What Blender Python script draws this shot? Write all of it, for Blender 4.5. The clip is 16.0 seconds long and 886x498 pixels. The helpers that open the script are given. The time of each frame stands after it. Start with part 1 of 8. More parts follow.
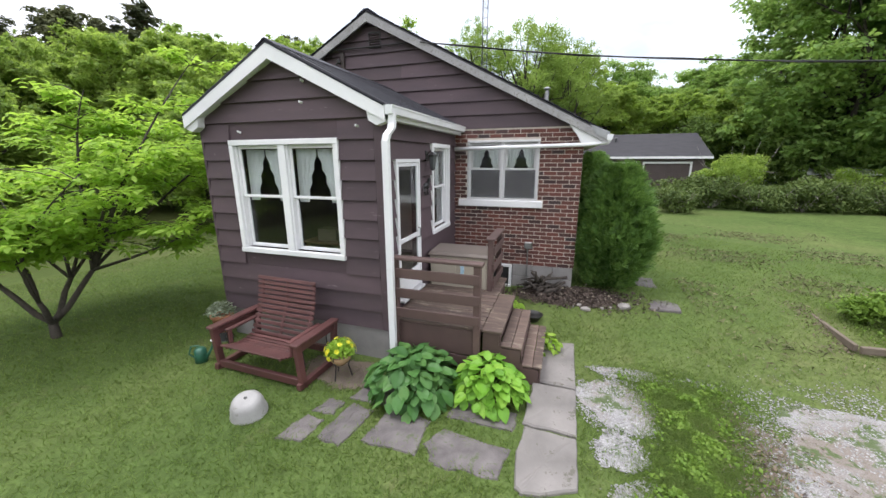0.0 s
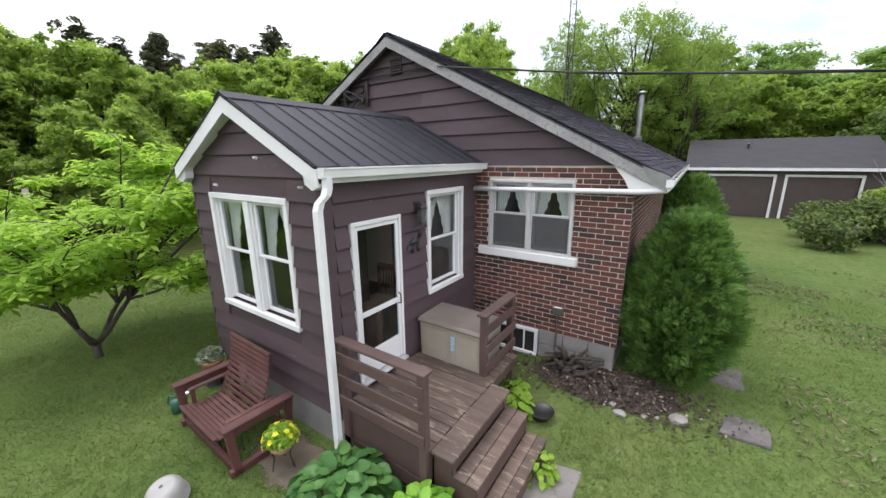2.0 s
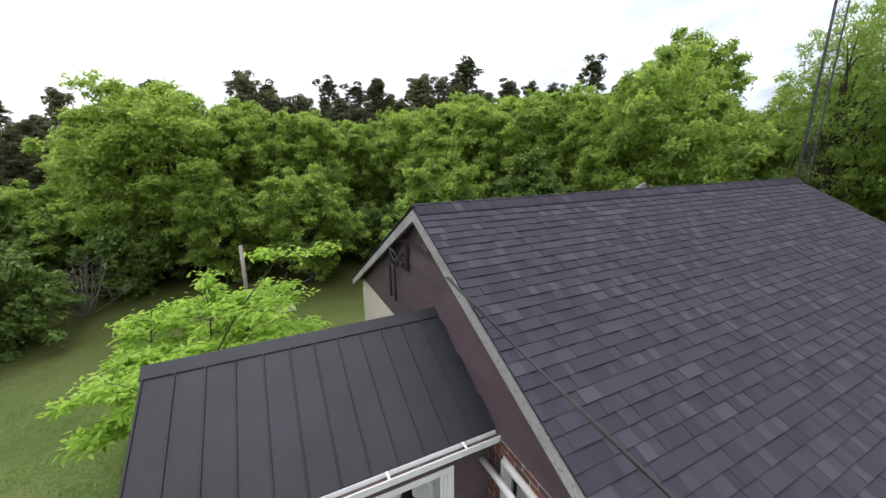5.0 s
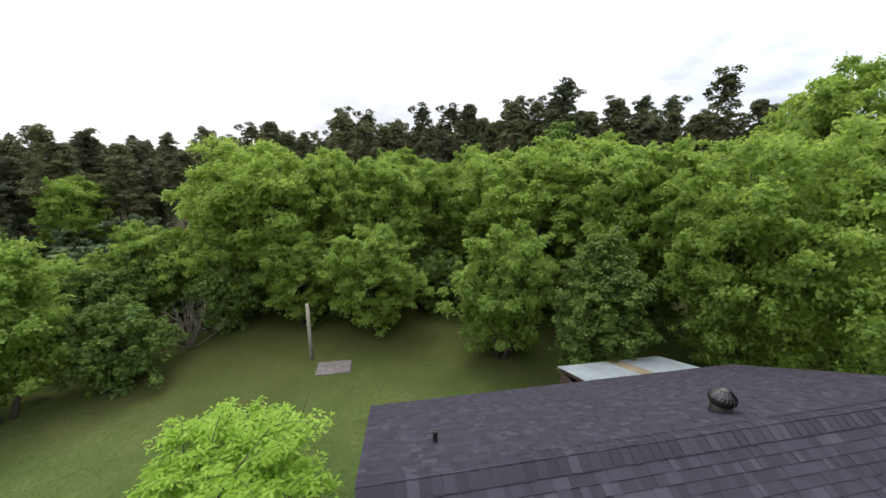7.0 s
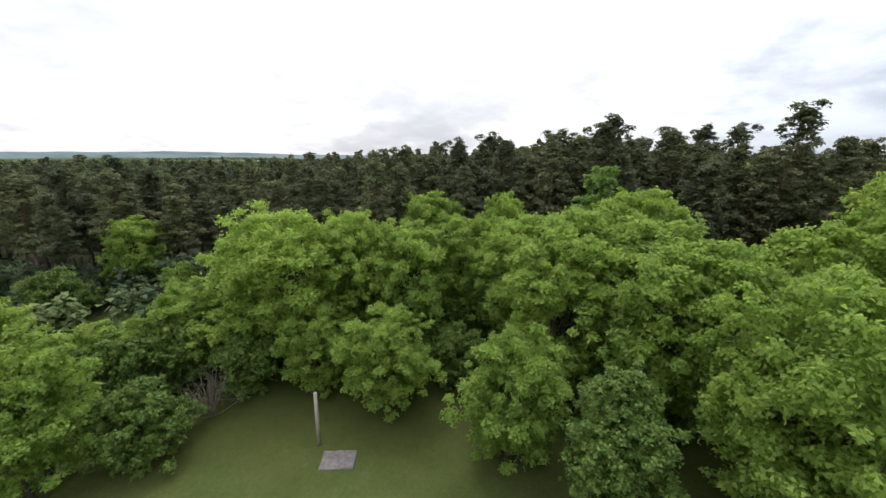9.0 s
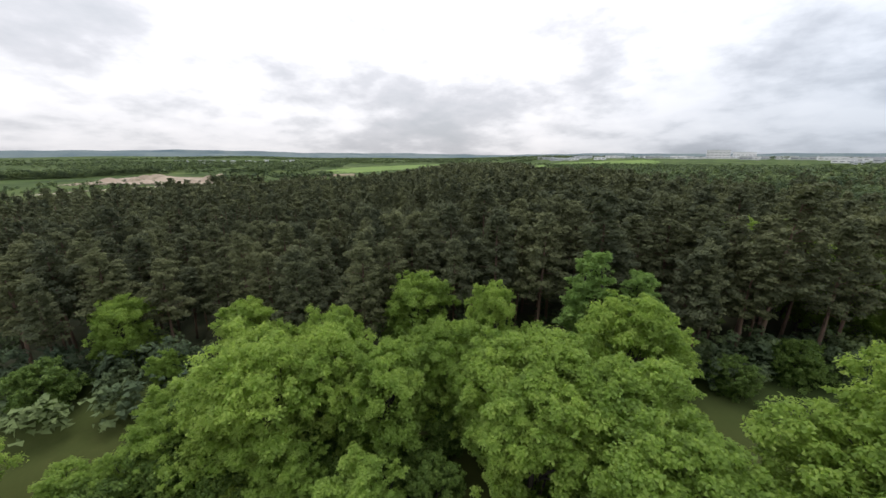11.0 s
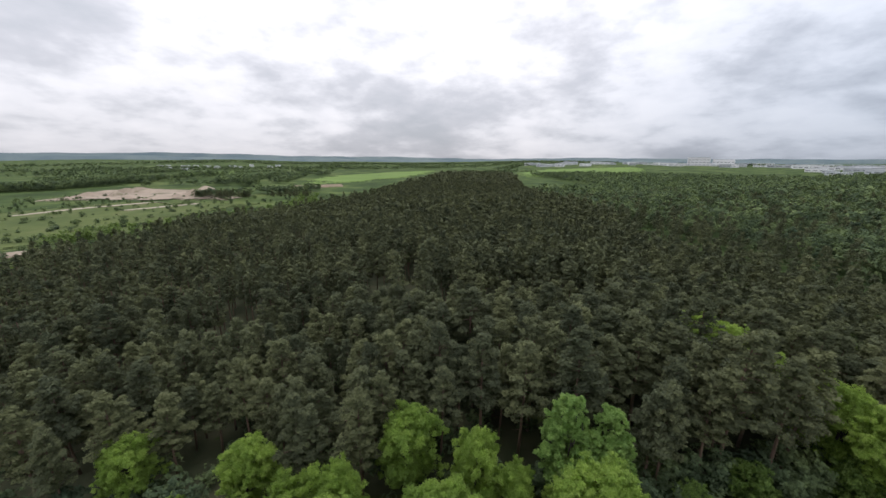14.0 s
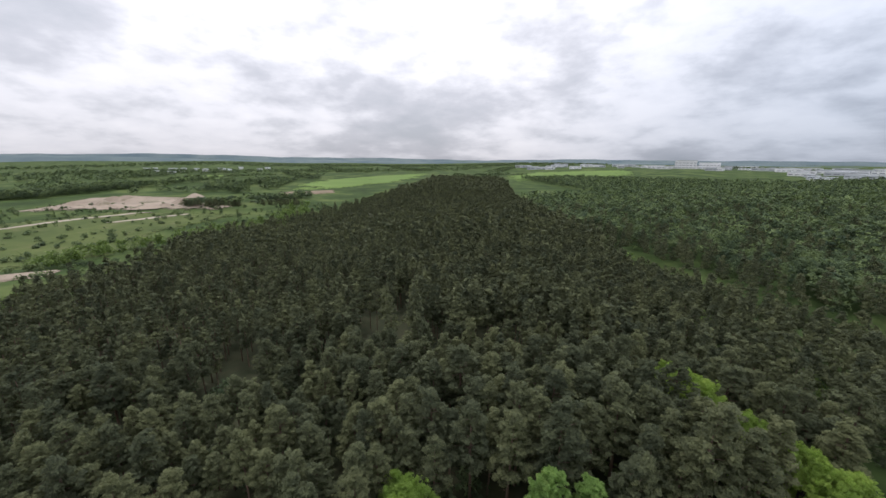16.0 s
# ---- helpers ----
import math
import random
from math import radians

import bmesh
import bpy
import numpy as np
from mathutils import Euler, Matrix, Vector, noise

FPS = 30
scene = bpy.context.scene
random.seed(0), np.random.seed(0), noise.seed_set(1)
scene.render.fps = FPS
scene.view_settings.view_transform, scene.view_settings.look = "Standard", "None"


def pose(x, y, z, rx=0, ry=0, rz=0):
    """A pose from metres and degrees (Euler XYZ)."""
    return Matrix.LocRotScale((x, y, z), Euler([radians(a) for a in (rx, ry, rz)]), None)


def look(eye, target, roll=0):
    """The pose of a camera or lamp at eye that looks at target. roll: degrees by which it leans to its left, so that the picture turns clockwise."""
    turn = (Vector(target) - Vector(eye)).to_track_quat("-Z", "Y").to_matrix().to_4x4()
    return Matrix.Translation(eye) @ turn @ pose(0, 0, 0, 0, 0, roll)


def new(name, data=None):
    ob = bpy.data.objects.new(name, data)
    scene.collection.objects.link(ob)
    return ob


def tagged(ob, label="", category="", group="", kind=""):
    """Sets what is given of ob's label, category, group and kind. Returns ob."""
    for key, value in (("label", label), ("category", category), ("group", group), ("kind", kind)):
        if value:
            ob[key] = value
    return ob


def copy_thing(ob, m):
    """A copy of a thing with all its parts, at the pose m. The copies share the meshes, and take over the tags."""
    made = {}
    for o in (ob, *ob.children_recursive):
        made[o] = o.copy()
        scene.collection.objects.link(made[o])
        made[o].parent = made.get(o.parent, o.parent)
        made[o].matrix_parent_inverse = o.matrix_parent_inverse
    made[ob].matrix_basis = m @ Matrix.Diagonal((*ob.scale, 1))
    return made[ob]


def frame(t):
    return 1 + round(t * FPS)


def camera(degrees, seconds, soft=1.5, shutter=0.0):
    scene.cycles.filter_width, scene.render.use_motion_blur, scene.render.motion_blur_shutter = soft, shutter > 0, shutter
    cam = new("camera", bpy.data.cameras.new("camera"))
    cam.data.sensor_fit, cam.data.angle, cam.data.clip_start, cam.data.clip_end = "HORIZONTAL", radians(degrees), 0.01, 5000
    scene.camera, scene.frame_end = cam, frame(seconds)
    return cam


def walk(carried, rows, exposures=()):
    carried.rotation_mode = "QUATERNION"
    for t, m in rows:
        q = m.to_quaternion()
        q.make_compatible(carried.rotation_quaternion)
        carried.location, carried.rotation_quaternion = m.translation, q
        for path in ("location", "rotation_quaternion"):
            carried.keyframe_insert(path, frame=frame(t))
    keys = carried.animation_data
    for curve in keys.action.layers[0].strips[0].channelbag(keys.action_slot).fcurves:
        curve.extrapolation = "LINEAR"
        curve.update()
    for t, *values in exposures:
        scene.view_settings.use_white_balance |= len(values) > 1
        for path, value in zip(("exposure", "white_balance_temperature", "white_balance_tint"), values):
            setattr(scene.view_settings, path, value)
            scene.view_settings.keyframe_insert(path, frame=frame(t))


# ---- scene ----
cam = camera(101.50, 16.0)
# seconds, eye, yaw, pitch, lean
PATH = [
    (0.0, (2.222, -7.559, 2.891), 18.29, -13.99, -0.24),
    (0.5, (2.508, -7.175, 2.918), 21.41, -13.93, -0.30),
    (1.0, (2.785, -6.741, 2.983), 24.61, -13.90, -0.36),
    (1.5, (3.012, -6.261, 3.204), 28.96, -13.95, -0.40),
    (2.0, (3.186, -5.725, 3.595), 34.34, -14.00, -0.49),
    (2.5, (3.297, -5.144, 4.058), 40.35, -14.01, -0.54),
    (3.0, (3.362, -4.545, 4.527), 46.24, -14.07, -0.60),
    (3.5, (3.327, -3.927, 4.977), 51.36, -14.12, -0.62),
    (3.7, (3.311, -3.675, 5.147), 53.11, -14.14, -0.64),
    (5.8, (2.643, -1.021, 7.610), 71.26, -13.93, -0.60),
    (6.0, (2.525, -0.774, 7.928), 72.93, -13.94, -0.50),
    (6.5, (2.204, -0.239, 8.746), 76.55, -13.95, -0.26),
    (7.0, (1.808, 0.239, 9.638), 79.83, -13.94, -0.06),
    (7.5, (1.424, 0.772, 10.556), 82.84, -13.92, 0.08),
    (8.0, (0.986, 1.267, 11.465), 85.08, -13.97, 0.19),
    (8.5, (0.535, 1.694, 12.560), 86.63, -13.99, 0.27),
    (9.0, (0.053, 2.057, 13.968), 87.15, -14.09, 0.35),
    (9.2, (-0.157, 2.221, 14.614), 87.48, -14.12, 0.37),
    (11.3, (-2.847, 3.898, 23.230), 88.10, -14.49, 0.31),
    (11.5, (-2.931, 3.892, 24.177), 87.97, -14.45, 0.32),
    (12.0, (-3.128, 3.868, 26.525), 87.62, -14.36, 0.33),
    (12.5, (-3.237, 3.856, 28.909), 87.26, -14.28, 0.39),
    (13.0, (-3.270, 3.807, 31.449), 86.90, -14.20, 0.45),
    (13.5, (-3.285, 3.753, 34.064), 86.51, -14.15, 0.52),
    (14.0, (-3.268, 3.692, 36.744), 86.16, -14.11, 0.57),
    (14.5, (-3.240, 3.688, 39.406), 85.85, -14.12, 0.60),
    (15.0, (-3.209, 3.687, 41.943), 85.46, -14.10, 0.59),
    (15.5, (-3.143, 3.735, 44.291), 85.16, -14.08, 0.60),
    (16.0, (-2.990, 3.753, 46.581), 84.82, -14.03, 0.65),
]
EXPOSURES = [(0, 0.62, 6300, 12), (2.0, 0.58, 6300, 12), (3.5, 0.50, 6300, 11.5), (6.0, 0.32, 6450, 10.5), (9.2, 0.18, 6450, 10), (11.3, -0.17, 6450, 10.5), (12.5, -0.28, 6400, 11), (16, -0.29, 6250, 13)]
walk(cam, [(t, pose(*eye, 90 + pitch, 0, yaw) @ pose(0, 0, 0, 0, 0, lean)) for t, eye, yaw, pitch, lean in PATH], EXPOSURES)

# ---------- small geometry kit ----------
def smooth01(a, b, x):
    u = np.clip((np.asarray(x, float) - a) / (b - a), 0, 1)
    return u * u * (3 - 2 * u)


def lay(x, y):
    """Height of the ground at x, y."""
    x, y = np.asarray(x, float), np.asarray(y, float)
    near = 0.30 * smooth01(-2.8, 0.6, y) * smooth01(-1, 2.5, x) - 0.32 * smooth01(-4, -14, x)
    s = -0.88 * x - 0.47 * y
    fall = -12.0 * smooth01(120, 330, s)
    swell = 0.05 * np.sin(x * 0.31 + 1.2) * np.sin(y * 0.27)
    r = np.hypot(x, y)
    far = 22 * smooth01(1700, 4300, r) * (1 + 0.35 * np.sin(np.arctan2(y, x) * 9) + 0.2 * np.sin(np.arctan2(y, x) * 23 + 1)) * (1 - 0.7 * smooth01(-300, 900, y))
    keep = smooth01(3.5, 9, np.hypot(x - 0.5, y + 1.5))
    rise = 26 * smooth01(200, 900, y) * smooth01(900, 1900, r)
    return near + fall + swell * keep + far + rise


class Geo:
    """Vertices and faces in the making."""

    def __init__(self):
        self.v, self.f = [], []

    def add(self, verts, faces):
        n = len(self.v)
        self.v += [tuple(p) for p in verts]
        self.f += [tuple(i + n for i in f) for f in faces]
        return self

    def box(self, x0, x1, y0, y1, z0, z1, b=0.0, m=None):
        if b <= 0:
            vs = [(x, y, z) for x in (x0, x1) for y in (y0, y1) for z in (z0, z1)]
            fs = [(0, 1, 3, 2), (4, 6, 7, 5), (0, 4, 5, 1), (2, 3, 7, 6), (0, 2, 6, 4), (1, 5, 7, 3)]
        else:
            b = min(b, 0.45 * min(abs(x1 - x0), abs(y1 - y0), abs(z1 - z0)))
            lo, hi = (x0, y0, z0), (x1, y1, z1)
            vs, at = [], {}
            for sx in (0, 1):
                for sy in (0, 1):
                    for sz in (0, 1):
                        s = (sx, sy, sz)
                        for k in range(3):
                            p = []
                            for a in range(3):
                                c = hi[a] if s[a] else lo[a]
                                p.append(c if a == k else c + (-b if s[a] else b))
                            at[s, k] = len(vs)
                            vs.append(tuple(p))
            fs = []
            for k in range(3):
                a, c = (k + 1) % 3, (k + 2) % 3
                for side in (0, 1):
                    ring = []
                    for u, w in ((0, 0), (1, 0), (1, 1), (0, 1)):
                        s = [0, 0, 0]
                        s[k], s[a], s[c] = side, u, w
                        ring.append(at[tuple(s), k])
                    fs.append(tuple(ring if side else ring[::-1]))
                for u in (0, 1):
                    for w in (0, 1):
                        s, e = [0, 0, 0], [0, 0, 0]
                        s[a] = e[a] = u
                        s[c] = e[c] = w
                        s[k], e[k] = 0, 1
                        s, e = tuple(s), tuple(e)
                        fs.append((at[s, a], at[e, a], at[e, c], at[s, c]))
            for sx in (0, 1):
                for sy in (0, 1):
                    for sz in (0, 1):
                        s = (sx, sy, sz)
                        fs.append((at[s, 0], at[s, 1], at[s, 2]))
        if m is not None:
            vs = [m @ Vector(p) for p in vs]
        return self.add(vs, fs)

    def tube(self, points, radii, n=8, cap=True):
        """A tube through the points."""
        pts = [Vector(p) for p in points]
        if not hasattr(radii, "__len__"):
            radii = [radii] * len(pts)
        vs, fs = [], []
        ref = None
        for i, p in enumerate(pts):
            d = (pts[min(i + 1, len(pts) - 1)] - pts[max(i - 1, 0)]).normalized()
            if ref is None:
                ref = d.orthogonal().normalized()
            else:
                ref = (ref - d * ref.dot(d))
                ref = ref.normalized() if ref.length > 1e-6 else d.orthogonal().normalized()
            w = d.cross(ref)
            for k in range(n):
                a = 2 * math.pi * k / n
                vs.append(p + (ref * math.cos(a) + w * math.sin(a)) * radii[i])
        for i in range(len(pts) - 1):
            for k in range(n):
                q = (k + 1) % n
                fs.append((i * n + k, i * n + q, (i + 1) * n + q, (i + 1) * n + k))
        if cap:
            fs.append(tuple(range(n))[::-1])
            fs.append(tuple((len(pts) - 1) * n + k for k in range(n)))
        return self.add(vs, fs)

    def lathe(self, profile, n=24, center=(0, 0, 0)):
        """Turns (radius, height) pairs round the z axis."""
        vs, fs = [], []
        for r, z in profile:
            for k in range(n):
                a = 2 * math.pi * k / n
                vs.append((center[0] + r * math.cos(a), center[1] + r * math.sin(a), center[2] + z))
        for i in range(len(profile) - 1):
            for k in range(n):
                q = (k + 1) % n
                fs.append((i * n + k, i * n + q, (i + 1) * n + q, (i + 1) * n + k))
        return self.add(vs, fs)

    def prism(self, poly, axis, a, b):
        """A polygon of pairs, drawn out along an axis from a to b."""
        def put(p, t):
            return {"x": (t, p[0], p[1]), "y": (p[0], t, p[1]), "z": (p[0], p[1], t)}[axis]
        n = len(poly)
        vs = [put(p, a) for p in poly] + [put(p, b) for p in poly]
        fs = [tuple(range(n))[::-1], tuple(range(n, 2 * n))]
        fs += [(i, (i + 1) % n, (i + 1) % n + n, i + n) for i in range(n)]
        return self.add(vs, fs)

    def grid(self, rows):
        """A sheet through rows of points."""
        n, k = len(rows), len(rows[0])
        vs = [p for row in rows for p in row]
        fs = [(i * k + j, i * k + j + 1, (i + 1) * k + j + 1, (i + 1) * k + j) for i in range(n - 1) for j in range(k - 1)]
        return self.add(vs, fs)

    def turned(self, m):
        self.v = [tuple(m @ Vector(p)) for p in self.v]
        return self

    def mesh(self, name, material=None, soft=False):
        me = bpy.data.meshes.new(name)
        me.from_pydata(self.v, [], self.f)
        bm = bmesh.new()
        bm.from_mesh(me)
        bmesh.ops.recalc_face_normals(bm, faces=bm.faces)
        bm.to_mesh(me)
        bm.free()
        if material is not None:
            me.materials.append(material)
        if soft:
            me.polygons.foreach_set("use_smooth", [True] * len(me.polygons))
        me.update()
        return me


def thing(name, x, y, z, rz=0, label="", category="", group="", kind=""):
    ob = new(name)
    ob.matrix_basis = pose(x, y, z, 0, 0, rz)
    ob.empty_display_size = 0.1
    return tagged(ob, label, category, group, kind)


def part(name, geo, material, parent, label="", soft=False):
    ob = new(name, geo.mesh(name, material, soft))
    ob.parent = parent
    return tagged(ob, label)


def solid(name, geo, material, label="", category="", kind="", group="", soft=False):
    ob = new(name, geo.mesh(name, material, soft))
    return tagged(ob, label, category, group, kind)


def piece(name, mesh, parent, m):
    ob = new(name, mesh)
    ob.parent = parent
    ob.matrix_basis = m
    return ob


def quads_mesh(name, verts, material, per=4, extra=None):
    """A mesh of loose faces of so many corners each, from an array of corners."""
    verts = np.asarray(verts, np.float32).reshape(-1, 3)
    n = len(verts)
    me = bpy.data.meshes.new(name)
    me.vertices.add(n)
    me.vertices.foreach_set("co", verts.ravel())
    me.loops.add(n)
    me.loops.foreach_set("vertex_index", np.arange(n, dtype=np.int32))
    me.polygons.add(n // per)
    me.polygons.foreach_set("loop_start", np.arange(0, n, per, dtype=np.int32))
    me.materials.append(material)
    me.update(calc_edges=True)
    return me


def unit_early(v):
    return v / np.maximum(np.linalg.norm(v, axis=-1, keepdims=True), 1e-9)


def leaves_early(rng, at, length, width, lean=None):
    """Small folded leaves at random turns."""
    n = len(at)
    normal = unit_early(np.array([0, 0, 0.8]) + rng.normal(size=(n, 3)) * 0.6 + (0 if lean is None else lean * 0.7))
    along = unit_early(np.cross(normal, rng.normal(size=(n, 3))))
    across = np.cross(normal, along)
    s = rng.uniform(0.65, 1.35, (n, 1))
    return np.stack([at - along * s * length / 2, at + across * s * width / 2 + normal * s * length * 0.1, at + along * s * length / 2, at - across * s * width / 2 + normal * s * length * 0.1], 1)


# ---------- node kit ----------
class Nodes:
    def __init__(self, tree):
        self.t = tree
        tree.nodes.clear()

    def n(self, kind, **props):
        node = self.t.nodes.new(kind)
        for k, v in props.items():
            if k == "operation":
                node.operation = v
            elif k == "data_type":
                node.data_type = v
            elif k == "blend_type":
                node.blend_type = v
            elif k == "noise_dimensions":
                node.noise_dimensions = v
            elif k == "feature":
                node.feature = v
        return node

    def put(self, socket, value):
        if hasattr(value, "is_linked"):
            self.t.links.new(value, socket)
        elif isinstance(value, (tuple, list)) and len(value) == 3 and socket.type == "RGBA":
            socket.default_value = (*value, 1)
        else:
            socket.default_value = value

    def math(self, op, a, b=0.0, clamp=False):
        node = self.n("ShaderNodeMath", operation=op)
        node.use_clamp = clamp
        self.put(node.inputs[0], a)
        self.put(node.inputs[1], b)
        return node.outputs[0]

    def noise(self, vec, scale, detail=3.0, rough=0.55, distort=0.0):
        node = self.n("ShaderNodeTexNoise")
        if vec is not None:
            self.put(node.inputs["Vector"], vec)
        node.inputs["Scale"].default_value = scale
        node.inputs["Detail"].default_value = detail
        node.inputs["Roughness"].default_value = rough
        node.inputs["Distortion"].default_value = distort
        return node.outputs["Fac"]

    def ramp(self, fac, stops):
        node = self.n("ShaderNodeValToRGB")
        el = node.color_ramp.elements
        while len(el) < len(stops):
            el.new(0.5)
        for e, (p, c) in zip(el, stops):
            e.position = p
            e.color = (*c, 1) if hasattr(c, "__len__") else (c, c, c, 1)
        self.put(node.inputs[0], fac)
        return node.outputs[0]

    def mix(self, fac, a, b, mode="MIX"):
        node = self.n("ShaderNodeMix", data_type="RGBA", blend_type=mode)
        self.put(node.inputs[0], fac)
        self.put(node.inputs[6], a)
        self.put(node.inputs[7], b)
        return node.outputs[2]

    def coords(self, scale=(1, 1, 1)):
        c = self.n("ShaderNodeTexCoord")
        if scale == (1, 1, 1):
            return c.outputs["Object"]
        m = self.n("ShaderNodeMapping")
        self.put(m.inputs[0], c.outputs["Object"])
        m.inputs["Scale"].default_value = scale
        return m.outputs[0]

    def chance(self):
        """A number from 0 to 1 for each object and each loose piece of a mesh."""
        o = self.n("ShaderNodeObjectInfo").outputs["Random"]
        g = self.n("ShaderNodeNewGeometry").outputs["Random Per Island"]
        return self.math("FRACT", self.math("ADD", o, g))


def shader(name, build):
    m = bpy.data.materials.new(name)
    m.use_nodes = True
    k = Nodes(m.node_tree)
    out = k.n("ShaderNodeOutputMaterial")
    s = build(k)
    k.t.links.new(s, out.inputs[0])
    return m


def plain(k, colour, rough=0.6, metal=0.0, bump=None, strength=0.3, dist=0.01, spec=0.5):
    b = k.n("ShaderNodeBsdfPrincipled")
    k.put(b.inputs["Base Color"], colour)
    k.put(b.inputs["Roughness"], rough)
    b.inputs["Metallic"].default_value = metal
    b.inputs["Specular IOR Level"].default_value = spec
    if bump is not None:
        bp = k.n("ShaderNodeBump")
        bp.inputs["Strength"].default_value = strength
        bp.inputs["Distance"].default_value = dist
        k.put(bp.inputs["Height"], bump)
        k.t.links.new(bp.outputs[0], b.inputs["Normal"])
    return b.outputs[0]


def worn(name, a, b, scale=3.0, stretch=(1, 1, 1), rough=0.65, grain=60.0, bump=0.25, vary=0.25, metal=0.0, spots=None, dist=0.004):
    """A surface between two colours: blotches, fine grain, a shift from piece to piece, and spots of a third colour."""
    def build(k):
        c = k.coords(stretch)
        big, fine = k.noise(c, scale, 4.0), k.noise(c, grain, 4.0, 0.65)
        col = k.mix(k.ramp(big, [(0.3, 0), (0.72, 1)]), a, b)
        col = k.mix(0.35, col, k.mix(fine, (0.35, 0.35, 0.35), (0.65, 0.65, 0.65)), "OVERLAY")
        r = k.math("ADD", k.math("MULTIPLY", k.chance(), 2 * vary), 1 - vary)
        g = k.n("ShaderNodeCombineColor")
        for i in range(3):
            k.put(g.inputs[i], r)
        col = k.mix(1.0, col, g.outputs[0], "MULTIPLY")
        if spots is not None:
            sc, lo, colour = spots
            col = k.mix(k.ramp(k.noise(c, sc, 6.0, 0.7), [(lo, 0), (min(lo + 0.06, 1), 1)]), col, colour)
        rr = k.math("ADD", k.math("MULTIPLY", fine, 0.2), rough - 0.1)
        return plain(k, col, rr, metal, k.math("ADD", k.math("MULTIPLY", fine, 0.6), k.math("MULTIPLY", big, 0.4)), bump, dist)
    return shader(name, build)


def leafy(name, dark, mid, light, glow=0.35, rough=0.55, patch=0.35, leaf=0.55, apart=1.0, each=0.0):
    """Leaves: a colour from leaf to leaf and from bough to bough, and light that comes through."""
    def build(k):
        c = k.coords()
        f = k.math("ADD", k.math("MULTIPLY", k.chance(), leaf), k.math("MULTIPLY", k.math("ADD", k.math("MULTIPLY", k.noise(c, patch, 3.0), apart), 0.5 - 0.5 * apart), 1.15 - leaf))
        if each:
            f = k.math("ADD", f, k.math("MULTIPLY", k.math("SUBTRACT", k.n("ShaderNodeObjectInfo").outputs["Random"], 0.5), each))
        col = k.ramp(f, [(0.22, dark), (0.55, mid), (0.9, light)])
        b = plain(k, col, rough, spec=0.25)
        t = k.n("ShaderNodeBsdfTranslucent")
        k.put(t.inputs[0], k.mix(0.5, col, (light[0], light[1], light[2] * 0.6)))
        mx = k.n("ShaderNodeMixShader")
        mx.inputs[0].default_value = glow
        k.t.links.new(b, mx.inputs[1])
        k.t.links.new(t.outputs[0], mx.inputs[2])
        return mx.outputs[0]
    return shader(name, build)


def frayed(k, surface, reach=0.72, coarse=2.6, fine=26.0):
    """Thins a patch of ground out towards its rim, along a grainy line."""
    at = k.n("ShaderNodeAttribute")
    at.attribute_name = "rim"
    c = k.coords()
    v = k.math("ADD", at.outputs["Fac"], k.math("ADD", k.math("MULTIPLY", k.math("SUBTRACT", k.noise(c, coarse, 5.0, 0.6), 0.5), 1.3), k.math("MULTIPLY", k.math("SUBTRACT", k.noise(c, fine, 4.0, 0.7), 0.5), 0.9)))
    mx = k.n("ShaderNodeMixShader")
    k.put(mx.inputs[0], k.ramp(v, [(reach - 0.06, 0), (reach + 0.06, 1)]))
    k.t.links.new(surface, mx.inputs[1])
    k.t.links.new(k.n("ShaderNodeBsdfTransparent").outputs[0], mx.inputs[2])
    return mx.outputs[0]


# ---------- sky and light ----------
world = bpy.data.worlds.new("sky")
world.use_nodes = True
scene.world = world
k = Nodes(world.node_tree)
out = k.n("ShaderNodeOutputWorld")
sky = k.n("ShaderNodeTexSky")
sky.sky_type, sky.sun_disc = "NISHITA", False
sky.sun_elevation, sky.sun_rotation = radians(70), radians(-102)
sky.air_density, sky.dust_density = 1.0, 2.0
way = k.n("ShaderNodeTexCoord").outputs["Generated"]
sep = k.n("ShaderNodeSeparateXYZ")
k.put(sep.inputs[0], way)
up = k.math("MAXIMUM", sep.outputs[2], 0.0)
def squashed(by):
    v = k.n("ShaderNodeCombineXYZ")
    k.put(v.inputs[0], sep.outputs[0])
    k.put(v.inputs[1], sep.outputs[1])
    k.put(v.inputs[2], k.math("MULTIPLY", k.math("POWER", up, 0.82), by))
    return v.outputs[0]


banks = k.noise(squashed(1.9), 2.7, 5.0, 0.50, 0.0)
puffs = k.noise(squashed(2.1), 8.5, 6.0, 0.55, 0.0)
mass = k.math("ADD", k.math("MULTIPLY", banks, 0.60), k.math("MULTIPLY", puffs, 0.40))
cloud = k.ramp(mass, [(0.40, (1.12, 1.1, 1.12)), (0.47, (1.02, 1.01, 1.04)), (0.515, (0.88, 0.88, 0.915)), (0.57, (0.73, 0.735, 0.775)), (0.67, (0.61, 0.63, 0.67))])
lift = k.math("ADD", k.math("MULTIPLY", k.math("POWER", up, 0.6), 1.22), 0.82)
lifted = k.n("ShaderNodeVectorMath", operation="SCALE")
k.put(lifted.inputs[0], cloud)
k.put(lifted.inputs[3], lift)
thin = k.n("ShaderNodeVectorMath", operation="SCALE")
k.put(thin.inputs[0], sky.outputs[0])
thin.inputs[3].default_value = 0.10
both = k.mix(0.93, thin.outputs[0], lifted.outputs[0])
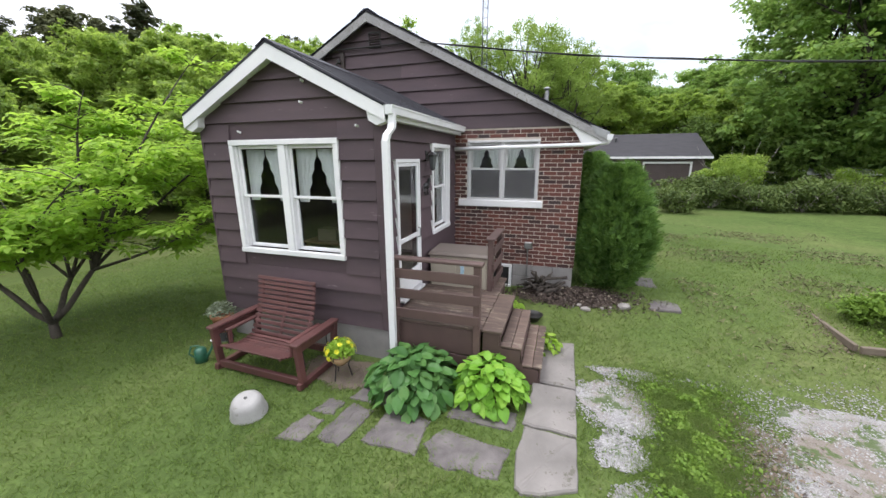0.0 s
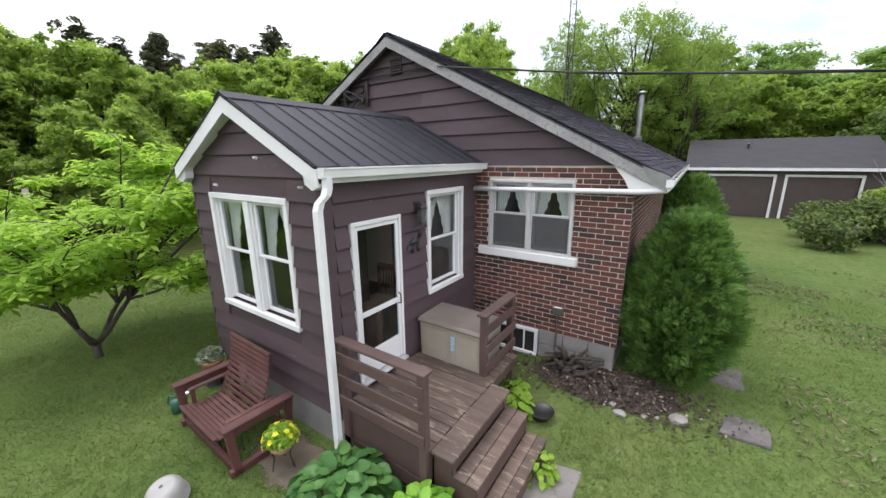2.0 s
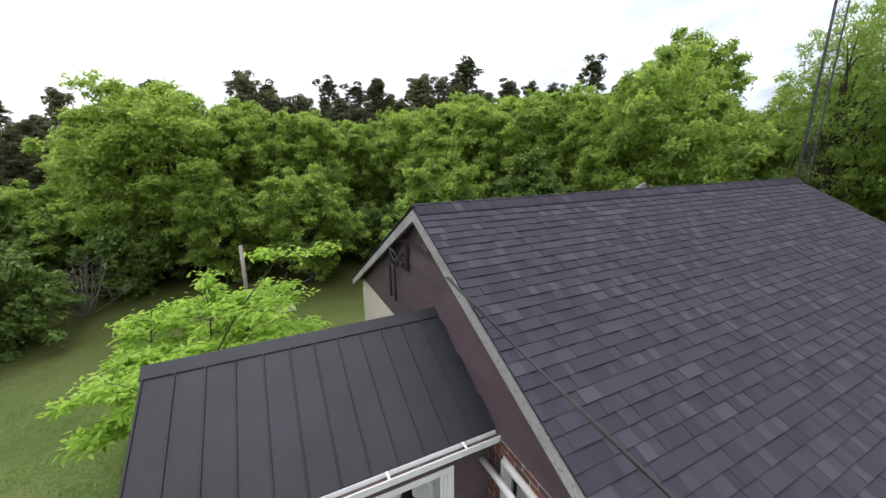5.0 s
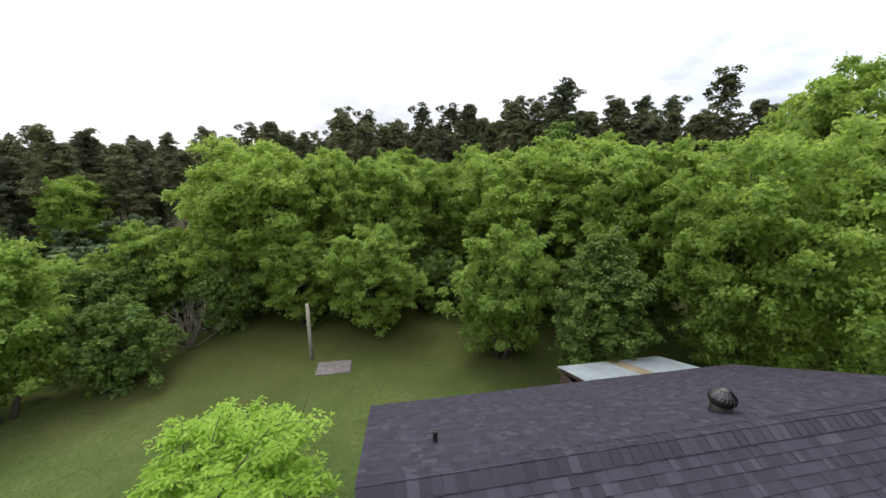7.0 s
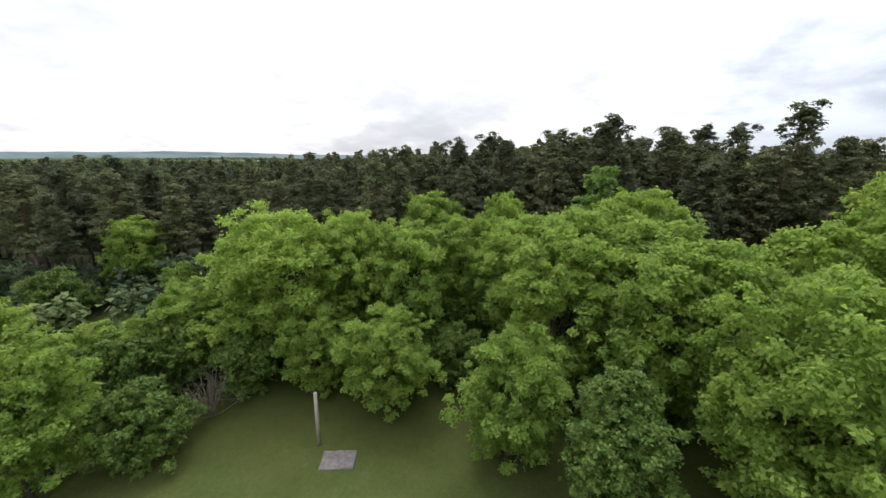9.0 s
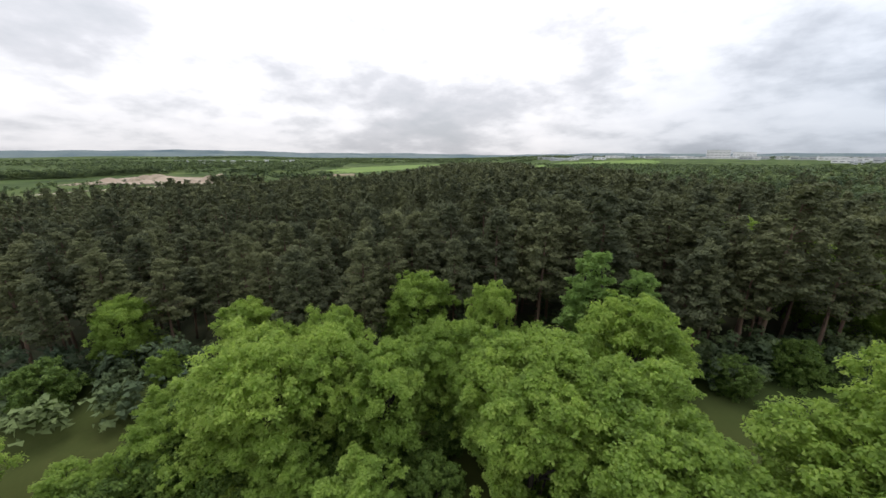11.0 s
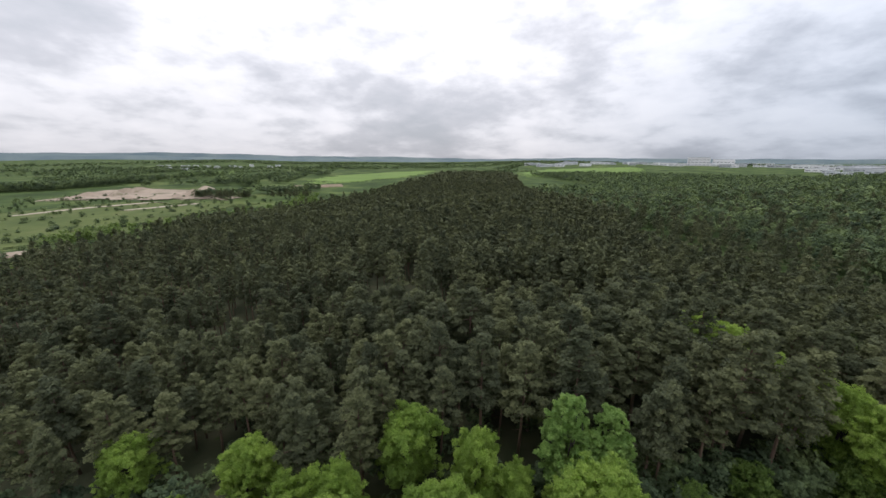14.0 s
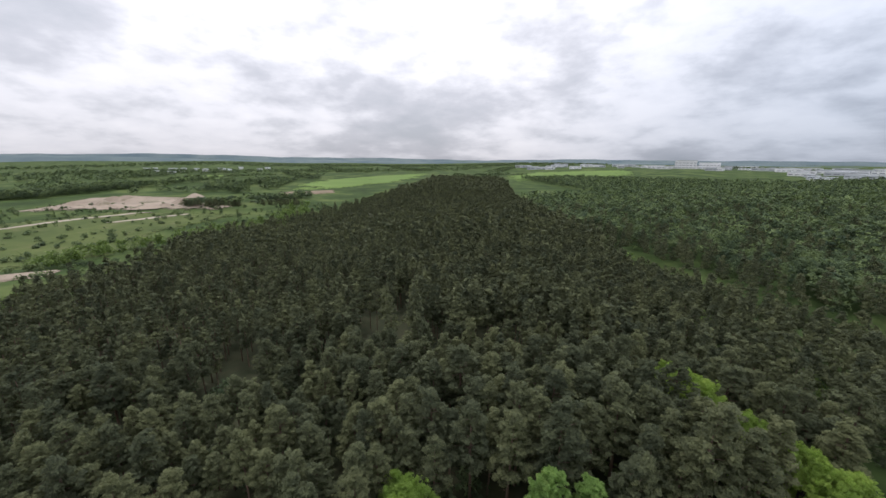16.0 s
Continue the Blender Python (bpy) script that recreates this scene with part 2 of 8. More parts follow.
# heavier bluish cloud towards the north
north = k.ramp(k.math("SUBTRACT", sep.outputs[1], k.math("MULTIPLY", up, 0.4)), [(0.25, (1, 1, 1)), (0.75, (0.70, 0.76, 0.82))])
both = k.mix(1.0, both, north, "MULTIPLY")
bg = k.n("ShaderNodeBackground")
k.put(bg.inputs[0], both)
bg.inputs[1].default_value = 1.0
k.t.links.new(bg.outputs[0], out.inputs[0])

sun = new("sun", bpy.data.lights.new("sun", "SUN"))
sun.data.energy, sun.data.angle, sun.data.color = 1.25, radians(24), (1.0, 0.96, 0.9)
sun.matrix_basis = look((-28, -6, 80), (0, 0, 0))

# ---------- materials ----------
BROWN, BROWN2 = (0.055, 0.037, 0.044), (0.084, 0.056, 0.064)
siding_paint = worn("brown_siding_paint", BROWN, BROWN2, 1.6, (0.5, 0.5, 2.0), 0.68, 45, 0.45, 0.17, spots=(8.0, 0.635, (0.135, 0.108, 0.112)))
white_paint = worn("white_paint", (0.66, 0.665, 0.68), (0.77, 0.77, 0.775), 2.0, (1, 1, 1), 0.5, 40, 0.2, 0.03, spots=(12.0, 0.69, (0.42, 0.41, 0.39)))
peeling_paint = worn("peeling_paint", (0.21, 0.208, 0.21), (0.33, 0.326, 0.325), 3.0, (1, 1, 1), 0.7, 30, 0.5, 0.05, spots=(26.0, 0.54, (0.20, 0.185, 0.175)))
grey_wood = worn("bare_grey_wood", (0.20, 0.185, 0.17), (0.30, 0.28, 0.26), 6.0, (6, 6, 0.7), 0.8, 40, 0.5, 0.1)
white_metal = worn("white_metal", (0.64, 0.65, 0.665), (0.74, 0.745, 0.755), 1.5, (1, 1, 1), 0.35, 20, 0.04, 0.02, spots=(6.0, 0.77, (0.5, 0.49, 0.46)))
brick_red = shader("brick_clay", lambda k: plain(
    k, k.mix(0.45, k.ramp(k.chance(), [(0.0, (0.040, 0.022, 0.021)), (0.3, (0.085, 0.034, 0.028)), (0.62, (0.135, 0.046, 0.034)), (0.85, (0.092, 0.040, 0.033)), (1.0, (0.034, 0.026, 0.027))]),
             k.mix(k.noise(k.coords(), 38, 5.0, 0.7), (0.25, 0.25, 0.25), (0.75, 0.75, 0.75)), "OVERLAY"),
    0.85, 0.0, k.noise(k.coords(), 90, 5.0, 0.7), 0.5, 0.004))
mortar = worn("mortar", (0.46, 0.41, 0.36), (0.58, 0.53, 0.47), 5.0, (1, 1, 1), 0.9, 80, 0.5, 0.0)
concrete = worn("concrete", (0.17, 0.163, 0.158), (0.25, 0.24, 0.232), 2.5, (1, 1, 1), 0.88, 70, 0.5, 0.05, spots=(5.0, 0.66, (0.20, 0.19, 0.17)))
paving = worn("paving_stone", (0.115, 0.107, 0.10), (0.215, 0.20, 0.188), 1.6, (1, 1, 1), 0.9, 60, 0.8, 0.12, spots=(6.0, 0.60, (0.105, 0.10, 0.08)))
slab_stone = worn("dark_paving_stone", (0.085, 0.076, 0.075), (0.175, 0.158, 0.155), 5.0, (1, 1, 1), 0.9, 70, 1.0, 0.14, spots=(9.0, 0.58, (0.085, 0.10, 0.055)), dist=0.012)
roof_metal = worn("dark_roof_steel", (0.011, 0.011, 0.016), (0.019, 0.019, 0.027), 1.6, (1, 1, 1), 0.58, 30, 0.08, 0.03, 0.0)
roof_metal.node_tree.nodes["Principled BSDF"].inputs["Specular IOR Level"].default_value = 0.3
dark_trim = worn("black_trim", (0.03, 0.03, 0.032), (0.045, 0.044, 0.046), 2.0, (1, 1, 1), 0.5, 30, 0.1, 0.05)
shingle_grit = shader("shingle_grit", lambda k: plain(
    k, k.mix(0.55, k.ramp(k.chance(), [(0.0, (0.031, 0.029, 0.039)), (0.5, (0.039, 0.0365, 0.049)), (0.84, (0.043, 0.041, 0.054)), (1.0, (0.057, 0.055, 0.070))]),
             k.mix(k.noise(k.coords(), 160, 4.0, 0.8), (0.2, 0.2, 0.2), (0.8, 0.8, 0.8)), "OVERLAY"),
    0.92, 0.0, k.noise(k.coords(), 220, 3.0, 0.8), 0.5, 0.003, 0.15))
deck_wood = worn("weathered_deck_stain", (0.072, 0.049, 0.041), (0.135, 0.095, 0.075), 2.2, (1.0, 5, 1), 0.72, 40, 0.5, 0.24, spots=(2.4, 0.55, (0.22, 0.18, 0.135)))
rail_wood = worn("brown_rail_stain", (0.070, 0.042, 0.038), (0.105, 0.066, 0.058), 2.0, (1, 1, 1), 0.65, 40, 0.3, 0.12)
bench_wood = worn("red_brown_bench_stain", (0.064, 0.024, 0.023), (0.108, 0.042, 0.039), 3.0, (1, 1, 1), 0.55, 45, 0.3, 0.2, spots=(14.0, 0.70, (0.26, 0.15, 0.13)))
box_beige = worn("beige_plastic", (0.31, 0.28, 0.225), (0.38, 0.345, 0.28), 2.0, (1, 1, 1), 0.5, 50, 0.1, 0.02)
lid_brown = worn("brown_plastic_lid", (0.155, 0.128, 0.11), (0.20, 0.168, 0.145), 2.0, (1, 1, 1), 0.55, 60, 0.15, 0.02)
cloth = worn("white_curtain", (0.62, 0.62, 0.60), (0.76, 0.76, 0.74), 3.0, (1, 1, 1), 0.9, 60, 0.3, 0.03)
inner_wall = worn("inner_wall_paint", (0.30, 0.27, 0.23), (0.36, 0.33, 0.28), 1.0, (1, 1, 1), 0.8, 40, 0.1, 0.0)
inner_wood = worn("brown_inner_wood", (0.11, 0.062, 0.034), (0.17, 0.10, 0.056), 3.0, (1, 1, 4), 0.5, 40, 0.2, 0.05)
# the porch interior's dimness put into a wood colour; also the bracket's own
dark_wood = worn("near_black_wood", (0.022, 0.016, 0.013), (0.040, 0.028, 0.022), 3.0, (1, 1, 4), 0.5, 40, 0.2, 0.05)
steel = worn("galvanised_steel", (0.24, 0.245, 0.25), (0.36, 0.365, 0.37), 4.0, (1, 1, 1), 0.38, 30, 0.1, 0.05, 0.9)
sheet_metal = worn("shed_roof_tin", (0.235, 0.275, 0.295), (0.32, 0.365, 0.385), 1.5, (1, 1, 1), 0.5, 30, 0.15, 0.05, 0.2, spots=(6.0, 0.74, (0.25, 0.20, 0.14)))
black_metal = worn("black_metal", (0.012, 0.012, 0.013), (0.03, 0.03, 0.03), 4.0, (1, 1, 1), 0.4, 40, 0.1, 0.05)
cable_rubber = worn("cable_rubber", (0.012, 0.012, 0.012), (0.025, 0.025, 0.025), 4.0, (1, 1, 1), 0.75, 40, 0.1, 0.0)
terracotta = worn("terracotta", (0.30, 0.12, 0.062), (0.42, 0.20, 0.11), 6.0, (1, 1, 1), 0.8, 60, 0.3, 0.05)
fibre = worn("coir_liner", (0.26, 0.16, 0.08), (0.38, 0.26, 0.15), 8.0, (1, 1, 5), 0.95, 60, 0.8, 0.1)
dome_clay = worn("white_cast_stone", (0.25, 0.245, 0.24), (0.36, 0.355, 0.35), 4.0, (1, 1, 1), 0.75, 60, 0.6, 0.02, spots=(9.0, 0.60, (0.20, 0.19, 0.17)))
green_plastic = worn("green_plastic", (0.020, 0.085, 0.055), (0.030, 0.12, 0.075), 4.0, (1, 1, 1), 0.4, 50, 0.1, 0.02)
bark = worn("bark", (0.075, 0.060, 0.050), (0.14, 0.115, 0.095), 5.0, (3, 3, 0.6), 0.95, 25, 1.0, 0.1, dist=0.02)
dark_bark = worn("dark_bark", (0.036, 0.030, 0.025), (0.075, 0.062, 0.052), 6.0, (3, 3, 0.6), 0.95, 25, 1.0, 0.1, dist=0.02)
pine_bark = worn("pine_bark", (0.10, 0.068, 0.050), (0.17, 0.11, 0.075), 4.0, (3, 3, 0.6), 0.95, 25, 1.0, 0.1, dist=0.02)
dead_wood = worn("dead_wood", (0.20, 0.185, 0.165), (0.32, 0.30, 0.27), 5.0, (3, 3, 1), 0.95, 25, 0.6, 0.1)
dead_twig = worn("dead_twigs", (0.085, 0.073, 0.06), (0.16, 0.14, 0.115), 5.0, (3, 3, 1), 0.95, 25, 0.6, 0.1)
post_wood = worn("grey_post_wood", (0.22, 0.20, 0.175), (0.33, 0.30, 0.26), 5.0, (4, 4, 0.5), 0.9, 30, 0.6, 0.0)
mulch = worn("bark_mulch", (0.045, 0.033, 0.027), (0.095, 0.07, 0.057), 8.0, (1, 1, 1), 0.95, 60, 1.0, 0.2, dist=0.02)
timber = worn("grey_timber", (0.10, 0.078, 0.06), (0.16, 0.13, 0.10), 4.0, (1, 1, 1), 0.9, 30, 0.5, 0.1)
garage_door_paint = worn("dark_brown_door_paint", (0.060, 0.043, 0.042), (0.075, 0.055, 0.053), 2.0, (1, 1, 1), 0.6, 40, 0.1, 0.04)
rock_grey = worn("fieldstone", (0.17, 0.16, 0.15), (0.29, 0.275, 0.255), 5.0, (1, 1, 1), 0.85, 50, 0.6, 0.2)

screen_grey = worn("grey_sash_paint", (0.42, 0.42, 0.43), (0.52, 0.52, 0.52), 3.0, (1, 1, 1), 0.6, 50, 0.1, 0.03)
dull_white = worn("dull_white_window_paint", (0.46, 0.46, 0.47), (0.56, 0.56, 0.565), 3.0, (1, 1, 1), 0.6, 50, 0.15, 0.03, spots=(10.0, 0.62, (0.34, 0.33, 0.31)))
dark_roof = worn("dark_garage_shingle", (0.034, 0.033, 0.038), (0.048, 0.046, 0.052), 1.5, (1, 1, 6), 0.95, 20, 0.4, 0.0)
def screen_build(k):
    d = plain(k, (0.12, 0.12, 0.125), 0.9, spec=0.1)
    tr = k.n("ShaderNodeBsdfTransparent")
    mx = k.n("ShaderNodeMixShader")
    mx.inputs[0].default_value = 0.6
    k.t.links.new(tr.outputs[0], mx.inputs[1])
    k.t.links.new(d, mx.inputs[2])
    return mx.outputs[0]


fly_screen = shader("fly_screen", screen_build)
pale_sheet = worn("pale_roof_sheet", (0.50, 0.51, 0.52), (0.62, 0.63, 0.64), 1.5, (1, 1, 1), 0.6, 30, 0.1, 0.05)
turbine_metal = worn("dull_turbine_metal", (0.05, 0.05, 0.054), (0.09, 0.09, 0.095), 4.0, (1, 1, 1), 0.4, 30, 0.1, 0.05, 0.7)
smoky_glass = worn("smoky_lamp_glass", (0.05, 0.055, 0.06), (0.10, 0.105, 0.11), 3.0, (1, 1, 1), 0.15, 40, 0.0, 0.0)
glass = shader("window_glass", lambda k: plain(k, (0.85, 0.9, 0.9), 0.02))
glass.node_tree.nodes["Principled BSDF"].inputs["Transmission Weight"].default_value = 1.0
glass.node_tree.nodes["Principled BSDF"].inputs["IOR"].default_value = 1.45

maple_leaf = leafy("maple_leaves", (0.20, 0.34, 0.045), (0.33, 0.52, 0.075), (0.45, 0.63, 0.12), 0.60, patch=0.9)
wood_leaf = leafy("woodland_leaves", (0.130, 0.212, 0.046), (0.240, 0.360, 0.076), (0.380, 0.500, 0.115), 0.62, patch=0.32, leaf=0.45, apart=1.7, each=0.22)
deep_leaf = leafy("dark_green_leaves", (0.115, 0.210, 0.062), (0.205, 0.340, 0.092), (0.32, 0.450, 0.13), 0.58, patch=0.4)
pale_leaf = leafy("pale_willow_leaves", (0.13, 0.20, 0.045), (0.225, 0.335, 0.075), (0.33, 0.45, 0.12), 0.60, patch=0.5)
column_leaf = leafy("climber_leaves", (0.055, 0.100, 0.022), (0.102, 0.172, 0.034), (0.17, 0.25, 0.055), 0.38, patch=0.7)
# shifted towards blue: distance haze put into the leaf colour
far_leaf = leafy("far_woods_leaves", (0.038, 0.060, 0.035), (0.076, 0.110, 0.055), (0.155, 0.205, 0.080), 0.2, 0.9, patch=0.10, leaf=0.22, apart=2.6)
NEEDLES = (0.045, 0.057, 0.033), (0.081, 0.095, 0.050), (0.142, 0.155, 0.072)
needle = leafy("pine_needles", *NEEDLES, 0.25, 0.85, patch=0.17, leaf=0.35, apart=2.0)
near_needle = leafy("near_pine_needles", (0.048, 0.061, 0.036), (0.088, 0.103, 0.055), (0.152, 0.166, 0.078), 0.32, 0.85, patch=0.3, leaf=0.40, apart=1.3, each=0.5)
cedar = leafy("cedar_sprays", (0.040, 0.086, 0.026), (0.090, 0.180, 0.044), (0.190, 0.315, 0.075), 0.4, patch=4.5, leaf=0.35, apart=1.6)
hosta_leaf = leafy("hosta_leaves", (0.050, 0.135, 0.036), (0.078, 0.190, 0.050), (0.125, 0.25, 0.07), 0.3, 0.4, patch=2.0)
lime_leaf = leafy("lime_hosta_leaves", (0.095, 0.235, 0.022), (0.16, 0.35, 0.036), (0.26, 0.46, 0.06), 0.3, 0.4, patch=2.0)
flower = leafy("yellow_petals", (0.52, 0.50, 0.02), (0.72, 0.68, 0.03), (0.80, 0.76, 0.12), 0.25, patch=3.0)
hedge_leaf = leafy("hedge_leaves", (0.050, 0.082, 0.022), (0.088, 0.135, 0.034), (0.15, 0.20, 0.055), 0.3, patch=0.7)
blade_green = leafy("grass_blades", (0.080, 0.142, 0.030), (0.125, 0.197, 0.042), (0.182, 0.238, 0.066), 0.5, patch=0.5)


def lawn_build(k):
    c = k.coords()
    patchy, mid, fine = k.noise(c, 0.22, 5.0, 0.6), k.noise(c, 1.7, 6.0, 0.7), k.noise(c, 22, 6.0, 0.75)
    col = k.ramp(patchy, [(0.28, (0.055, 0.088, 0.025)), (0.5, (0.082, 0.118, 0.035)), (0.72, (0.114, 0.134, 0.050))])
    col = k.mix(k.ramp(mid, [(0.58, 0), (0.74, 0.55)]), col, (0.155, 0.140, 0.075))
    col = k.mix(0.8, col, k.mix(fine, (0.1, 0.1, 0.1), (0.9, 0.9, 0.9)), "OVERLAY")
    clump = k.noise(c, 5.5, 5.0, 0.7)
    col = k.mix(0.8, col, k.mix(clump, (0.15, 0.15, 0.15), (0.85, 0.85, 0.85)), "OVERLAY")
    # browner turf at the back; the trees' shade is put into its colour
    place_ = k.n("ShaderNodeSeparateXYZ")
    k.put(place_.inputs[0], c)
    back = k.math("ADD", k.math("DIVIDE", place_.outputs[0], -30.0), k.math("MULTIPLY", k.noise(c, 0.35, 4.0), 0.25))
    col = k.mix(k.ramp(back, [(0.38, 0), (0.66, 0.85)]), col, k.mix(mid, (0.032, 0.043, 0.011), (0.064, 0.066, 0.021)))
    far = k.n("ShaderNodeVectorMath", operation="LENGTH")
    k.put(far.inputs[0], c)
    out_there = k.ramp(k.math("DIVIDE", far.outputs["Value"], 300.0), [(0.11, 0), (0.2, 1)])
    wild = k.ramp(k.noise(c, 0.018, 6.0, 0.6), [(0.32, (0.028, 0.046, 0.017)), (0.5, (0.052, 0.082, 0.026)), (0.66, (0.105, 0.135, 0.045))])
    col = k.mix(out_there, col, wild)
    return plain(k, col, 0.9, 0.0, k.math("ADD", k.math("MULTIPLY", fine, 0.5), mid), 0.5, 0.03, 0.06)


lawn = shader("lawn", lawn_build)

# ---------- ground ----------
rings = [0.0] + [0.8 * 1.105 ** i for i in range(88)]
rings = [r for r in rings if r < 4700] + [4700]
rows = []
for r in rings:
    row = []
    for j in range(145):
        a = 2 * math.pi * j / 144
        x, y = r * math.cos(a), r * math.sin(a)
        row.append((x, y, float(lay(x, y))))
    rows.append(row)
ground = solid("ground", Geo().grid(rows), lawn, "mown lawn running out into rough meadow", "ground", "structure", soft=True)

# ---------- house ----------
RX, RZ, EX, EZ = -1.85, 5.83, 2.92, 3.34          # ridge and right eave of the main roof
SL = (RZ - EZ) / (EX - RX)
Y0, Y1 = -0.17, 10.95                             # roof, front to back
WX0, WX1, WY1 = -6.23, 2.53, 10.75                # walls
PX, PY = -3.0, -3.28                              # porch walls
PRX, PRZ, PEX, PEZ = -1.5, 4.36, 0.13, 3.53       # porch ridge and right eave
PSL = (PRZ - PEZ) / (PEX - PRX)
house = thing("house", 0, 0, 0, 0, "brown-sided brick bungalow with a gabled porch and dark shingle roof", "house")


def walls_with_holes(u0, u1, z0, z1, holes, put):
    """Boxes round the holes of a wall; put(u0, u1, z0, z1) lays one."""
    us = sorted({u0, u1, *[h[0] for h in holes], *[h[1] for h in holes]})
    zs = sorted({z0, z1, *[h[2] for h in holes], *[h[3] for h in holes]})
    for a, b in zip(us, us[1:]):
        run = None
        for c, d in zip(zs, zs[1:]):
            inside = any(h[0] <= a and b <= h[1] and h[2] <= c and d <= h[3] for h in holes)
            if inside:
                if run:
                    put(a, b, *run)
                run = None
            else:
                run = (run[0], d) if run else (c, d)
        if run:
            put(a, b, *run)


# foundations
g = Geo()
g.box(WX0, WX1 - 0.02, 0.02, WY1, -0.5, 0.70)
foundation = part("foundation", g, concrete, house, "grey concrete block foundation")
for i, (x0, x1) in enumerate(((1.30, 1.70), (1.71, 2.11), (2.12, 2.505))):
    for z0, z1 in ((0.2, 0.44), (0.45, 0.695)):
        part("block", Geo().box(x0, x1, -0.012, 0.03, z0, z1, 0.008), concrete, foundation)
g = Geo()
g.box(PX + 0.04, -0.04, PY + 0.04, 0.0, -0.5, 0.52)
part("porch_foundation", g, concrete, house, "low grey concrete porch foundation")
# floors inside
part("porch_floor", Geo().box(PX + 0.1, -0.1, PY + 0.1, -0.02, 0.76, 0.84), dark_wood, house)
part("main_floor", Geo().box(WX0 + 0.15, WX1 - 0.15, 0.15, WY1 - 0.15, 0.9, 1.0), inner_wood, house)

# main walls: a core of mortar that carries the bricks
MW = (0.28, 1.73, 2.05, 3.25)                      # main window, x and z
g = Geo()
walls_with_holes(WX0, WX1 - 0.003, 0.70, 3.49, [MW], lambda a, b, c, d: g.box(a, b, -0.005, 0.14, c, d))
brick_wall = part("brick_wall", g, mortar, house, "red-brown brick wall with pale mortar joints")
side_wall = part("side_wall", Geo().box(WX1 - 0.14, WX1 - 0.003, 0.14, WY1, 0.70, 3.42), mortar, house, "red-brown brick side wall")
part("side_wall", Geo().box(WX0, WX0 + 0.14, 0.14, WY1, 0.70, 3.42), siding_paint, house)
g = Geo()
g.prism([(WX0, 0.7), (WX1, 0.7), (WX1, 3.49), (RX, RZ - 0.1), (WX0, 3.49)], "y", WY1 - 0.12, WY1)
part("back_wall", g, siding_paint, house)
g = Geo()
def under(x):
    return RZ - SL * abs(x - RX) - 0.10
g.prism([(WX0, 3.49), (WX1, 3.49), (WX1, under(WX1)), (RX, under(RX)), (WX0, under(WX0))], "y", 0.02, 0.12)
gable = part("gable_wall", g, siding_paint, house)


def lap_board(u0, u1, z0, z1, put, w0=None, w1=None):
    """One lapped board: thick at its foot. put(u, out, z) gives a place on the wall. w0, w1: its ends at the top."""
    w0, w1 = (u0 if w0 is None else w0), (u1 if w1 is None else w1)
    g = Geo()
    foot, head = 0.042, 0.006
    z0 += 0.013
    vs = [put(u0, 0, z0), put(u1, 0, z0), put(w1, 0, z1), put(w0, 0, z1),
          put(u0, foot, z0), put(u1, foot, z0), put(w1, head, z1), put(w0, head, z1)]
    fs = [(0, 1, 2, 3), (4, 7, 6, 5), (0, 4, 5, 1), (1, 5, 6, 2), (2, 6, 7, 3), (3, 7, 4, 0)]
    return g.add(vs, fs)


rnd = random.Random(5)
z = 3.468
while z < RZ - 0.25:
    z1 = min(z + 0.262, RZ - 0.2)
    h0, h1 = (RZ - 0.13 - z) / SL, max((RZ - 0.13 - z1) / SL, 0.02)
    a0, a1, b0, b1 = RX - h0, RX + h0, RX - h1, RX + h1
    a0, b0 = max(a0, WX0), max(b0, WX0)
    a1, b1 = min(a1, WX1), min(b1, WX1)
    cut = RX + rnd.uniform(-1.4, 1.4)
    if h1 > 1.5:
        part("board", lap_board(a0, cut - 0.0008, z, z1, lambda u, o, q: (u, 0.02 - o, q), b0, cut - 0.0008), siding_paint, gable)
        part("board", lap_board(cut + 0.0008, a1, z, z1, lambda u, o, q: (u, 0.02 - o, q), cut + 0.0008, b1), siding_paint, gable)
    else:
        part("board", lap_board(a0, a1, z, z1, lambda u, o, q: (u, 0.02 - o, q), b0, b1), siding_paint, gable)
    z = z1 + 0.001
# gable vent
vent = part("gable_vent", Geo().box(-1.90, -1.62, -0.03, 0.0, 5.16, 5.18, 0.004).box(-1.90, -1.885, -0.03, 0.0, 5.18, 5.44).box(-1.635, -1.62, -0.03, 0.0, 5.18, 5.44)
            .box(-1.90, -1.62, -0.03, 0.0, 5.44, 5.46, 0.004).box(-1.885, -1.635, -0.012, -0.006, 5.18, 5.44), black_metal, house, "dark louvred gable vent")
for i in range(6):
    part("slat", Geo().box(-0.125, 0.125, -0.022, 0.022, -0.003, 0.003, m=pose(-1.76, -0.026, 5.20 + i * 0.043, 38)), siding_paint, vent)


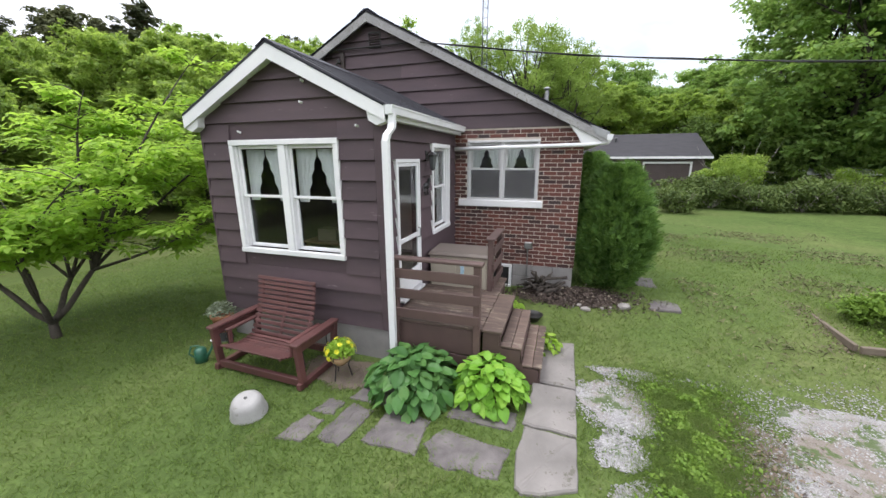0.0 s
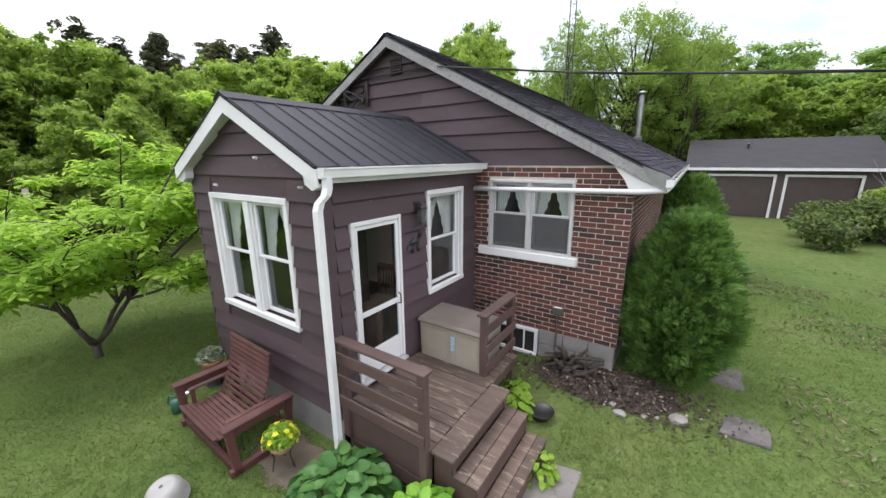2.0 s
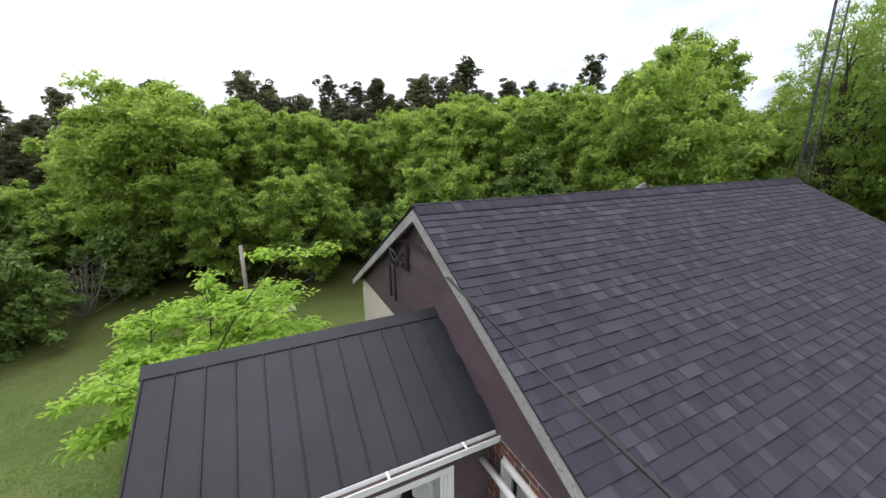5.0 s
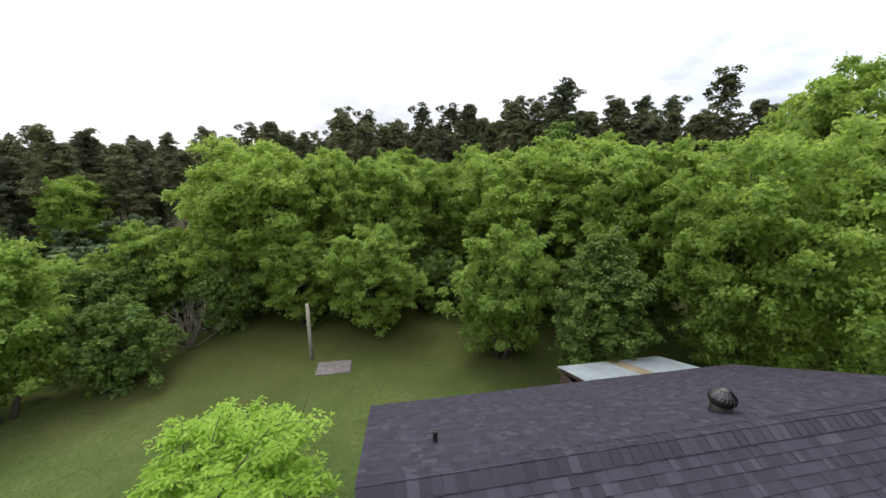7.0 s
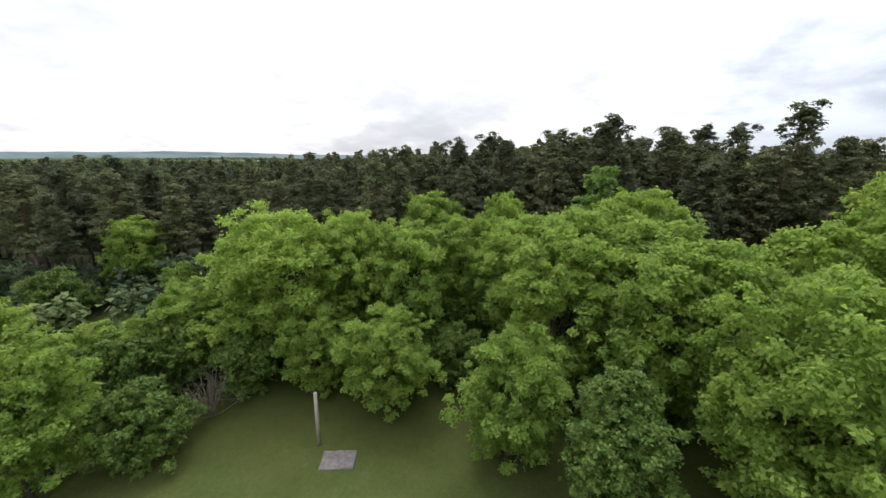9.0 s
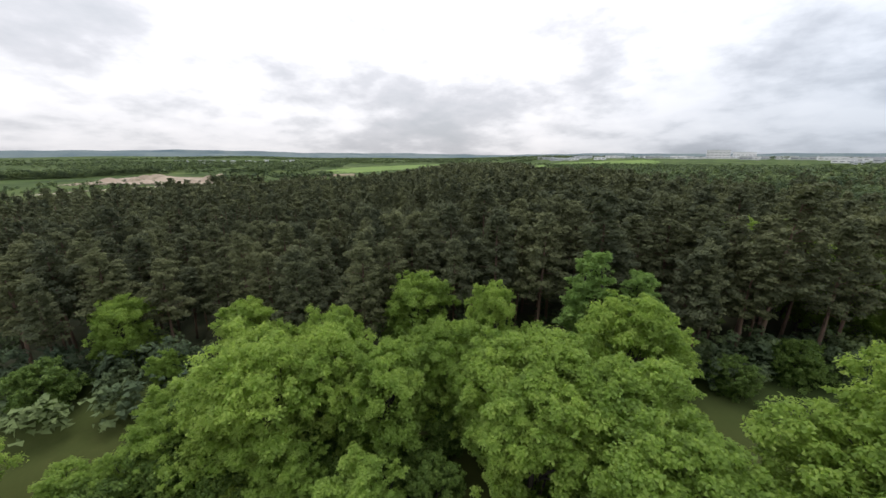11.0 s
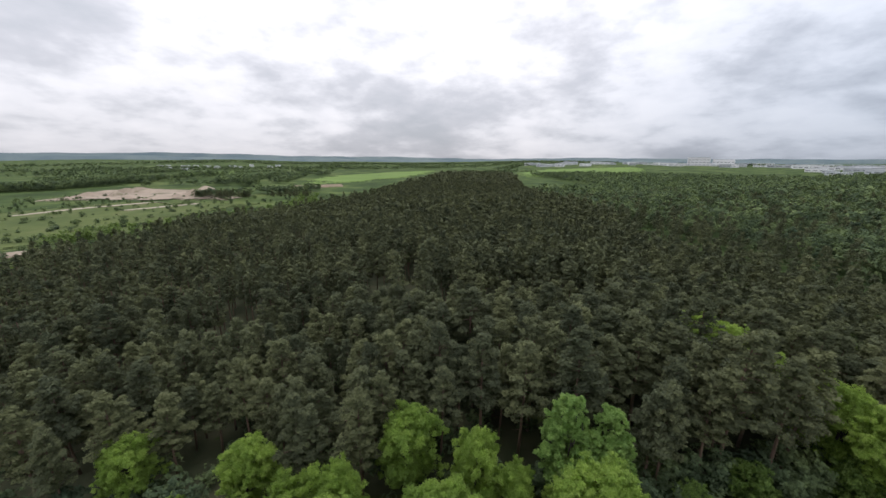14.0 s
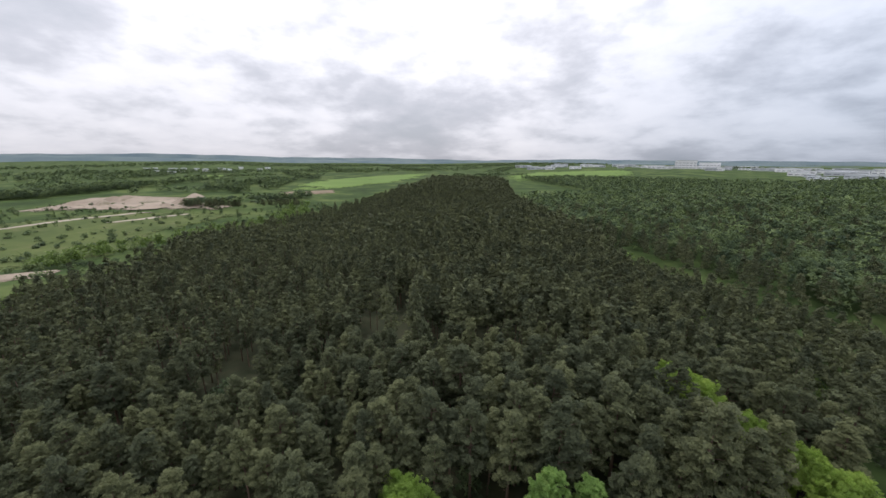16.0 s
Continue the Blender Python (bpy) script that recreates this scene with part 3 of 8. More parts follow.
def sash_window(name, u0, u1, z0, z1, put, label, double=False, trim=0.075, sill=None, mat=white_paint, curtains=True, depth=0.07, mull=0.06, sash=None):
    """A sash window with its trim. put(u, o, z): along the wall, outwards, up."""
    def bx(g, a, b, o0, o1, c, d, bv=0.006):
        ps = [put(u, o, q) for u in (a, b) for o in (o0, o1) for q in (c, d)]
        xs, ys, zs = zip(*ps)
        return g.box(min(xs), max(xs), min(ys), max(ys), min(zs), max(zs), bv)
    w = part(name, bx(bx(bx(bx(Geo(), u0, u1, -0.02, 0.045, z1 - trim, z1), u0, u0 + trim, -0.02, 0.042, z0 + trim, z1 - trim),
                         u1 - trim, u1, -0.02, 0.042, z0 + trim, z1 - trim), u0 - 0.0, u1, -0.02, 0.055, z0, z0 + trim), mat, house, label)
    mid = (u0 + u1) / 2
    sash = sash or mat
    spans = [(u0 + trim, mid - mull), (mid + mull, u1 - trim)] if double else [(u0 + trim, u1 - trim)]
    if double:
        part("mullion", bx(Geo(), mid - mull, mid + mull, -0.05, 0.030, z0 + trim, z1 - trim), mat, w)
    zm = (z0 + z1) / 2 + 0.03
    for a, b in spans:
        # reveal
        part("jamb", bx(Geo(), a, a + 0.022, -0.10, -0.0, z0 + trim, z1 - trim), mat, w)
        part("jamb", bx(Geo(), b - 0.022, b, -0.10, -0.0, z0 + trim, z1 - trim), mat, w)
        part("sash", bx(bx(bx(bx(Geo(), a + 0.022, b - 0.022, -depth, -depth + 0.035, z1 - trim - 0.05, z1 - trim), a + 0.022, b - 0.022, -depth, -depth + 0.035, zm - 0.02, zm + 0.02),
                             a + 0.022, a + 0.062, -depth, -depth + 0.033, zm + 0.02, z1 - trim - 0.05), b - 0.062, b - 0.022, -depth, -depth + 0.033, zm + 0.02, z1 - trim - 0.05), sash, w)
        part("sash", bx(bx(bx(Geo(), a + 0.022, b - 0.022, -depth - 0.04, -depth - 0.003, z0 + trim, z0 + trim + 0.055), a + 0.022, a + 0.062, -depth - 0.04, -depth - 0.005, z0 + trim + 0.055, zm - 0.02),
                          b - 0.062, b - 0.022, -depth - 0.04, -depth - 0.005, z0 + trim + 0.055, zm - 0.02), sash, w)
        for c, d, o in ((zm + 0.02, z1 - trim - 0.05, -depth + 0.016), (z0 + trim + 0.055, zm - 0.02, -depth - 0.022)):
            p = part("pane", bx(Geo(), a + 0.058, b - 0.058, o - 0.002, o + 0.002, c - 0.004, d + 0.004, 0), glass, w)
            p.visible_shadow = False
        if curtains:
            for side in (0, 1):
                rows = []
                top, foot = z1 - trim - 0.06, zm - 0.08
                half = (b - a - 0.05) / 2
                for i in range(9):
                    s = i / 8
                    q = top + (foot - top) * s
                    # tied back: wide at the head, cut away along a slant, flared at the foot
                    reach = half * (0.985 - 0.50 * min(1, max(0, (s - 0.12) / 0.8)) ** 0.8 + 0.05 * math.sin(s * 22) * (s > 0.15))
                    row = []
                    for j in range(15):
                        e = j / 14 * reach
                        u = a + 0.025 + e if side == 0 else b - 0.025 - e
                        row.append(put(u, -depth - 0.10 + 0.016 * math.sin(j * 1.9 + side), q))
                    rows.append(row)
                part("curtain", Geo().grid(rows), cloth, w, "gathered white curtain tied to the side", True)
    return w


front = lambda u, o, q: (u, PY - o, q)
side = lambda u, o, q: (0.0 + o, u, q)
gfront = lambda u, o, q: (u, 0.0 - o, q)
FW = (-2.48, -0.63, 1.50, 3.165)
SW = (-1.51, -0.50, 1.56, 3.155)
DR = (-2.97, -2.11, 0.84, 2.89)
# porch walls
g = Geo()
walls_with_holes(PX, 0.0, 0.50, 3.22, [(FW[0] + 0.04, FW[1] - 0.04, FW[2] + 0.04, FW[3] - 0.04)], lambda a, b, c, d: g.box(a, b, PY + 0.012, PY + 0.11, c, d))
g.prism([(PX, 3.22), (0, 3.22), (0, PRZ - PSL * 1.5 - 0.06), (PRX, PRZ - 0.1), (PX, PRZ - PSL * 1.5 - 0.06)], "y", PY + 0.012, PY + 0.11)
pfront = part("porch_front_wall", g, siding_paint, house)
g = Geo()
walls_with_holes(PY + 0.11, 0.0, 0.50, 3.46, [(DR[0] + 0.03, DR[1] - 0.03, DR[2], DR[3] - 0.03), (SW[0] + 0.04, SW[1] - 0.04, SW[2] + 0.04, SW[3] - 0.04)], lambda a, b, c, d: g.box(-0.11, -0.012, a, b, c, d))
pside = part("porch_side_wall", g, siding_paint, house)
part("porch_far_wall", Geo().box(PX, PX + 0.1, PY + 0.11, 0.0, 0.50, 3.46), siding_paint, house)
part("porch_ceiling", Geo().box(PX + 0.1, -0.11, PY + 0.11, -0.02, 3.20, 3.23), inner_wall, house)


def clad(u0, u1, z0, z1, holes, put, parent, top=None, step=0.262):
    """Rows of lapped boards between u0 and u1, cut round holes; top(u, z): half-width limits by height."""
    q = z0
    while q < z1 - 0.02:
        q1 = min(q + step, z1)
        segs = [(u0, u1)]
        for h in holes:
            if q1 > h[2] + 0.03 and q < h[3] - 0.03:
                segs = [s for a, b in segs for s in ((a, min(b, h[0] + 0.01)), (max(a, h[1] - 0.01), b)) if s[1] - s[0] > 0.02]
        for a, b in segs:
            if top is None:
                part("board", lap_board(a, b, q, q1, put), siding_paint, parent)
            else:
                (c0, c1), (d0, d1) = top(q), top(q1)
                part("board", lap_board(max(a, c0), min(b, c1), q, q1, put, max(a, d0), min(b, d1)), siding_paint, parent)
        q = q1 + 0.001


def gable_limits(q):
    h = max((PRZ - 0.12 - q) / PSL, 0.02)
    return PRX - h, PRX + h


clad(PX + 0.01, -0.10, 0.50, PRZ - 0.22, [FW], lambda u, o, q: (u, PY + 0.012 - o, q), pfront, gable_limits)
clad(PY + 0.10, -0.02, 0.50, 3.45, [SW, DR], lambda u, o, q: (-0.012 + o, u, q), pside)
part("corner_board", Geo().box(-0.10, 0.022, PY - 0.022, PY + 0.09, 0.50, 3.44, 0.006), siding_paint, pfront)
part("corner_board", Geo().box(PX - 0.02, PX + 0.02, PY - 0.020, PY + 0.09, 0.50, 3.44, 0.006), siding_paint, pfront)
# insulators left on the gable
for x, q in ((-1.15, 3.62), (-1.1, 3.88), (-2.25, 3.27), (-0.33, 3.30)):
    part("peg", Geo().tube([(x, PY - 0.01, q), (x, PY - 0.06, q + 0.01)], [0.02, 0.014], 8), white_paint, pfront)

sash_window("porch_window", *FW, front, "white double sash window with tied-back curtains", True)
sash_window("porch_side_window", *SW, side, "white sash window with tied-back curtains", False)
mw = sash_window("brick_wall_window", MW[0] - 0.0, MW[1] + 0.0, MW[2], MW[3], gfront, "greyish white double sash window in the brick wall", True, 0.045, mat=dull_white, depth=0.05, mull=0.032, sash=screen_grey)
for a, b in ((MW[0] + 0.05, (MW[0] + MW[1]) / 2 - 0.035), ((MW[0] + MW[1]) / 2 + 0.035, MW[1] - 0.05)):
    part("fly_screen", Geo().box(a + 0.02, b - 0.02, 0.020, 0.022, MW[2] + 0.06, (MW[2] + MW[3]) / 2 + 0.02), fly_screen, mw, "grey insect screen")
part("sill", Geo().box(0.10, 1.83, -0.075, 0.05, 1.915, 2.058, 0.012), white_paint, mw, "thick white painted window sill")

# storm door
sd = part("storm_door", Geo().box(-0.02, 0.045, DR[0], DR[0] + 0.045, DR[2], DR[3], 0.004).box(-0.02, 0.045, DR[1] - 0.045, DR[1], DR[2], DR[3], 0.004)
          .box(-0.02, 0.045, DR[0] + 0.045, DR[1] - 0.045, DR[3] - 0.05, DR[3], 0.004), white_metal, house, "white aluminium storm door with dark glass")
a, b = DR[0] + 0.048, DR[1] - 0.048
leaf = part("leaf", Geo().box(-0.005, 0.03, a, a + 0.052, 0.86, DR[3] - 0.055, 0.004).box(-0.005, 0.03, b - 0.052, b, 0.86, DR[3] - 0.055, 0.004)
            .box(-0.005, 0.03, a + 0.052, b - 0.052, DR[3] - 0.105, DR[3] - 0.055, 0.004).box(-0.005, 0.032, a + 0.052, b - 0.052, 1.68, 1.745, 0.004)
            .box(-0.005, 0.03, a + 0.052, b - 0.052, 0.86, 1.19, 0.004), white_metal, sd)
for c, d in ((1.19, 1.68), (1.745, DR[3] - 0.105)):
    p = part("pane", Geo().box(0.010, 0.014, a + 0.05, b - 0.05, c - 0.003, d + 0.003), glass, sd)
    p.visible_shadow = False
part("handle", Geo().tube([(0.03, b - 0.045, 1.66), (0.075, b - 0.045, 1.68), (0.075, b - 0.045, 1.80), (0.03, b - 0.045, 1.82)], 0.009, 8), black_metal, sd, "dark door handle")
part("door_step", Geo().box(-0.05, 0.11, DR[0], DR[1], 0.80, 0.838, 0.008), screen_grey, sd)
# panel behind the storm door's glass, coloured dark for the unlit interior
part("inner_door", Geo().box(-0.62, -0.58, -2.9, -2.15, 0.85, 2.85, 0.01), dark_wood, house)

# main roof: deck, rake boards, soffit, gutters
def slope_pt(s, y, right=True, lift=0.0):
    """A place on the main roof, s metres down from the ridge along the slope."""
    n = math.hypot(1, SL)
    d = 1 if right else -1
    return (RX + d * (s / n + lift * SL / n), y, RZ - SL * s / n + lift / n)


LEN = math.hypot(EX - RX, RZ - EZ)
g = Geo()
lx = 2 * RX - EX
g.prism([(lx, EZ - 0.02), (RX, RZ - 0.02), (EX, EZ - 0.02), (EX - 0.02, EZ - 0.07), (RX, RZ - 0.075), (lx + 0.02, EZ - 0.07)], "y", Y0 + 0.01, Y1 - 0.01)
roof = part("roof", g, dark_trim, house, "dark grey asphalt shingle roof with mottled tabs")
for d, nm in ((1, "rake_board"), (-1, "rake_board")):
    e = EX if d > 0 else lx
    for yy in (Y0, Y1 - 0.03):
        g = Geo()
        g.prism([(RX, RZ - 0.05), (e, EZ - 0.05), (e, EZ - 0.19), (RX, RZ - 0.21)], "y", yy - 0.012, yy + 0.02)
        part(nm, g, peeling_paint, house, "weathered grey-white rake board with peeling paint")
        g = Geo()
        g.prism([(RX, RZ - 0.09), (e, EZ - 0.09), (e, EZ - 0.115), (RX, RZ - 0.115)], "y", yy + 0.021 if yy < 1 else yy - 0.15, 0.02 if yy < 1 else yy - 0.013)
        part("soffit", g, grey_wood, house)
# eave gutter with its boxed return
def gutter(name, x, y0, y1, z, d, parent, label):
    g = Geo()
    prof = [(0, 0), (0, -0.105), (0.02 * d, -0.109), (0.088 * d, -0.099), (0.098 * d, -0.024), (0.107 * d, -0.014), (0.107 * d, 0.0), (0.098 * d, 0.0),
            (0.098 * d, -0.012), (0.090 * d, -0.026), (0.081 * d, -0.088), (0.014 * d, -0.096), (0.006 * d, 0.0)]
    prof = [(x + p[0], z + p[1]) for p in prof]
    g.prism(prof, "y", y0, y1)
    ob = part(name, g, white_metal, parent, label)
    part("end_cap", Geo().prism([(x, z), (x + 0.105 * d, z), (x + 0.088 * d, z - 0.095), (x + 0.02 * d, z - 0.105), (x, z - 0.105)], "y", y0 - 0.004, y0), white_metal, ob)
    part("leaf_litter", Geo().box(min(x + 0.012 * d, x + 0.084 * d), max(x + 0.012 * d, x + 0.084 * d), y0 + 0.01, y1 - 0.01, z - 0.095, z - 0.052), mulch, ob, "dark leaf litter lying in the gutter")
    n = max(2, int((y1 - y0) / 0.75))
    for i in range(n):
        yy = y0 + (i + 0.5) * (y1 - y0) / n
        part("gutter_strap", Geo().box(min(x, x + 0.1 * d), max(x, x + 0.1 * d), yy - 0.012, yy + 0.012, z - 0.004, z + 0.004), white_metal, ob)
    return ob


gutter("eave_gutter", EX - 0.02, Y0 - 0.02, Y1, EZ - 0.03, 1, house, "white metal eave gutter with straps")
part("eave_soffit", Geo().box(WX1 - 0.02, EX - 0.03, 0.03, Y1 - 0.02, EZ - 0.15, EZ - 0.13), white_paint, house)
part("eave_fascia", Geo().box(EX - 0.045, EX - 0.022, Y0 + 0.02, Y1 - 0.02, EZ - 0.17, EZ - 0.05), white_paint, house)
g = Geo()
g.prism([(2.18, 3.61), (2.40, 3.50), (EX - 0.05, EZ - 0.10), (EX - 0.05, EZ - 0.21), (2.48, EZ - 0.19), (2.40, 3.30), (2.30, 3.42)], "y", Y0 + 0.022, 0.0)
part("eave_return", g, white_paint, house, "white boxed eave return with flaking paint")
part("flashing", Geo().prism([(2.60, 3.49), (EX + 0.02, EZ + 0.01), (EX + 0.02, EZ - 0.14), (2.72, 3.30)], "y", Y0 - 0.022, Y0 - 0.013), steel, house, "grey metal corner flashing")
# long white pipe that carries water along the wall
part("drain_pipe", Geo().tube([(EX + 0.03, -0.13, EZ - 0.12), (EX + 0.0, -0.13, 3.17), (2.6, -0.13, 3.135), (1.3, -0.13, 3.11), (0.03, -0.13, 3.085)], 0.038, 12), white_metal, house, "long white drain pipe across the brick wall", True)

# porch roof
def porch_pt(s, y, d=1, lift=0.0):
    n = math.hypot(1, PSL)
    return (PRX + d * (s / n + lift * PSL / n), y, PRZ - PSL * s / n + lift / n)


PLEN = math.hypot(PEX - PRX, PRZ - PEZ)
plx = 2 * PRX - PEX
PY0 = PY - 0.17
g = Geo()
g.prism([(plx, PEZ), (PRX, PRZ), (PEX, PEZ), (PEX - 0.01, PEZ - 0.025), (PRX, PRZ - 0.03), (plx + 0.01, PEZ - 0.025)], "y", PY0, 0.0)
proof = part("porch_roof", g, roof_metal, house, "dark brown ribbed steel porch roof")
n = 12
for d in (1, -1):
    for i in range(n + 1):
        y = PY0 + 0.02 + i * (-0.04 - PY0) / n
        g = Geo()
        a0, a1 = Vector(porch_pt(0.05, y, d, 0.0)), Vector(porch_pt(PLEN, y, d, 0.0))
        up_ = Vector((PSL * d, 0, 1)).normalized()
        ring = [(-0.011, 0.0), (-0.005, 0.016), (0.005, 0.016), (0.011, 0.0)]
        vs = [a + Vector((0, u, 0)) + up_ * w for a in (a0, a1) for u, w in ring]
        g.add(vs, [(0, 1, 5, 4), (1, 2, 6, 5), (2, 3, 7, 6), (4, 5, 6, 7), (0, 3, 2, 1), (0, 4, 7, 3)])
        part("rib", g, roof_metal, proof)
g = Geo()
g.prism([(PRX - 0.15, PRZ - 0.15 * PSL + 0.018), (PRX, PRZ + 0.028), (PRX + 0.15, PRZ - 0.15 * PSL + 0.018), (PRX + 0.15, PRZ - 0.15 * PSL + 0.004), (PRX, PRZ + 0.01), (PRX - 0.15, PRZ - 0.15 * PSL + 0.004)], "y", PY0 - 0.01, -0.01)
part("ridge_cap", g, roof_metal, proof)
for d in (1, -1):
    e = PEX if d > 0 else plx
    g = Geo()
    g.prism([(PRX, PRZ - 0.028), (e, PEZ - 0.026), (e, PEZ - 0.19), (PRX, PRZ - 0.215)], "y", PY0 + 0.005, PY0 + 0.03)
    part("rake_board", g, white_paint, house, "white rake board of the porch gable")
    g = Geo()
    g.prism([(PRX, PRZ - 0.15), (e, PEZ - 0.14), (e, PEZ - 0.16), (PRX, PRZ - 0.17)], "y", PY0 + 0.031, PY + 0.0)
    part("soffit", g, white_paint, house)
    g = Geo()
    lo = PEZ - 0.20
    f = -0.02 if d > 0 else PX + 0.02
    g.prism([(e, PEZ - 0.03), (e, lo), (f + d * 0.03, lo - 0.04), (f - d * 0.08, lo + 0.02), (f - d * 0.12, PEZ + 0.02)], "y", PY0 + 0.033, PY - 0.024)
    part("eave_return", g, white_paint, house, "white boxed eave return")
    g = Geo()
    g.box(e - 0.03 * (d > 0) , e + 0.03 * (d < 0), PY0 + 0.033, -0.02, PEZ - 0.17, PEZ - 0.028)
    part("fascia", g, white_paint, house)
    g = Geo()
    g.box(min(e - d * 0.03, 0.0 if d > 0 else PX), max(e - d * 0.03, 0.0 if d > 0 else PX), PY, -0.02, PEZ - 0.16, PEZ - 0.14)
    part("soffit", g, white_paint, house)
gutter("porch_gutter", PEX + 0.002, PY0 + 0.03, -0.02, PEZ - 0.012, 1, house, "white metal porch gutter with straps")
# downspout with its offset elbow
def flat_pipe(points, w, d):
    g = Geo()
    ring = [(-w, -d), (w, -d), (w, d), (-w, d)]
    vs = [(p[0] + u, p[1] + t, p[2]) for p in points for u, t in ring]
    fs = [(i * 4 + k, i * 4 + (k + 1) % 4, (i + 1) * 4 + (k + 1) % 4, (i + 1) * 4 + k) for i in range(len(points) - 1) for k in range(4)]
    fs += [(3, 2, 1, 0), tuple(len(vs) - 4 + k for k in range(4))]
    return g.add(vs, fs)


part("downspout", flat_pipe([(0.20, -3.37, 3.43), (0.20, -3.375, 3.32), (0.20, -3.40, 3.25), (0.17, -3.46, 3.18), (0.155, -3.48, 3.10), (0.15, -3.48, 1.5), (0.15, -3.48, 0.30), (0.17, -3.50, 0.22)], 0.042, 0.032), white_metal, house, "white metal downspout with an offset elbow")

# roof vents, stove pipe
tv = part("turbine_vent", Geo().lathe([(0.165, -0.16), (0.165, 0.06), (0.155, 0.07), (0.155, 0.12)], 20, (-2.62, 5.85, 5.50)), black_metal, house, "black turbine roof vent", True)
for i in range(20):
    a0 = 2 * math.pi * i / 20
    g = Geo()
    rows = []
    for s in range(7):
        q = s / 6
        r = 0.215 * math.sin(0.85 + 2.05 * q)
        tw = a0 + q * 0.5
        z_ = 5.60 + 0.27 * q
        rows.append([(-2.62 + r * math.cos(tw), 5.85 + r * math.sin(tw), z_), (-2.62 + r * 0.9 * math.cos(tw + 0.27), 5.85 + r * 0.9 * math.sin(tw + 0.27), z_)])
    g.grid(rows)
    part("vane", g, turbine_metal if i % 2 else black_metal, tv)
part("turbine_cap", Geo().lathe([(0.0, 0.02), (0.06, 0.01), (0.075, -0.01)], 16, (-2.62, 5.85, 5.87)), turbine_metal, house, "", True)
part("plumbing_vent", Geo().lathe([(0.075, -0.2), (0.075, 0.02), (0.045, 0.04), (0.042, 0.30), (0.05, 0.31), (0.05, 0.34), (0.03, 0.34), (0.03, 0.1)], 14, (-3.05, 0.98, 5.10)), black_metal, house, "short black plumbing vent pipe", True)
sp = part("stove_pipe", Geo().lathe([(0.095, 0), (0.095, 1.62)], 18, (1.2, 10.5, 4.2)), steel, house, "tall galvanised stove pipe with a rain cap", True)
part("cap", Geo().lathe([(0.06, 1.62), (0.06, 1.69), (0.15, 1.70), (0.15, 1.74), (0.03, 1.80), (0.0, 1.80)], 18, (1.2, 10.5, 4.2)), steel, sp, "", True)
part("collar", Geo().lathe([(0.17, -0.1), (0.16, 0.10), (0.10, 0.14)], 18, (1.2, 10.5, 4.22)), black_metal, sp, "", True)

# service mast, cables on the gable
part("conduit", Geo().tube([(-3.44, -0.07, 3.9), (-3.44, -0.07, 4.74)], 0.026, 8), black_metal, house, "black service conduit")
part("conduit", Geo().tube([(-3.16, -0.07, 3.9), (-3.16, -0.07, 4.86)], 0.026, 8), black_metal, house)
# bracket with two insulators where the cables are made fast
bracket = part("cable_bracket", Geo().box(-2.58, -2.50, -0.07, -0.018, 4.66, 5.12, 0.006).box(-2.72, -2.50, -0.10, -0.07, 4.70, 4.74, 0.006), dark_wood, house, "dark brown wall bracket for the service cables")
for z in (4.76, 4.94):
    part("insulator", Geo().lathe([(0.0, -0.04), (0.03, -0.04), (0.042, -0.015), (0.026, 0.0), (0.042, 0.015), (0.03, 0.04), (0.0, 0.04)], 10, (-2.60, -0.11, z)), black_metal, bracket, "", True)
for i in range(3):
    r2 = random.Random(i)
    drop = 0.04 - 0.14 * i
    g = Geo().tube([(-3.16 + 0.015 * i, -0.08, 4.84), (-3.14 + r2.uniform(-0.06, 0.06), -0.16, 4.98 + r2.uniform(-0.06, 0.06)), (-2.98 + r2.uniform(-0.08, 0.08), -0.17, 4.92 + drop),
                    (-2.80 + r2.uniform(-0.08, 0.05), -0.16, 4.88 + drop), (-2.60, -0.12, 4.76 + 0.09 * i)], 0.017, 6)
    part("service_cable", g, cable_rubber, house)
part("service_cable", Geo().tube([(-3.44, -0.07, 4.72), (-3.42, -0.10, 4.82), (-3.3, -0.10, 4.86), (-3.16, -0.08, 4.82)], 0.02, 6), cable_rubber, house)
part("service_cable", Geo().tube([(-3.12, -0.09, 4.66), (-3.06, -0.13, 4.92), (-2.92, -0.13, 5.08), (-2.70, -0.11, 5.17), (-2.3, -0.06, 5.185), (-1.9, -0.07, 5.175), (-1.2, -0.06, 5.18), (-0.70, -0.12, 5.16)], 0.015, 6), cable_rubber, house, "black service cable along the gable")
# overhead wire
g = Geo()
pts = []
for i in range(41):
    s = i / 40
    L = 30 * s
    pts.append((-0.66 + L, -0.22, 5.12 - 0.185 * L + 0.0082 * L * L))
g.tube(pts, 0.012, 6)
g.tube([(p[0], p[1] + 0.013 * math.cos(i * 1.3), p[2] + 0.016 * math.sin(i * 1.3)) for i, p in enumerate(pts)], 0.009, 5)
solid("overhead_wire", g, cable_rubber, "black overhead service wire hanging from the gable", "wire", soft=True)

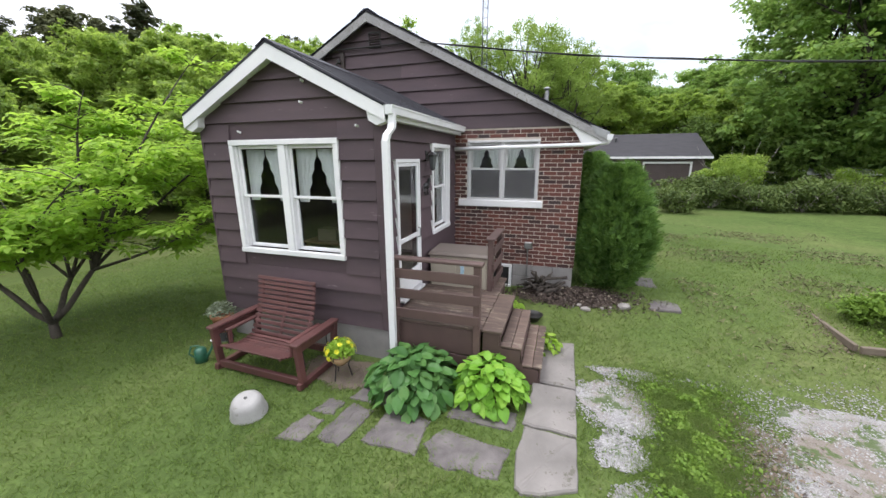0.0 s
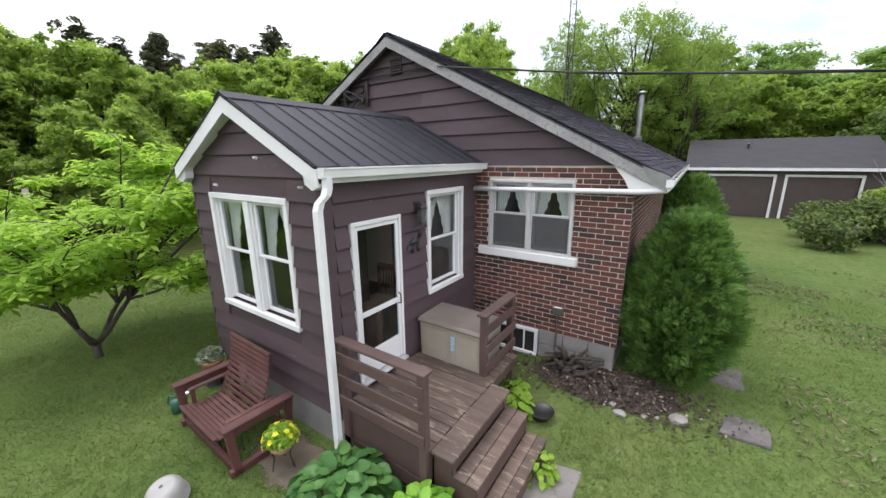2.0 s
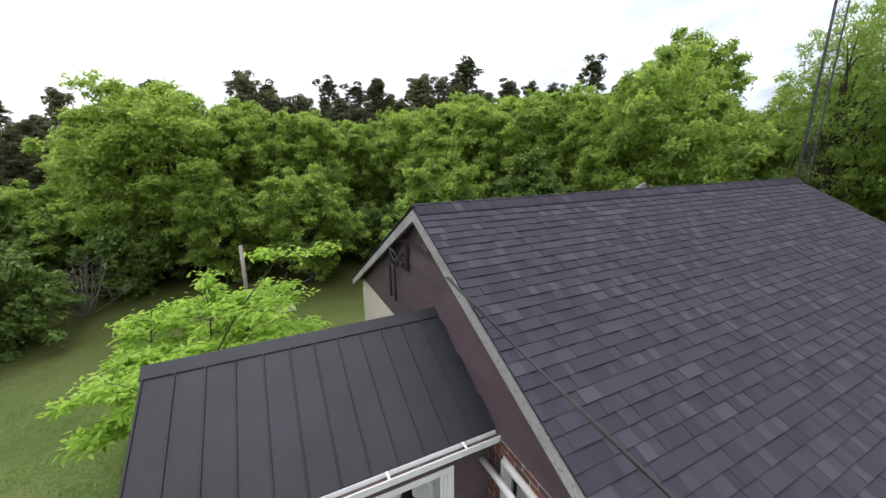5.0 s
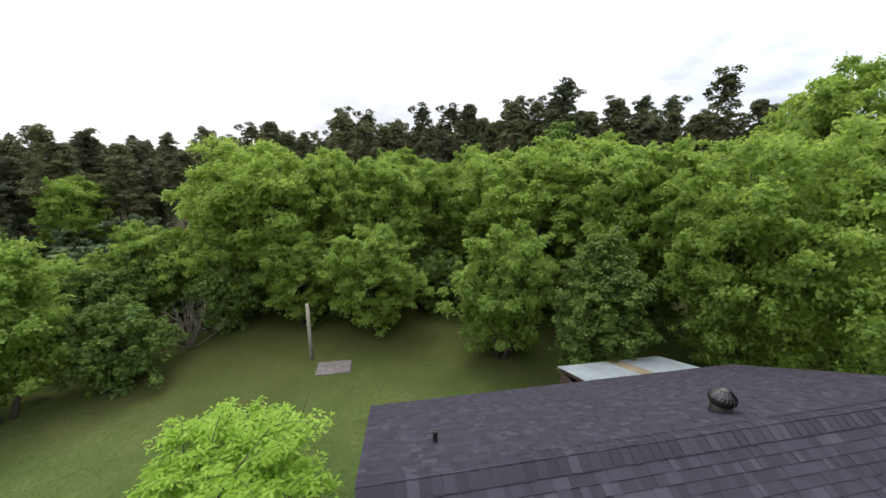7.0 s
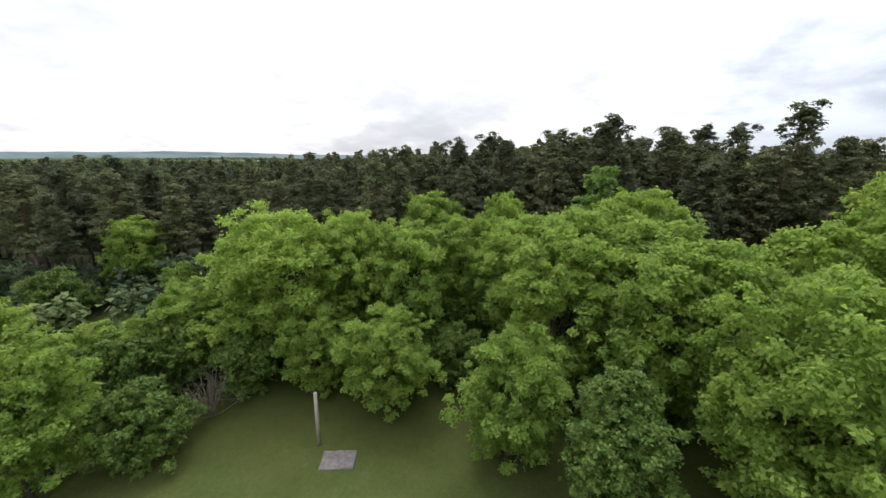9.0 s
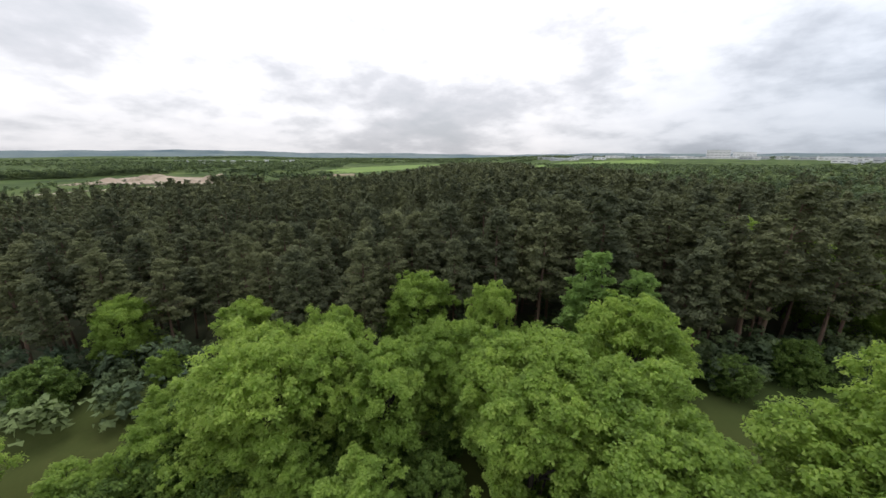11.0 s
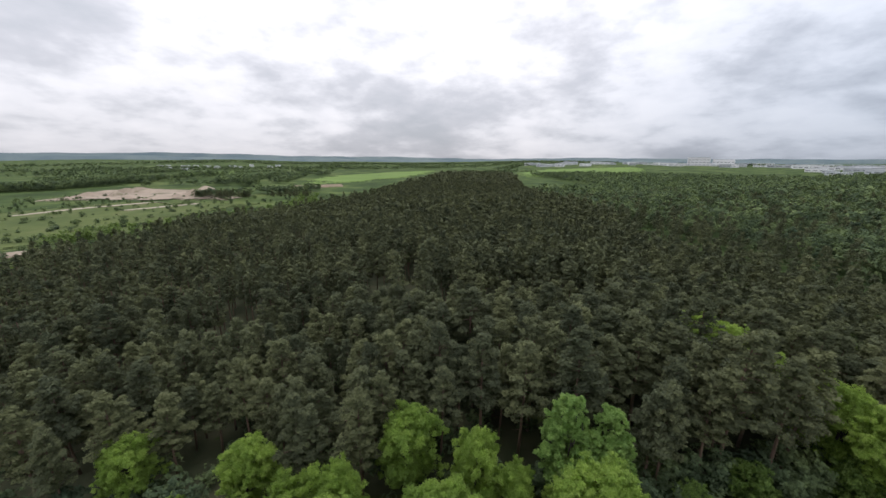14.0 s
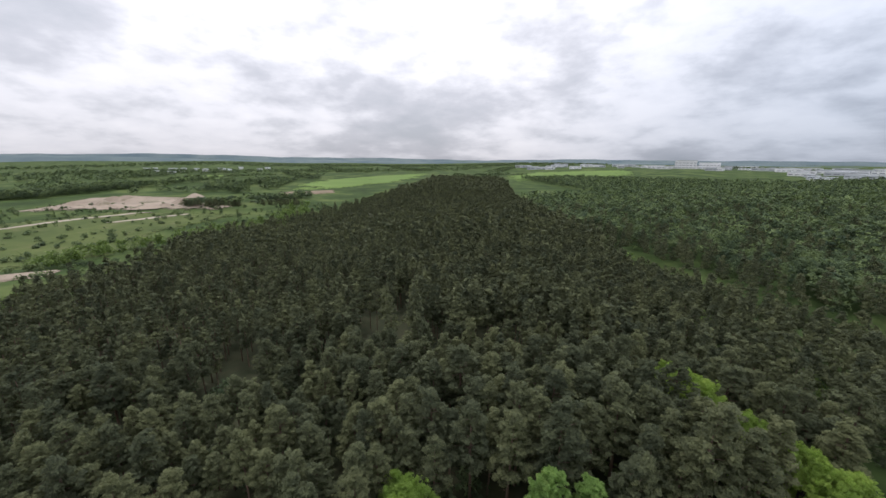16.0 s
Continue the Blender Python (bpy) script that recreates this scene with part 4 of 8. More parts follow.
# wall lamp, iron horse, meter box, basement window
lamp = part("wall_lamp", Geo().box(0.0, 0.03, -1.80, -1.72, 2.86, 3.02, 0.006), black_metal, house, "black carriage wall lamp with glass")
part("lamp_arm", Geo().tube([(0.03, -1.76, 2.95), (0.10, -1.76, 3.02), (0.13, -1.76, 2.97)], 0.010, 6), black_metal, lamp)
part("lamp_cap", Geo().lathe([(0.02, 0.05), (0.085, 0.0), (0.085, -0.02), (0.0, -0.02)], 6, (0.13, -1.76, 2.95)), black_metal, lamp)
part("lamp_base", Geo().lathe([(0.0, 0.0), (0.05, 0.0), (0.05, -0.015), (0.0, -0.03)], 6, (0.13, -1.76, 2.73)), black_metal, lamp)
part("lamp_glass", Geo().lathe([(0.045, 2.73), (0.072, 2.93)], 6, (0.13, -1.76, 0)), smoky_glass, lamp)
g = Geo()
g.tube([(0.025, -1.93, 2.44), (0.03, -1.84, 2.47), (0.03, -1.76, 2.45), (0.03, -1.69, 2.52)], [0.02, 0.045, 0.045, 0.02], 8)
g.tube([(0.03, -1.69, 2.52), (0.03, -1.66, 2.56), (0.03, -1.61, 2.54)], [0.03, 0.025, 0.012], 8)
for y in (-1.88, -1.84, -1.75, -1.71):
    g.tube([(0.03, y, 2.43), (0.03, y - 0.02, 2.36), (0.03, y + 0.01, 2.30)], [0.014, 0.010, 0.008], 6)
g.tube([(0.03, -1.92, 2.46), (0.03, -1.98, 2.42), (0.03, -1.99, 2.35)], [0.012, 0.012, 0.004], 6)
part("horse_ornament", g, black_metal, house, "black cast iron horse ornament on the porch wall", True)
mb = part("outlet_box", Geo().box(1.53, 1.69, -0.085, 0.0, 1.07, 1.205, 0.012), steel, house, "grey outlet box with a conduit")
part("conduit", Geo().tube([(1.60, -0.04, 1.08), (1.60, -0.04, 0.3)], 0.011, 8), steel, mb)
bw = part("basement_window", Geo().box(0.28, 0.335, -0.05, 0.02, 0.24, 0.68, 0.004).box(1.225, 1.28, -0.05, 0.02, 0.24, 0.68, 0.004).box(0.335, 1.225, -0.05, 0.02, 0.63, 0.68, 0.004)
          .box(0.28, 1.28, -0.07, 0.02, 0.19, 0.24, 0.004).box(0.755, 0.80, -0.045, 0.02, 0.24, 0.63, 0.004).box(1.02, 1.05, -0.040, 0.02, 0.24, 0.63, 0.004), white_paint, house, "small white-framed basement window")
part("pane", Geo().box(0.335, 1.225, -0.020, 0.012, 0.24, 0.63), black_metal, bw)

# things seen through the porch windows
tbl = thing("porch_table", -1.15, -2.35, 0.84, 0, "brown wooden table inside the porch", "table")
part("tabletop", Geo().box(-0.75, 0.75, -0.3, 0.3, 0.68, 0.72, 0.01), inner_wood, tbl)
for x in (-0.68, 0.68):
    for y in (-0.24, 0.24):
        part("leg", Geo().box(x - 0.03, x + 0.03, y - 0.03, y + 0.03, 0, 0.68, 0.005), inner_wood, tbl)
for x, w in ((-0.35, 0.34), (0.30, 0.42)):
    crate = thing("cardboard_box", -1.15 + x, -2.40, 1.56, 4, "small brown box on the porch table", "box")
    part("carton", Geo().box(-w / 2, w / 2, -0.12, 0.12, 0.0, 0.20, 0.006), timber, crate)
ch = thing("porch_chair", -1.0, -1.55, 0.84, 180, "dark spindle-back wooden chair inside the porch", "chair")
part("seat", Geo().box(-0.22, 0.22, -0.2, 0.2, 0.43, 0.46, 0.01), inner_wood, ch)
for x in (-0.19, 0.19):
    part("leg", Geo().tube([(x, 0.17, 0), (x, 0.17, 0.43)], 0.02, 8), inner_wood, ch)
    part("back_leg", Geo().tube([(x, -0.17, 0), (x, -0.22, 1.0)], 0.02, 8), inner_wood, ch)
for i in range(5):
    x = -0.13 + i * 0.065
    part("spindle", Geo().tube([(x, -0.17, 0.46), (x, -0.21, 0.94)], 0.009, 6), inner_wood, ch)
part("crest_rail", Geo().box(-0.21, 0.21, -0.235, -0.205, 0.90, 1.02, 0.01), inner_wood, ch)

# ---------- deck ----------
DZ = 0.72
deck = thing("deck", 0, 0, 0, 0, "weathered brown wooden deck with rails and steps beside the porch", "deck")
part("frame", Geo().box(0.03, 1.30, -3.26, -1.05, DZ - 0.19, DZ - 0.034), rail_wood, deck)
part("skirt", Geo().box(0.03, 1.31, -3.285, -3.262, 0.32, DZ - 0.04, 0.004), rail_wood, deck)
part("skirt", Geo().box(0.03, 1.31, -3.285, -3.262, 0.12, 0.30, 0.004), rail_wood, deck)
part_w = 2.24 / 16
for i in range(16):
    y0 = -3.29 + i * part_w
    part("plank", Geo().box(0.03, 1.33 + 0.008 * math.sin(i * 2.7), y0 + 0.004, y0 + part_w - 0.004, DZ - 0.032, DZ + 0.002 * math.sin(i * 1.7), 0.006), deck_wood, deck)
for x, y in ((0.08, -3.24), (1.26, -3.24), (1.26, -1.12), (0.10, -1.12)):
    part("deck_post", Geo().box(x - 0.045, x + 0.045, y - 0.045, y + 0.045, -0.2, DZ - 0.03), rail_wood, deck)
# front rail
for x in (0.12, 1.27):
    part("rail_post", Geo().box(x - 0.045, x + 0.045, -3.33, -3.245, 0.35, 1.585, 0.006), rail_wood, deck)
part("rail_cap", Geo().box(0.04, 1.35, -3.37, -3.23, 1.588, 1.628, 0.008), rail_wood, deck)
for z0 in (0.78, 1.06, 1.34):
    part("rail_plank", Geo().box(0.06, 1.31, -3.36, -3.333, z0, z0 + 0.135, 0.006), rail_wood, deck)
# side rail beyond the steps
for y in (-1.80, -0.95):
    part("rail_post", Geo().box(1.11, 1.20, y - 0.045, y + 0.045, 0.30, 1.585, 0.006), rail_wood, deck)
part("rail_cap", Geo().box(1.08, 1.23, -1.88, -0.88, 1.588, 1.628, 0.008), rail_wood, deck)
for z0 in (0.78, 1.06, 1.34):
    part("rail_plank", Geo().box(1.202, 1.23, -1.86, -0.90, z0, z0 + 0.135, 0.006), rail_wood, deck)
# steps
part("tread", Geo().box(1.335, 1.60, -3.27, -1.90, DZ - 0.045, DZ - 0.003, 0.008), deck_wood, deck)
part("riser", Geo().box(1.54, 1.56, -3.25, -1.92, 0.50, DZ - 0.046), rail_wood, deck)
part("tread", Geo().box(1.58, 1.72, -3.23, -1.94, 0.475, 0.51, 0.008), deck_wood, deck)
part("tread", Geo().box(1.725, 1.86, -3.23, -1.94, 0.473, 0.508, 0.008), deck_wood, deck)
part("tread", Geo().box(1.86, 2.0, -3.22, -1.95, 0.235, 0.27, 0.008), deck_wood, deck)
part("tread", Geo().box(2.005, 2.12, -3.22, -1.95, 0.233, 0.268, 0.008), deck_wood, deck)
part("riser", Geo().box(1.84, 1.855, -3.22, -1.95, 0.28, 0.472), rail_wood, deck)
part("riser", Geo().box(2.09, 2.105, -3.22, -1.95, -0.05, 0.232), rail_wood, deck)
for y in (-3.20, -2.0):
    g = Geo().prism([(1.34, DZ - 0.06), (1.56, DZ - 0.06), (1.60, 0.46), (1.84, 0.46), (1.88, 0.22), (2.08, 0.22), (2.08, -0.1), (1.34, -0.1)], "y", y - 0.02, y + 0.02)
    part("stringer", g, rail_wood, deck)

# storage box
sb = thing("storage_box", 0.60, -1.50, DZ, 0, "beige plastic storage box with brown lid standing on the deck", "box")
g = Geo().prism([(-0.50, 0.0), (0.50, 0.0), (0.52, 0.54), (-0.52, 0.54)], "y", -0.30, 0.30)
part("body", g, box_beige, sb)
for x in (-0.25, 0.25):
    part("panel", Geo().box(x - 0.20, x + 0.20, -0.308, -0.298, 0.06, 0.46, 0.004), box_beige, sb)
part("lid", Geo().box(-0.55, 0.55, -0.345, 0.34, 0.54, 0.575, 0.012).prism([(-0.345, 0.574), (0.34, 0.574), (0.30, 0.62), (-0.30, 0.60)], "x", -0.53, 0.53), lid_brown, sb, "brown lid")
latch = part("latch", Geo().box(0.03, 0.11, -0.322, -0.305, 0.06, 0.50, 0.006), box_beige, sb)
sticker = worn("blue_sticker", (0.22, 0.42, 0.58), (0.50, 0.60, 0.66), 30, (1, 1, 1), 0.5, 60, 0.05, 0.0)
part("sticker", Geo().box(0.04, 0.10, -0.327, -0.323, 0.22, 0.44), sticker, latch)

# clutter in the corner behind the box
pot = thing("plant_pot", 0.32, -0.50, float(lay(0.32, -0.5)) + 0.30, 0, "clay pot with withered stems by the brick wall", "pot")
part("vessel", Geo().lathe([(0.0, 0.0), (0.10, 0.0), (0.14, 0.24), (0.155, 0.24), (0.155, 0.28), (0.13, 0.28), (0.12, 0.22), (0.0, 0.22)], 18), terracotta, pot, "", True)
rng = np.random.default_rng(3)
g = Geo()
for i in range(14):
    a = rng.uniform(0, 6.28)
    g.tube([(0, 0, 0.2), (0.1 * math.cos(a), 0.1 * math.sin(a), 0.36), (0.22 * math.cos(a), 0.22 * math.sin(a), rng.uniform(0.34, 0.52))], [0.006, 0.005, 0.003], 4)
part("dry_stem", g, dead_wood, pot)
blk = thing("concrete_block", 0.42, -0.62, float(lay(0.4, -0.6)) - 0.02, 8, "grey concrete block in the porch corner", "block")
part("block", Geo().box(-0.30, 0.30, -0.30, 0.30, 0, 0.33, 0.02), concrete, blk)

# ---------- glider bench ----------
bench = thing("glider_bench", -1.52, -3.86, 0.01, -2, "red-brown slatted wooden glider bench on the grass", "bench")
for sx in (-0.72, 0.72):
    part("arm", Geo().box(sx - 0.065, sx + 0.065, -0.42, 0.44, 0.615, 0.655, 0.012), bench_wood, bench)
    part("front_leg", Geo().box(-0.035, 0.035, -0.045, 0.045, -0.32, 0.32, 0.006, m=pose(sx, -0.33, 0.30, 4)), bench_wood, bench)
    part("back_leg", Geo().box(-0.035, 0.035, -0.04, 0.04, -0.34, 0.34, 0.006, m=pose(sx, 0.36, 0.29, -7)), bench_wood, bench)
    part("runner", Geo().box(sx - 0.035, sx + 0.035, -0.40, 0.44, 0.0, 0.085, 0.006), bench_wood, bench)
    part("side_rail", Geo().box(sx - 0.02, sx + 0.02, -0.32, 0.34, 0.50, 0.59, 0.006), bench_wood, bench)
    for y in (-0.22, 0.26):
        part("hanger", Geo().tube([(sx * 0.93, y, 0.55), (sx * 0.93, y + 0.03, 0.20)], 0.008, 6), black_metal, bench)
part("front_beam", Geo().box(-0.70, 0.70, -0.36, -0.30, 0.03, 0.13, 0.006), bench_wood, bench)
part("back_beam", Geo().box(-0.70, 0.70, 0.37, 0.42, 0.10, 0.20, 0.006), bench_wood, bench)
prof = []
for i in range(9):
    s = i / 8
    prof.append((-0.42 + 0.46 * s, 0.43 - 0.065 * math.sin(math.pi * min(1, s * 0.85)) - 0.02 * s, -6 + 12 * s))
for y, z_, tilt in prof:
    part("seat_slat", Geo().box(-0.52, 0.52, -0.024, 0.024, -0.011, 0.011, 0.005, m=pose(0, y, z_, tilt)), bench_wood, bench)
for i in range(12):
    s = i / 11
    y, z_ = 0.085 + 0.24 * s + 0.05 * math.sin(3.14 * s), 0.42 + 0.76 * s
    w = 0.52
    part("back_slat", Geo().box(-w, w, -0.011, 0.011, -0.024, 0.024, 0.005, m=pose(0, y, z_, -16 - 6 * s)), bench_wood, bench)
for x in (-0.46, 0.0, 0.46):
    part("seat_rib", Geo().tube([(x, -0.40, 0.39), (x, -0.1, 0.34), (x, 0.08, 0.35), (x, 0.16, 0.55), (x, 0.30, 0.85), (x, 0.36, 1.17)], 0.022, 6), bench_wood, bench)
for x in (-0.54, 0.54):
    part("inner_arm", Geo().box(x - 0.035, x + 0.035, -0.30, 0.30, 0.575, 0.603, 0.008), bench_wood, bench)
    part("arm_post", Geo().box(x - 0.02, x + 0.02, -0.28, -0.23, 0.38, 0.575, 0.005), bench_wood, bench)

# ---------- paving ----------
def stone(name, pts, top, mat, label, seed, group="", rough=0.03):
    """A slab with a ragged outline, rounded edge and uneven top."""
    rng = np.random.default_rng(seed)
    P = []
    n = len(pts)
    for i in range(n):
        a, b = np.array(pts[i]), np.array(pts[(i + 1) % n])
        for t in (0.0, 0.25, 0.5, 0.75):
            P.append(a + (b - a) * t + rng.normal(size=2) * rough * (0.45 if t else 0.3))
    P = np.array(P)
    c = P.mean(0)
    rings_ = []
    for f, z_ in ((1.02, top - 0.12), (1.0, top - 0.016), (0.96, top), (0.55, top + 0.006)):
        q = c + (P - c) * f
        rings_.append([(p[0] - c[0], p[1] - c[1], z_ + (rng.normal() * 0.004 if f < 1 else 0)) for p in q])
    m = len(P)
    g = Geo()
    vs = [p for r in rings_ for p in r] + [(0, 0, top + 0.002)]
    fs = [(i * m + j, i * m + (j + 1) % m, (i + 1) * m + (j + 1) % m, (i + 1) * m + j) for i in range(3) for j in range(m)]
    fs += [(3 * m + j, 3 * m + (j + 1) % m, 4 * m) for j in range(m)]
    g.add(vs, fs)
    ob = solid(name, g, mat, label, "stone" if "step" in name else "slab", "", group)
    ob.location = (c[0], c[1], float(lay(c[0], c[1])))
    return ob


WALKL = "pale concrete walkway slab beside the steps"
stone("walkway_slab", [(2.06, -3.16), (2.55, -3.19), (2.56, -1.95), (2.10, -2.05)], 0.045, paving, WALKL, 1, "walkway slabs", 0.018)
stone("walkway_slab", [(1.97, -4.0), (2.54, -4.05), (2.55, -3.22), (2.02, -3.20)], 0.04, paving, WALKL, 2, "walkway slabs", 0.018)
stone("walkway_slab", [(1.98, -4.84), (2.10, -4.92), (2.53, -4.72), (2.54, -4.09), (1.99, -4.05)], 0.04, paving, WALKL, 3, "walkway slabs", 0.025)
STL = "grey stepping stone sunk in the grass"
stone("stepping_stone", [(1.12, -4.16), (1.90, -4.16), (1.92, -3.86), (1.15, -3.80)], 0.014, slab_stone, STL, 4, "stepping stones")
stone("stepping_stone", [(1.02, -4.60), (1.20, -4.85), (1.84, -4.80), (1.90, -4.42), (1.16, -4.34)], 0.014, slab_stone, STL, 5, "stepping stones", 0.032)
stone("stepping_stone", [(0.36, -4.80), (1.0, -4.80), (0.98, -4.28), (0.44, -4.22)], 0.014, slab_stone, STL, 6, "stepping stones", 0.032)
stone("stepping_stone", [(-0.10, -4.88), (0.20, -4.92), (0.30, -4.30), (-0.02, -4.26)], 0.014, slab_stone, STL, 7, "stepping stones", 0.032)
stone("stepping_stone", [(-0.50, -5.02), (-0.22, -5.0), (-0.18, -4.64), (-0.42, -4.60)], 0.014, slab_stone, STL, 8, "stepping stones", 0.032)
stone("stepping_stone", [(-0.42, -4.55), (-0.12, -4.52), (-0.12, -4.30), (-0.36, -4.28)], 0.014, slab_stone, STL, 9, "stepping stones", 0.032)
stone("stepping_stone", [(-0.12, -4.20), (0.42, -4.22), (0.40, -3.84), (-0.05, -3.80)], 0.014, slab_stone, STL, 10, "stepping stones", 0.032)
stone("flat_slab", [(3.85, -0.62), (4.35, -0.60), (4.40, 0.05), (4.0, 0.1)], 0.006, slab_stone, "flat grey stone by the cedar", 11)
stone("flat_slab", [(3.75, 0.5), (4.2, 0.45), (4.22, 1.1), (3.85, 1.15)], 0.006, slab_stone, "flat grey stone by the cedar", 12)
stone("concrete_pad", [(-15.35, -3.05), (-14.2, -3.05), (-14.2, -1.42), (-15.30, -1.45)], 0.06, slab_stone, "old grey concrete pad in the back lawn", 13)


def rock(x, y, r, seed, label="pale fieldstone lying on the ground"):
    rng = np.random.default_rng(seed)
    bm = bmesh.new()
    bmesh.ops.create_icosphere(bm, subdivisions=2, radius=r)
    s = rng.uniform(0.7, 1.25, 3)
    for v in bm.verts:
        q = noise.noise(v.co * (1.3 / r) + Vector((seed, 0, 0)))
        v.co = Vector((v.co.x * s[0], v.co.y * s[1], v.co.z * 0.62)) * (1 + 0.35 * q)
    me = bpy.data.meshes.new("rock")
    bm.to_mesh(me)
    bm.free()
    me.materials.append(rock_grey)
    ob = tagged(new("rock", me), label, "rock")
    ob.location = (x, y, float(lay(x, y)) + r * 0.25)


for i, (x, y, r) in enumerate(((3.43, -0.62, 0.10), (2.76, -0.86, 0.075), (2.66, -0.72, 0.05), (2.55, -0.80, 0.035), (2.40, -0.62, 0.04), (3.05, -0.75, 0.04), (2.2, -0.6, 0.03), (2.9, -0.65, 0.03), (3.2, -0.7, 0.035))):
    rock(x, y, r, 50 + i)


def ragged_patch(name, cx, cy, rx, ry, mat, label, seed, lift=0.012, cat="ground", jag=0.22):
    rng = np.random.default_rng(seed)
    rows = []
    n = 72
    ph = rng.uniform(0, 6.28, 8)
    for f in (0.0, 0.4, 0.75, 0.93, 1.0):
        row = []
        for j in range(n + 1):
            a = 2 * math.pi * j / n
            q = 1 + jag * sum(math.sin(a * (k_ + 2) + ph[k_]) / (k_ + 1.3) for k_ in range(8)) * 0.6
            x, y = cx + rx * f * q * math.cos(a), cy + ry * f * q * math.sin(a)
            row.append((x, y, float(lay(x, y)) + (lift if f < 0.95 else -0.02)))
        rows.append(row)
    ob = solid(name, Geo().grid(rows), mat, label, cat, "structure")
    rim = ob.data.attributes.new("rim", "FLOAT", "POINT")
    for f_i, f in enumerate((0.0, 0.16, 0.5, 0.85, 1.0)):
        for j in range(n + 1):
            rim.data[f_i * (n + 1) + j].value = f
    return ob


def gravel_build(k):
    c = k.coords()
    v = k.n("ShaderNodeTexVoronoi")
    k.put(v.inputs["Vector"], c)
    v.inputs["Scale"].default_value = 38
    big = k.noise(c, 1.1, 5.0, 0.6)
    col = k.ramp(k.math("FRACT", k.math("MULTIPLY", v.outputs["Distance"], 3.7)), [(0.0, (0.17, 0.165, 0.162)), (0.5, (0.27, 0.265, 0.264)), (1.0, (0.40, 0.395, 0.395))])
    col = k.mix(k.ramp(big, [(0.46, 0), (0.62, 0.75)]), col, (0.17, 0.135, 0.105))
    col = k.mix(k.ramp(k.noise(c, 3.2, 6.0, 0.7), [(0.50, 0), (0.56, 0.9)]), col, (0.062, 0.098, 0.024))
    return frayed(k, plain(k, col, 0.92, 0, v.outputs["Distance"], 0.9, 0.02), 0.92)


gravel_mat = shader("gravel", gravel_build)
def soil(name, a, b, reach):
    def build(k):
        c = k.coords()
        fine = k.noise(c, 45, 5.0, 0.7)
        col = k.mix(k.ramp(k.noise(c, 3.0, 4.0), [(0.3, 0), (0.7, 1)]), a, b)
        col = k.mix(0.5, col, k.mix(fine, (0.2, 0.2, 0.2), (0.8, 0.8, 0.8)), "OVERLAY")
        return frayed(k, plain(k, col, 0.95, 0, fine, 0.9, 0.02, 0.2), reach)
    return shader(name, build)


mud = soil("dirt", (0.105, 0.082, 0.062), (0.18, 0.15, 0.12), 0.72)
bed_soil = soil("dark_bed_soil", (0.045, 0.035, 0.028), (0.085, 0.066, 0.052), 0.85)
GRAVEL = [(3.02, -3.30, 0.46, 0.50, 1), (3.5, -2.60, 0.72, 0.12, 2), (6.3, -4.05, 2.2, 1.66, 3), (2.95, -4.12, 0.22, 0.26, 6), (3.12, -4.85, 0.30, 0.40, 8)]
for cx, cy, rx, ry, sd_ in GRAVEL:
    ragged_patch("gravel_drive", cx, cy, rx, ry, gravel_mat, "pale grey gravel of the drive", sd_)
ragged_patch("bare_earth", 4.15, -3.9, 0.55, 0.95, mud, "bare brown earth with leaf litter", 4, 0.008)
ragged_patch("mulch_bed", 2.45, -0.36, 1.25, 0.42, bed_soil, "dark mulch and litter along the wall", 5, 0.02)
ragged_patch("bare_earth", -0.55, -3.72, 0.75, 0.38, mud, "bare trodden earth by the porch", 7, 0.008)

# chips and litter on the bed
rng = np.random.default_rng(10)
lx_, ly_ = rng.normal(2.55, 0.55, 2600), rng.normal(-0.42, 0.20, 2600)
at = np.stack([lx_, ly_, lay(lx_, ly_) + rng.uniform(0.015, 0.05, 2600)], -1)
tagged(new("bark_chips", quads_mesh("bark_chips", leaves_early(rng, at, 0.07, 0.03), mulch)), "bark chips and dead leaves", "litter", "", "stuff")
chip_pale = worn("pale_litter", (0.20, 0.17, 0.13), (0.32, 0.28, 0.22), 9.0, (1, 1, 1), 0.9, 40, 0.2, 0.3)
tagged(new("dead_leaves", quads_mesh("dead_leaves", leaves_early(rng, at[::11] + np.array([0.05, 0.02, 0.008]), 0.05, 0.03), chip_pale)), "pale dead leaves on the mulch", "litter", "", "stuff")
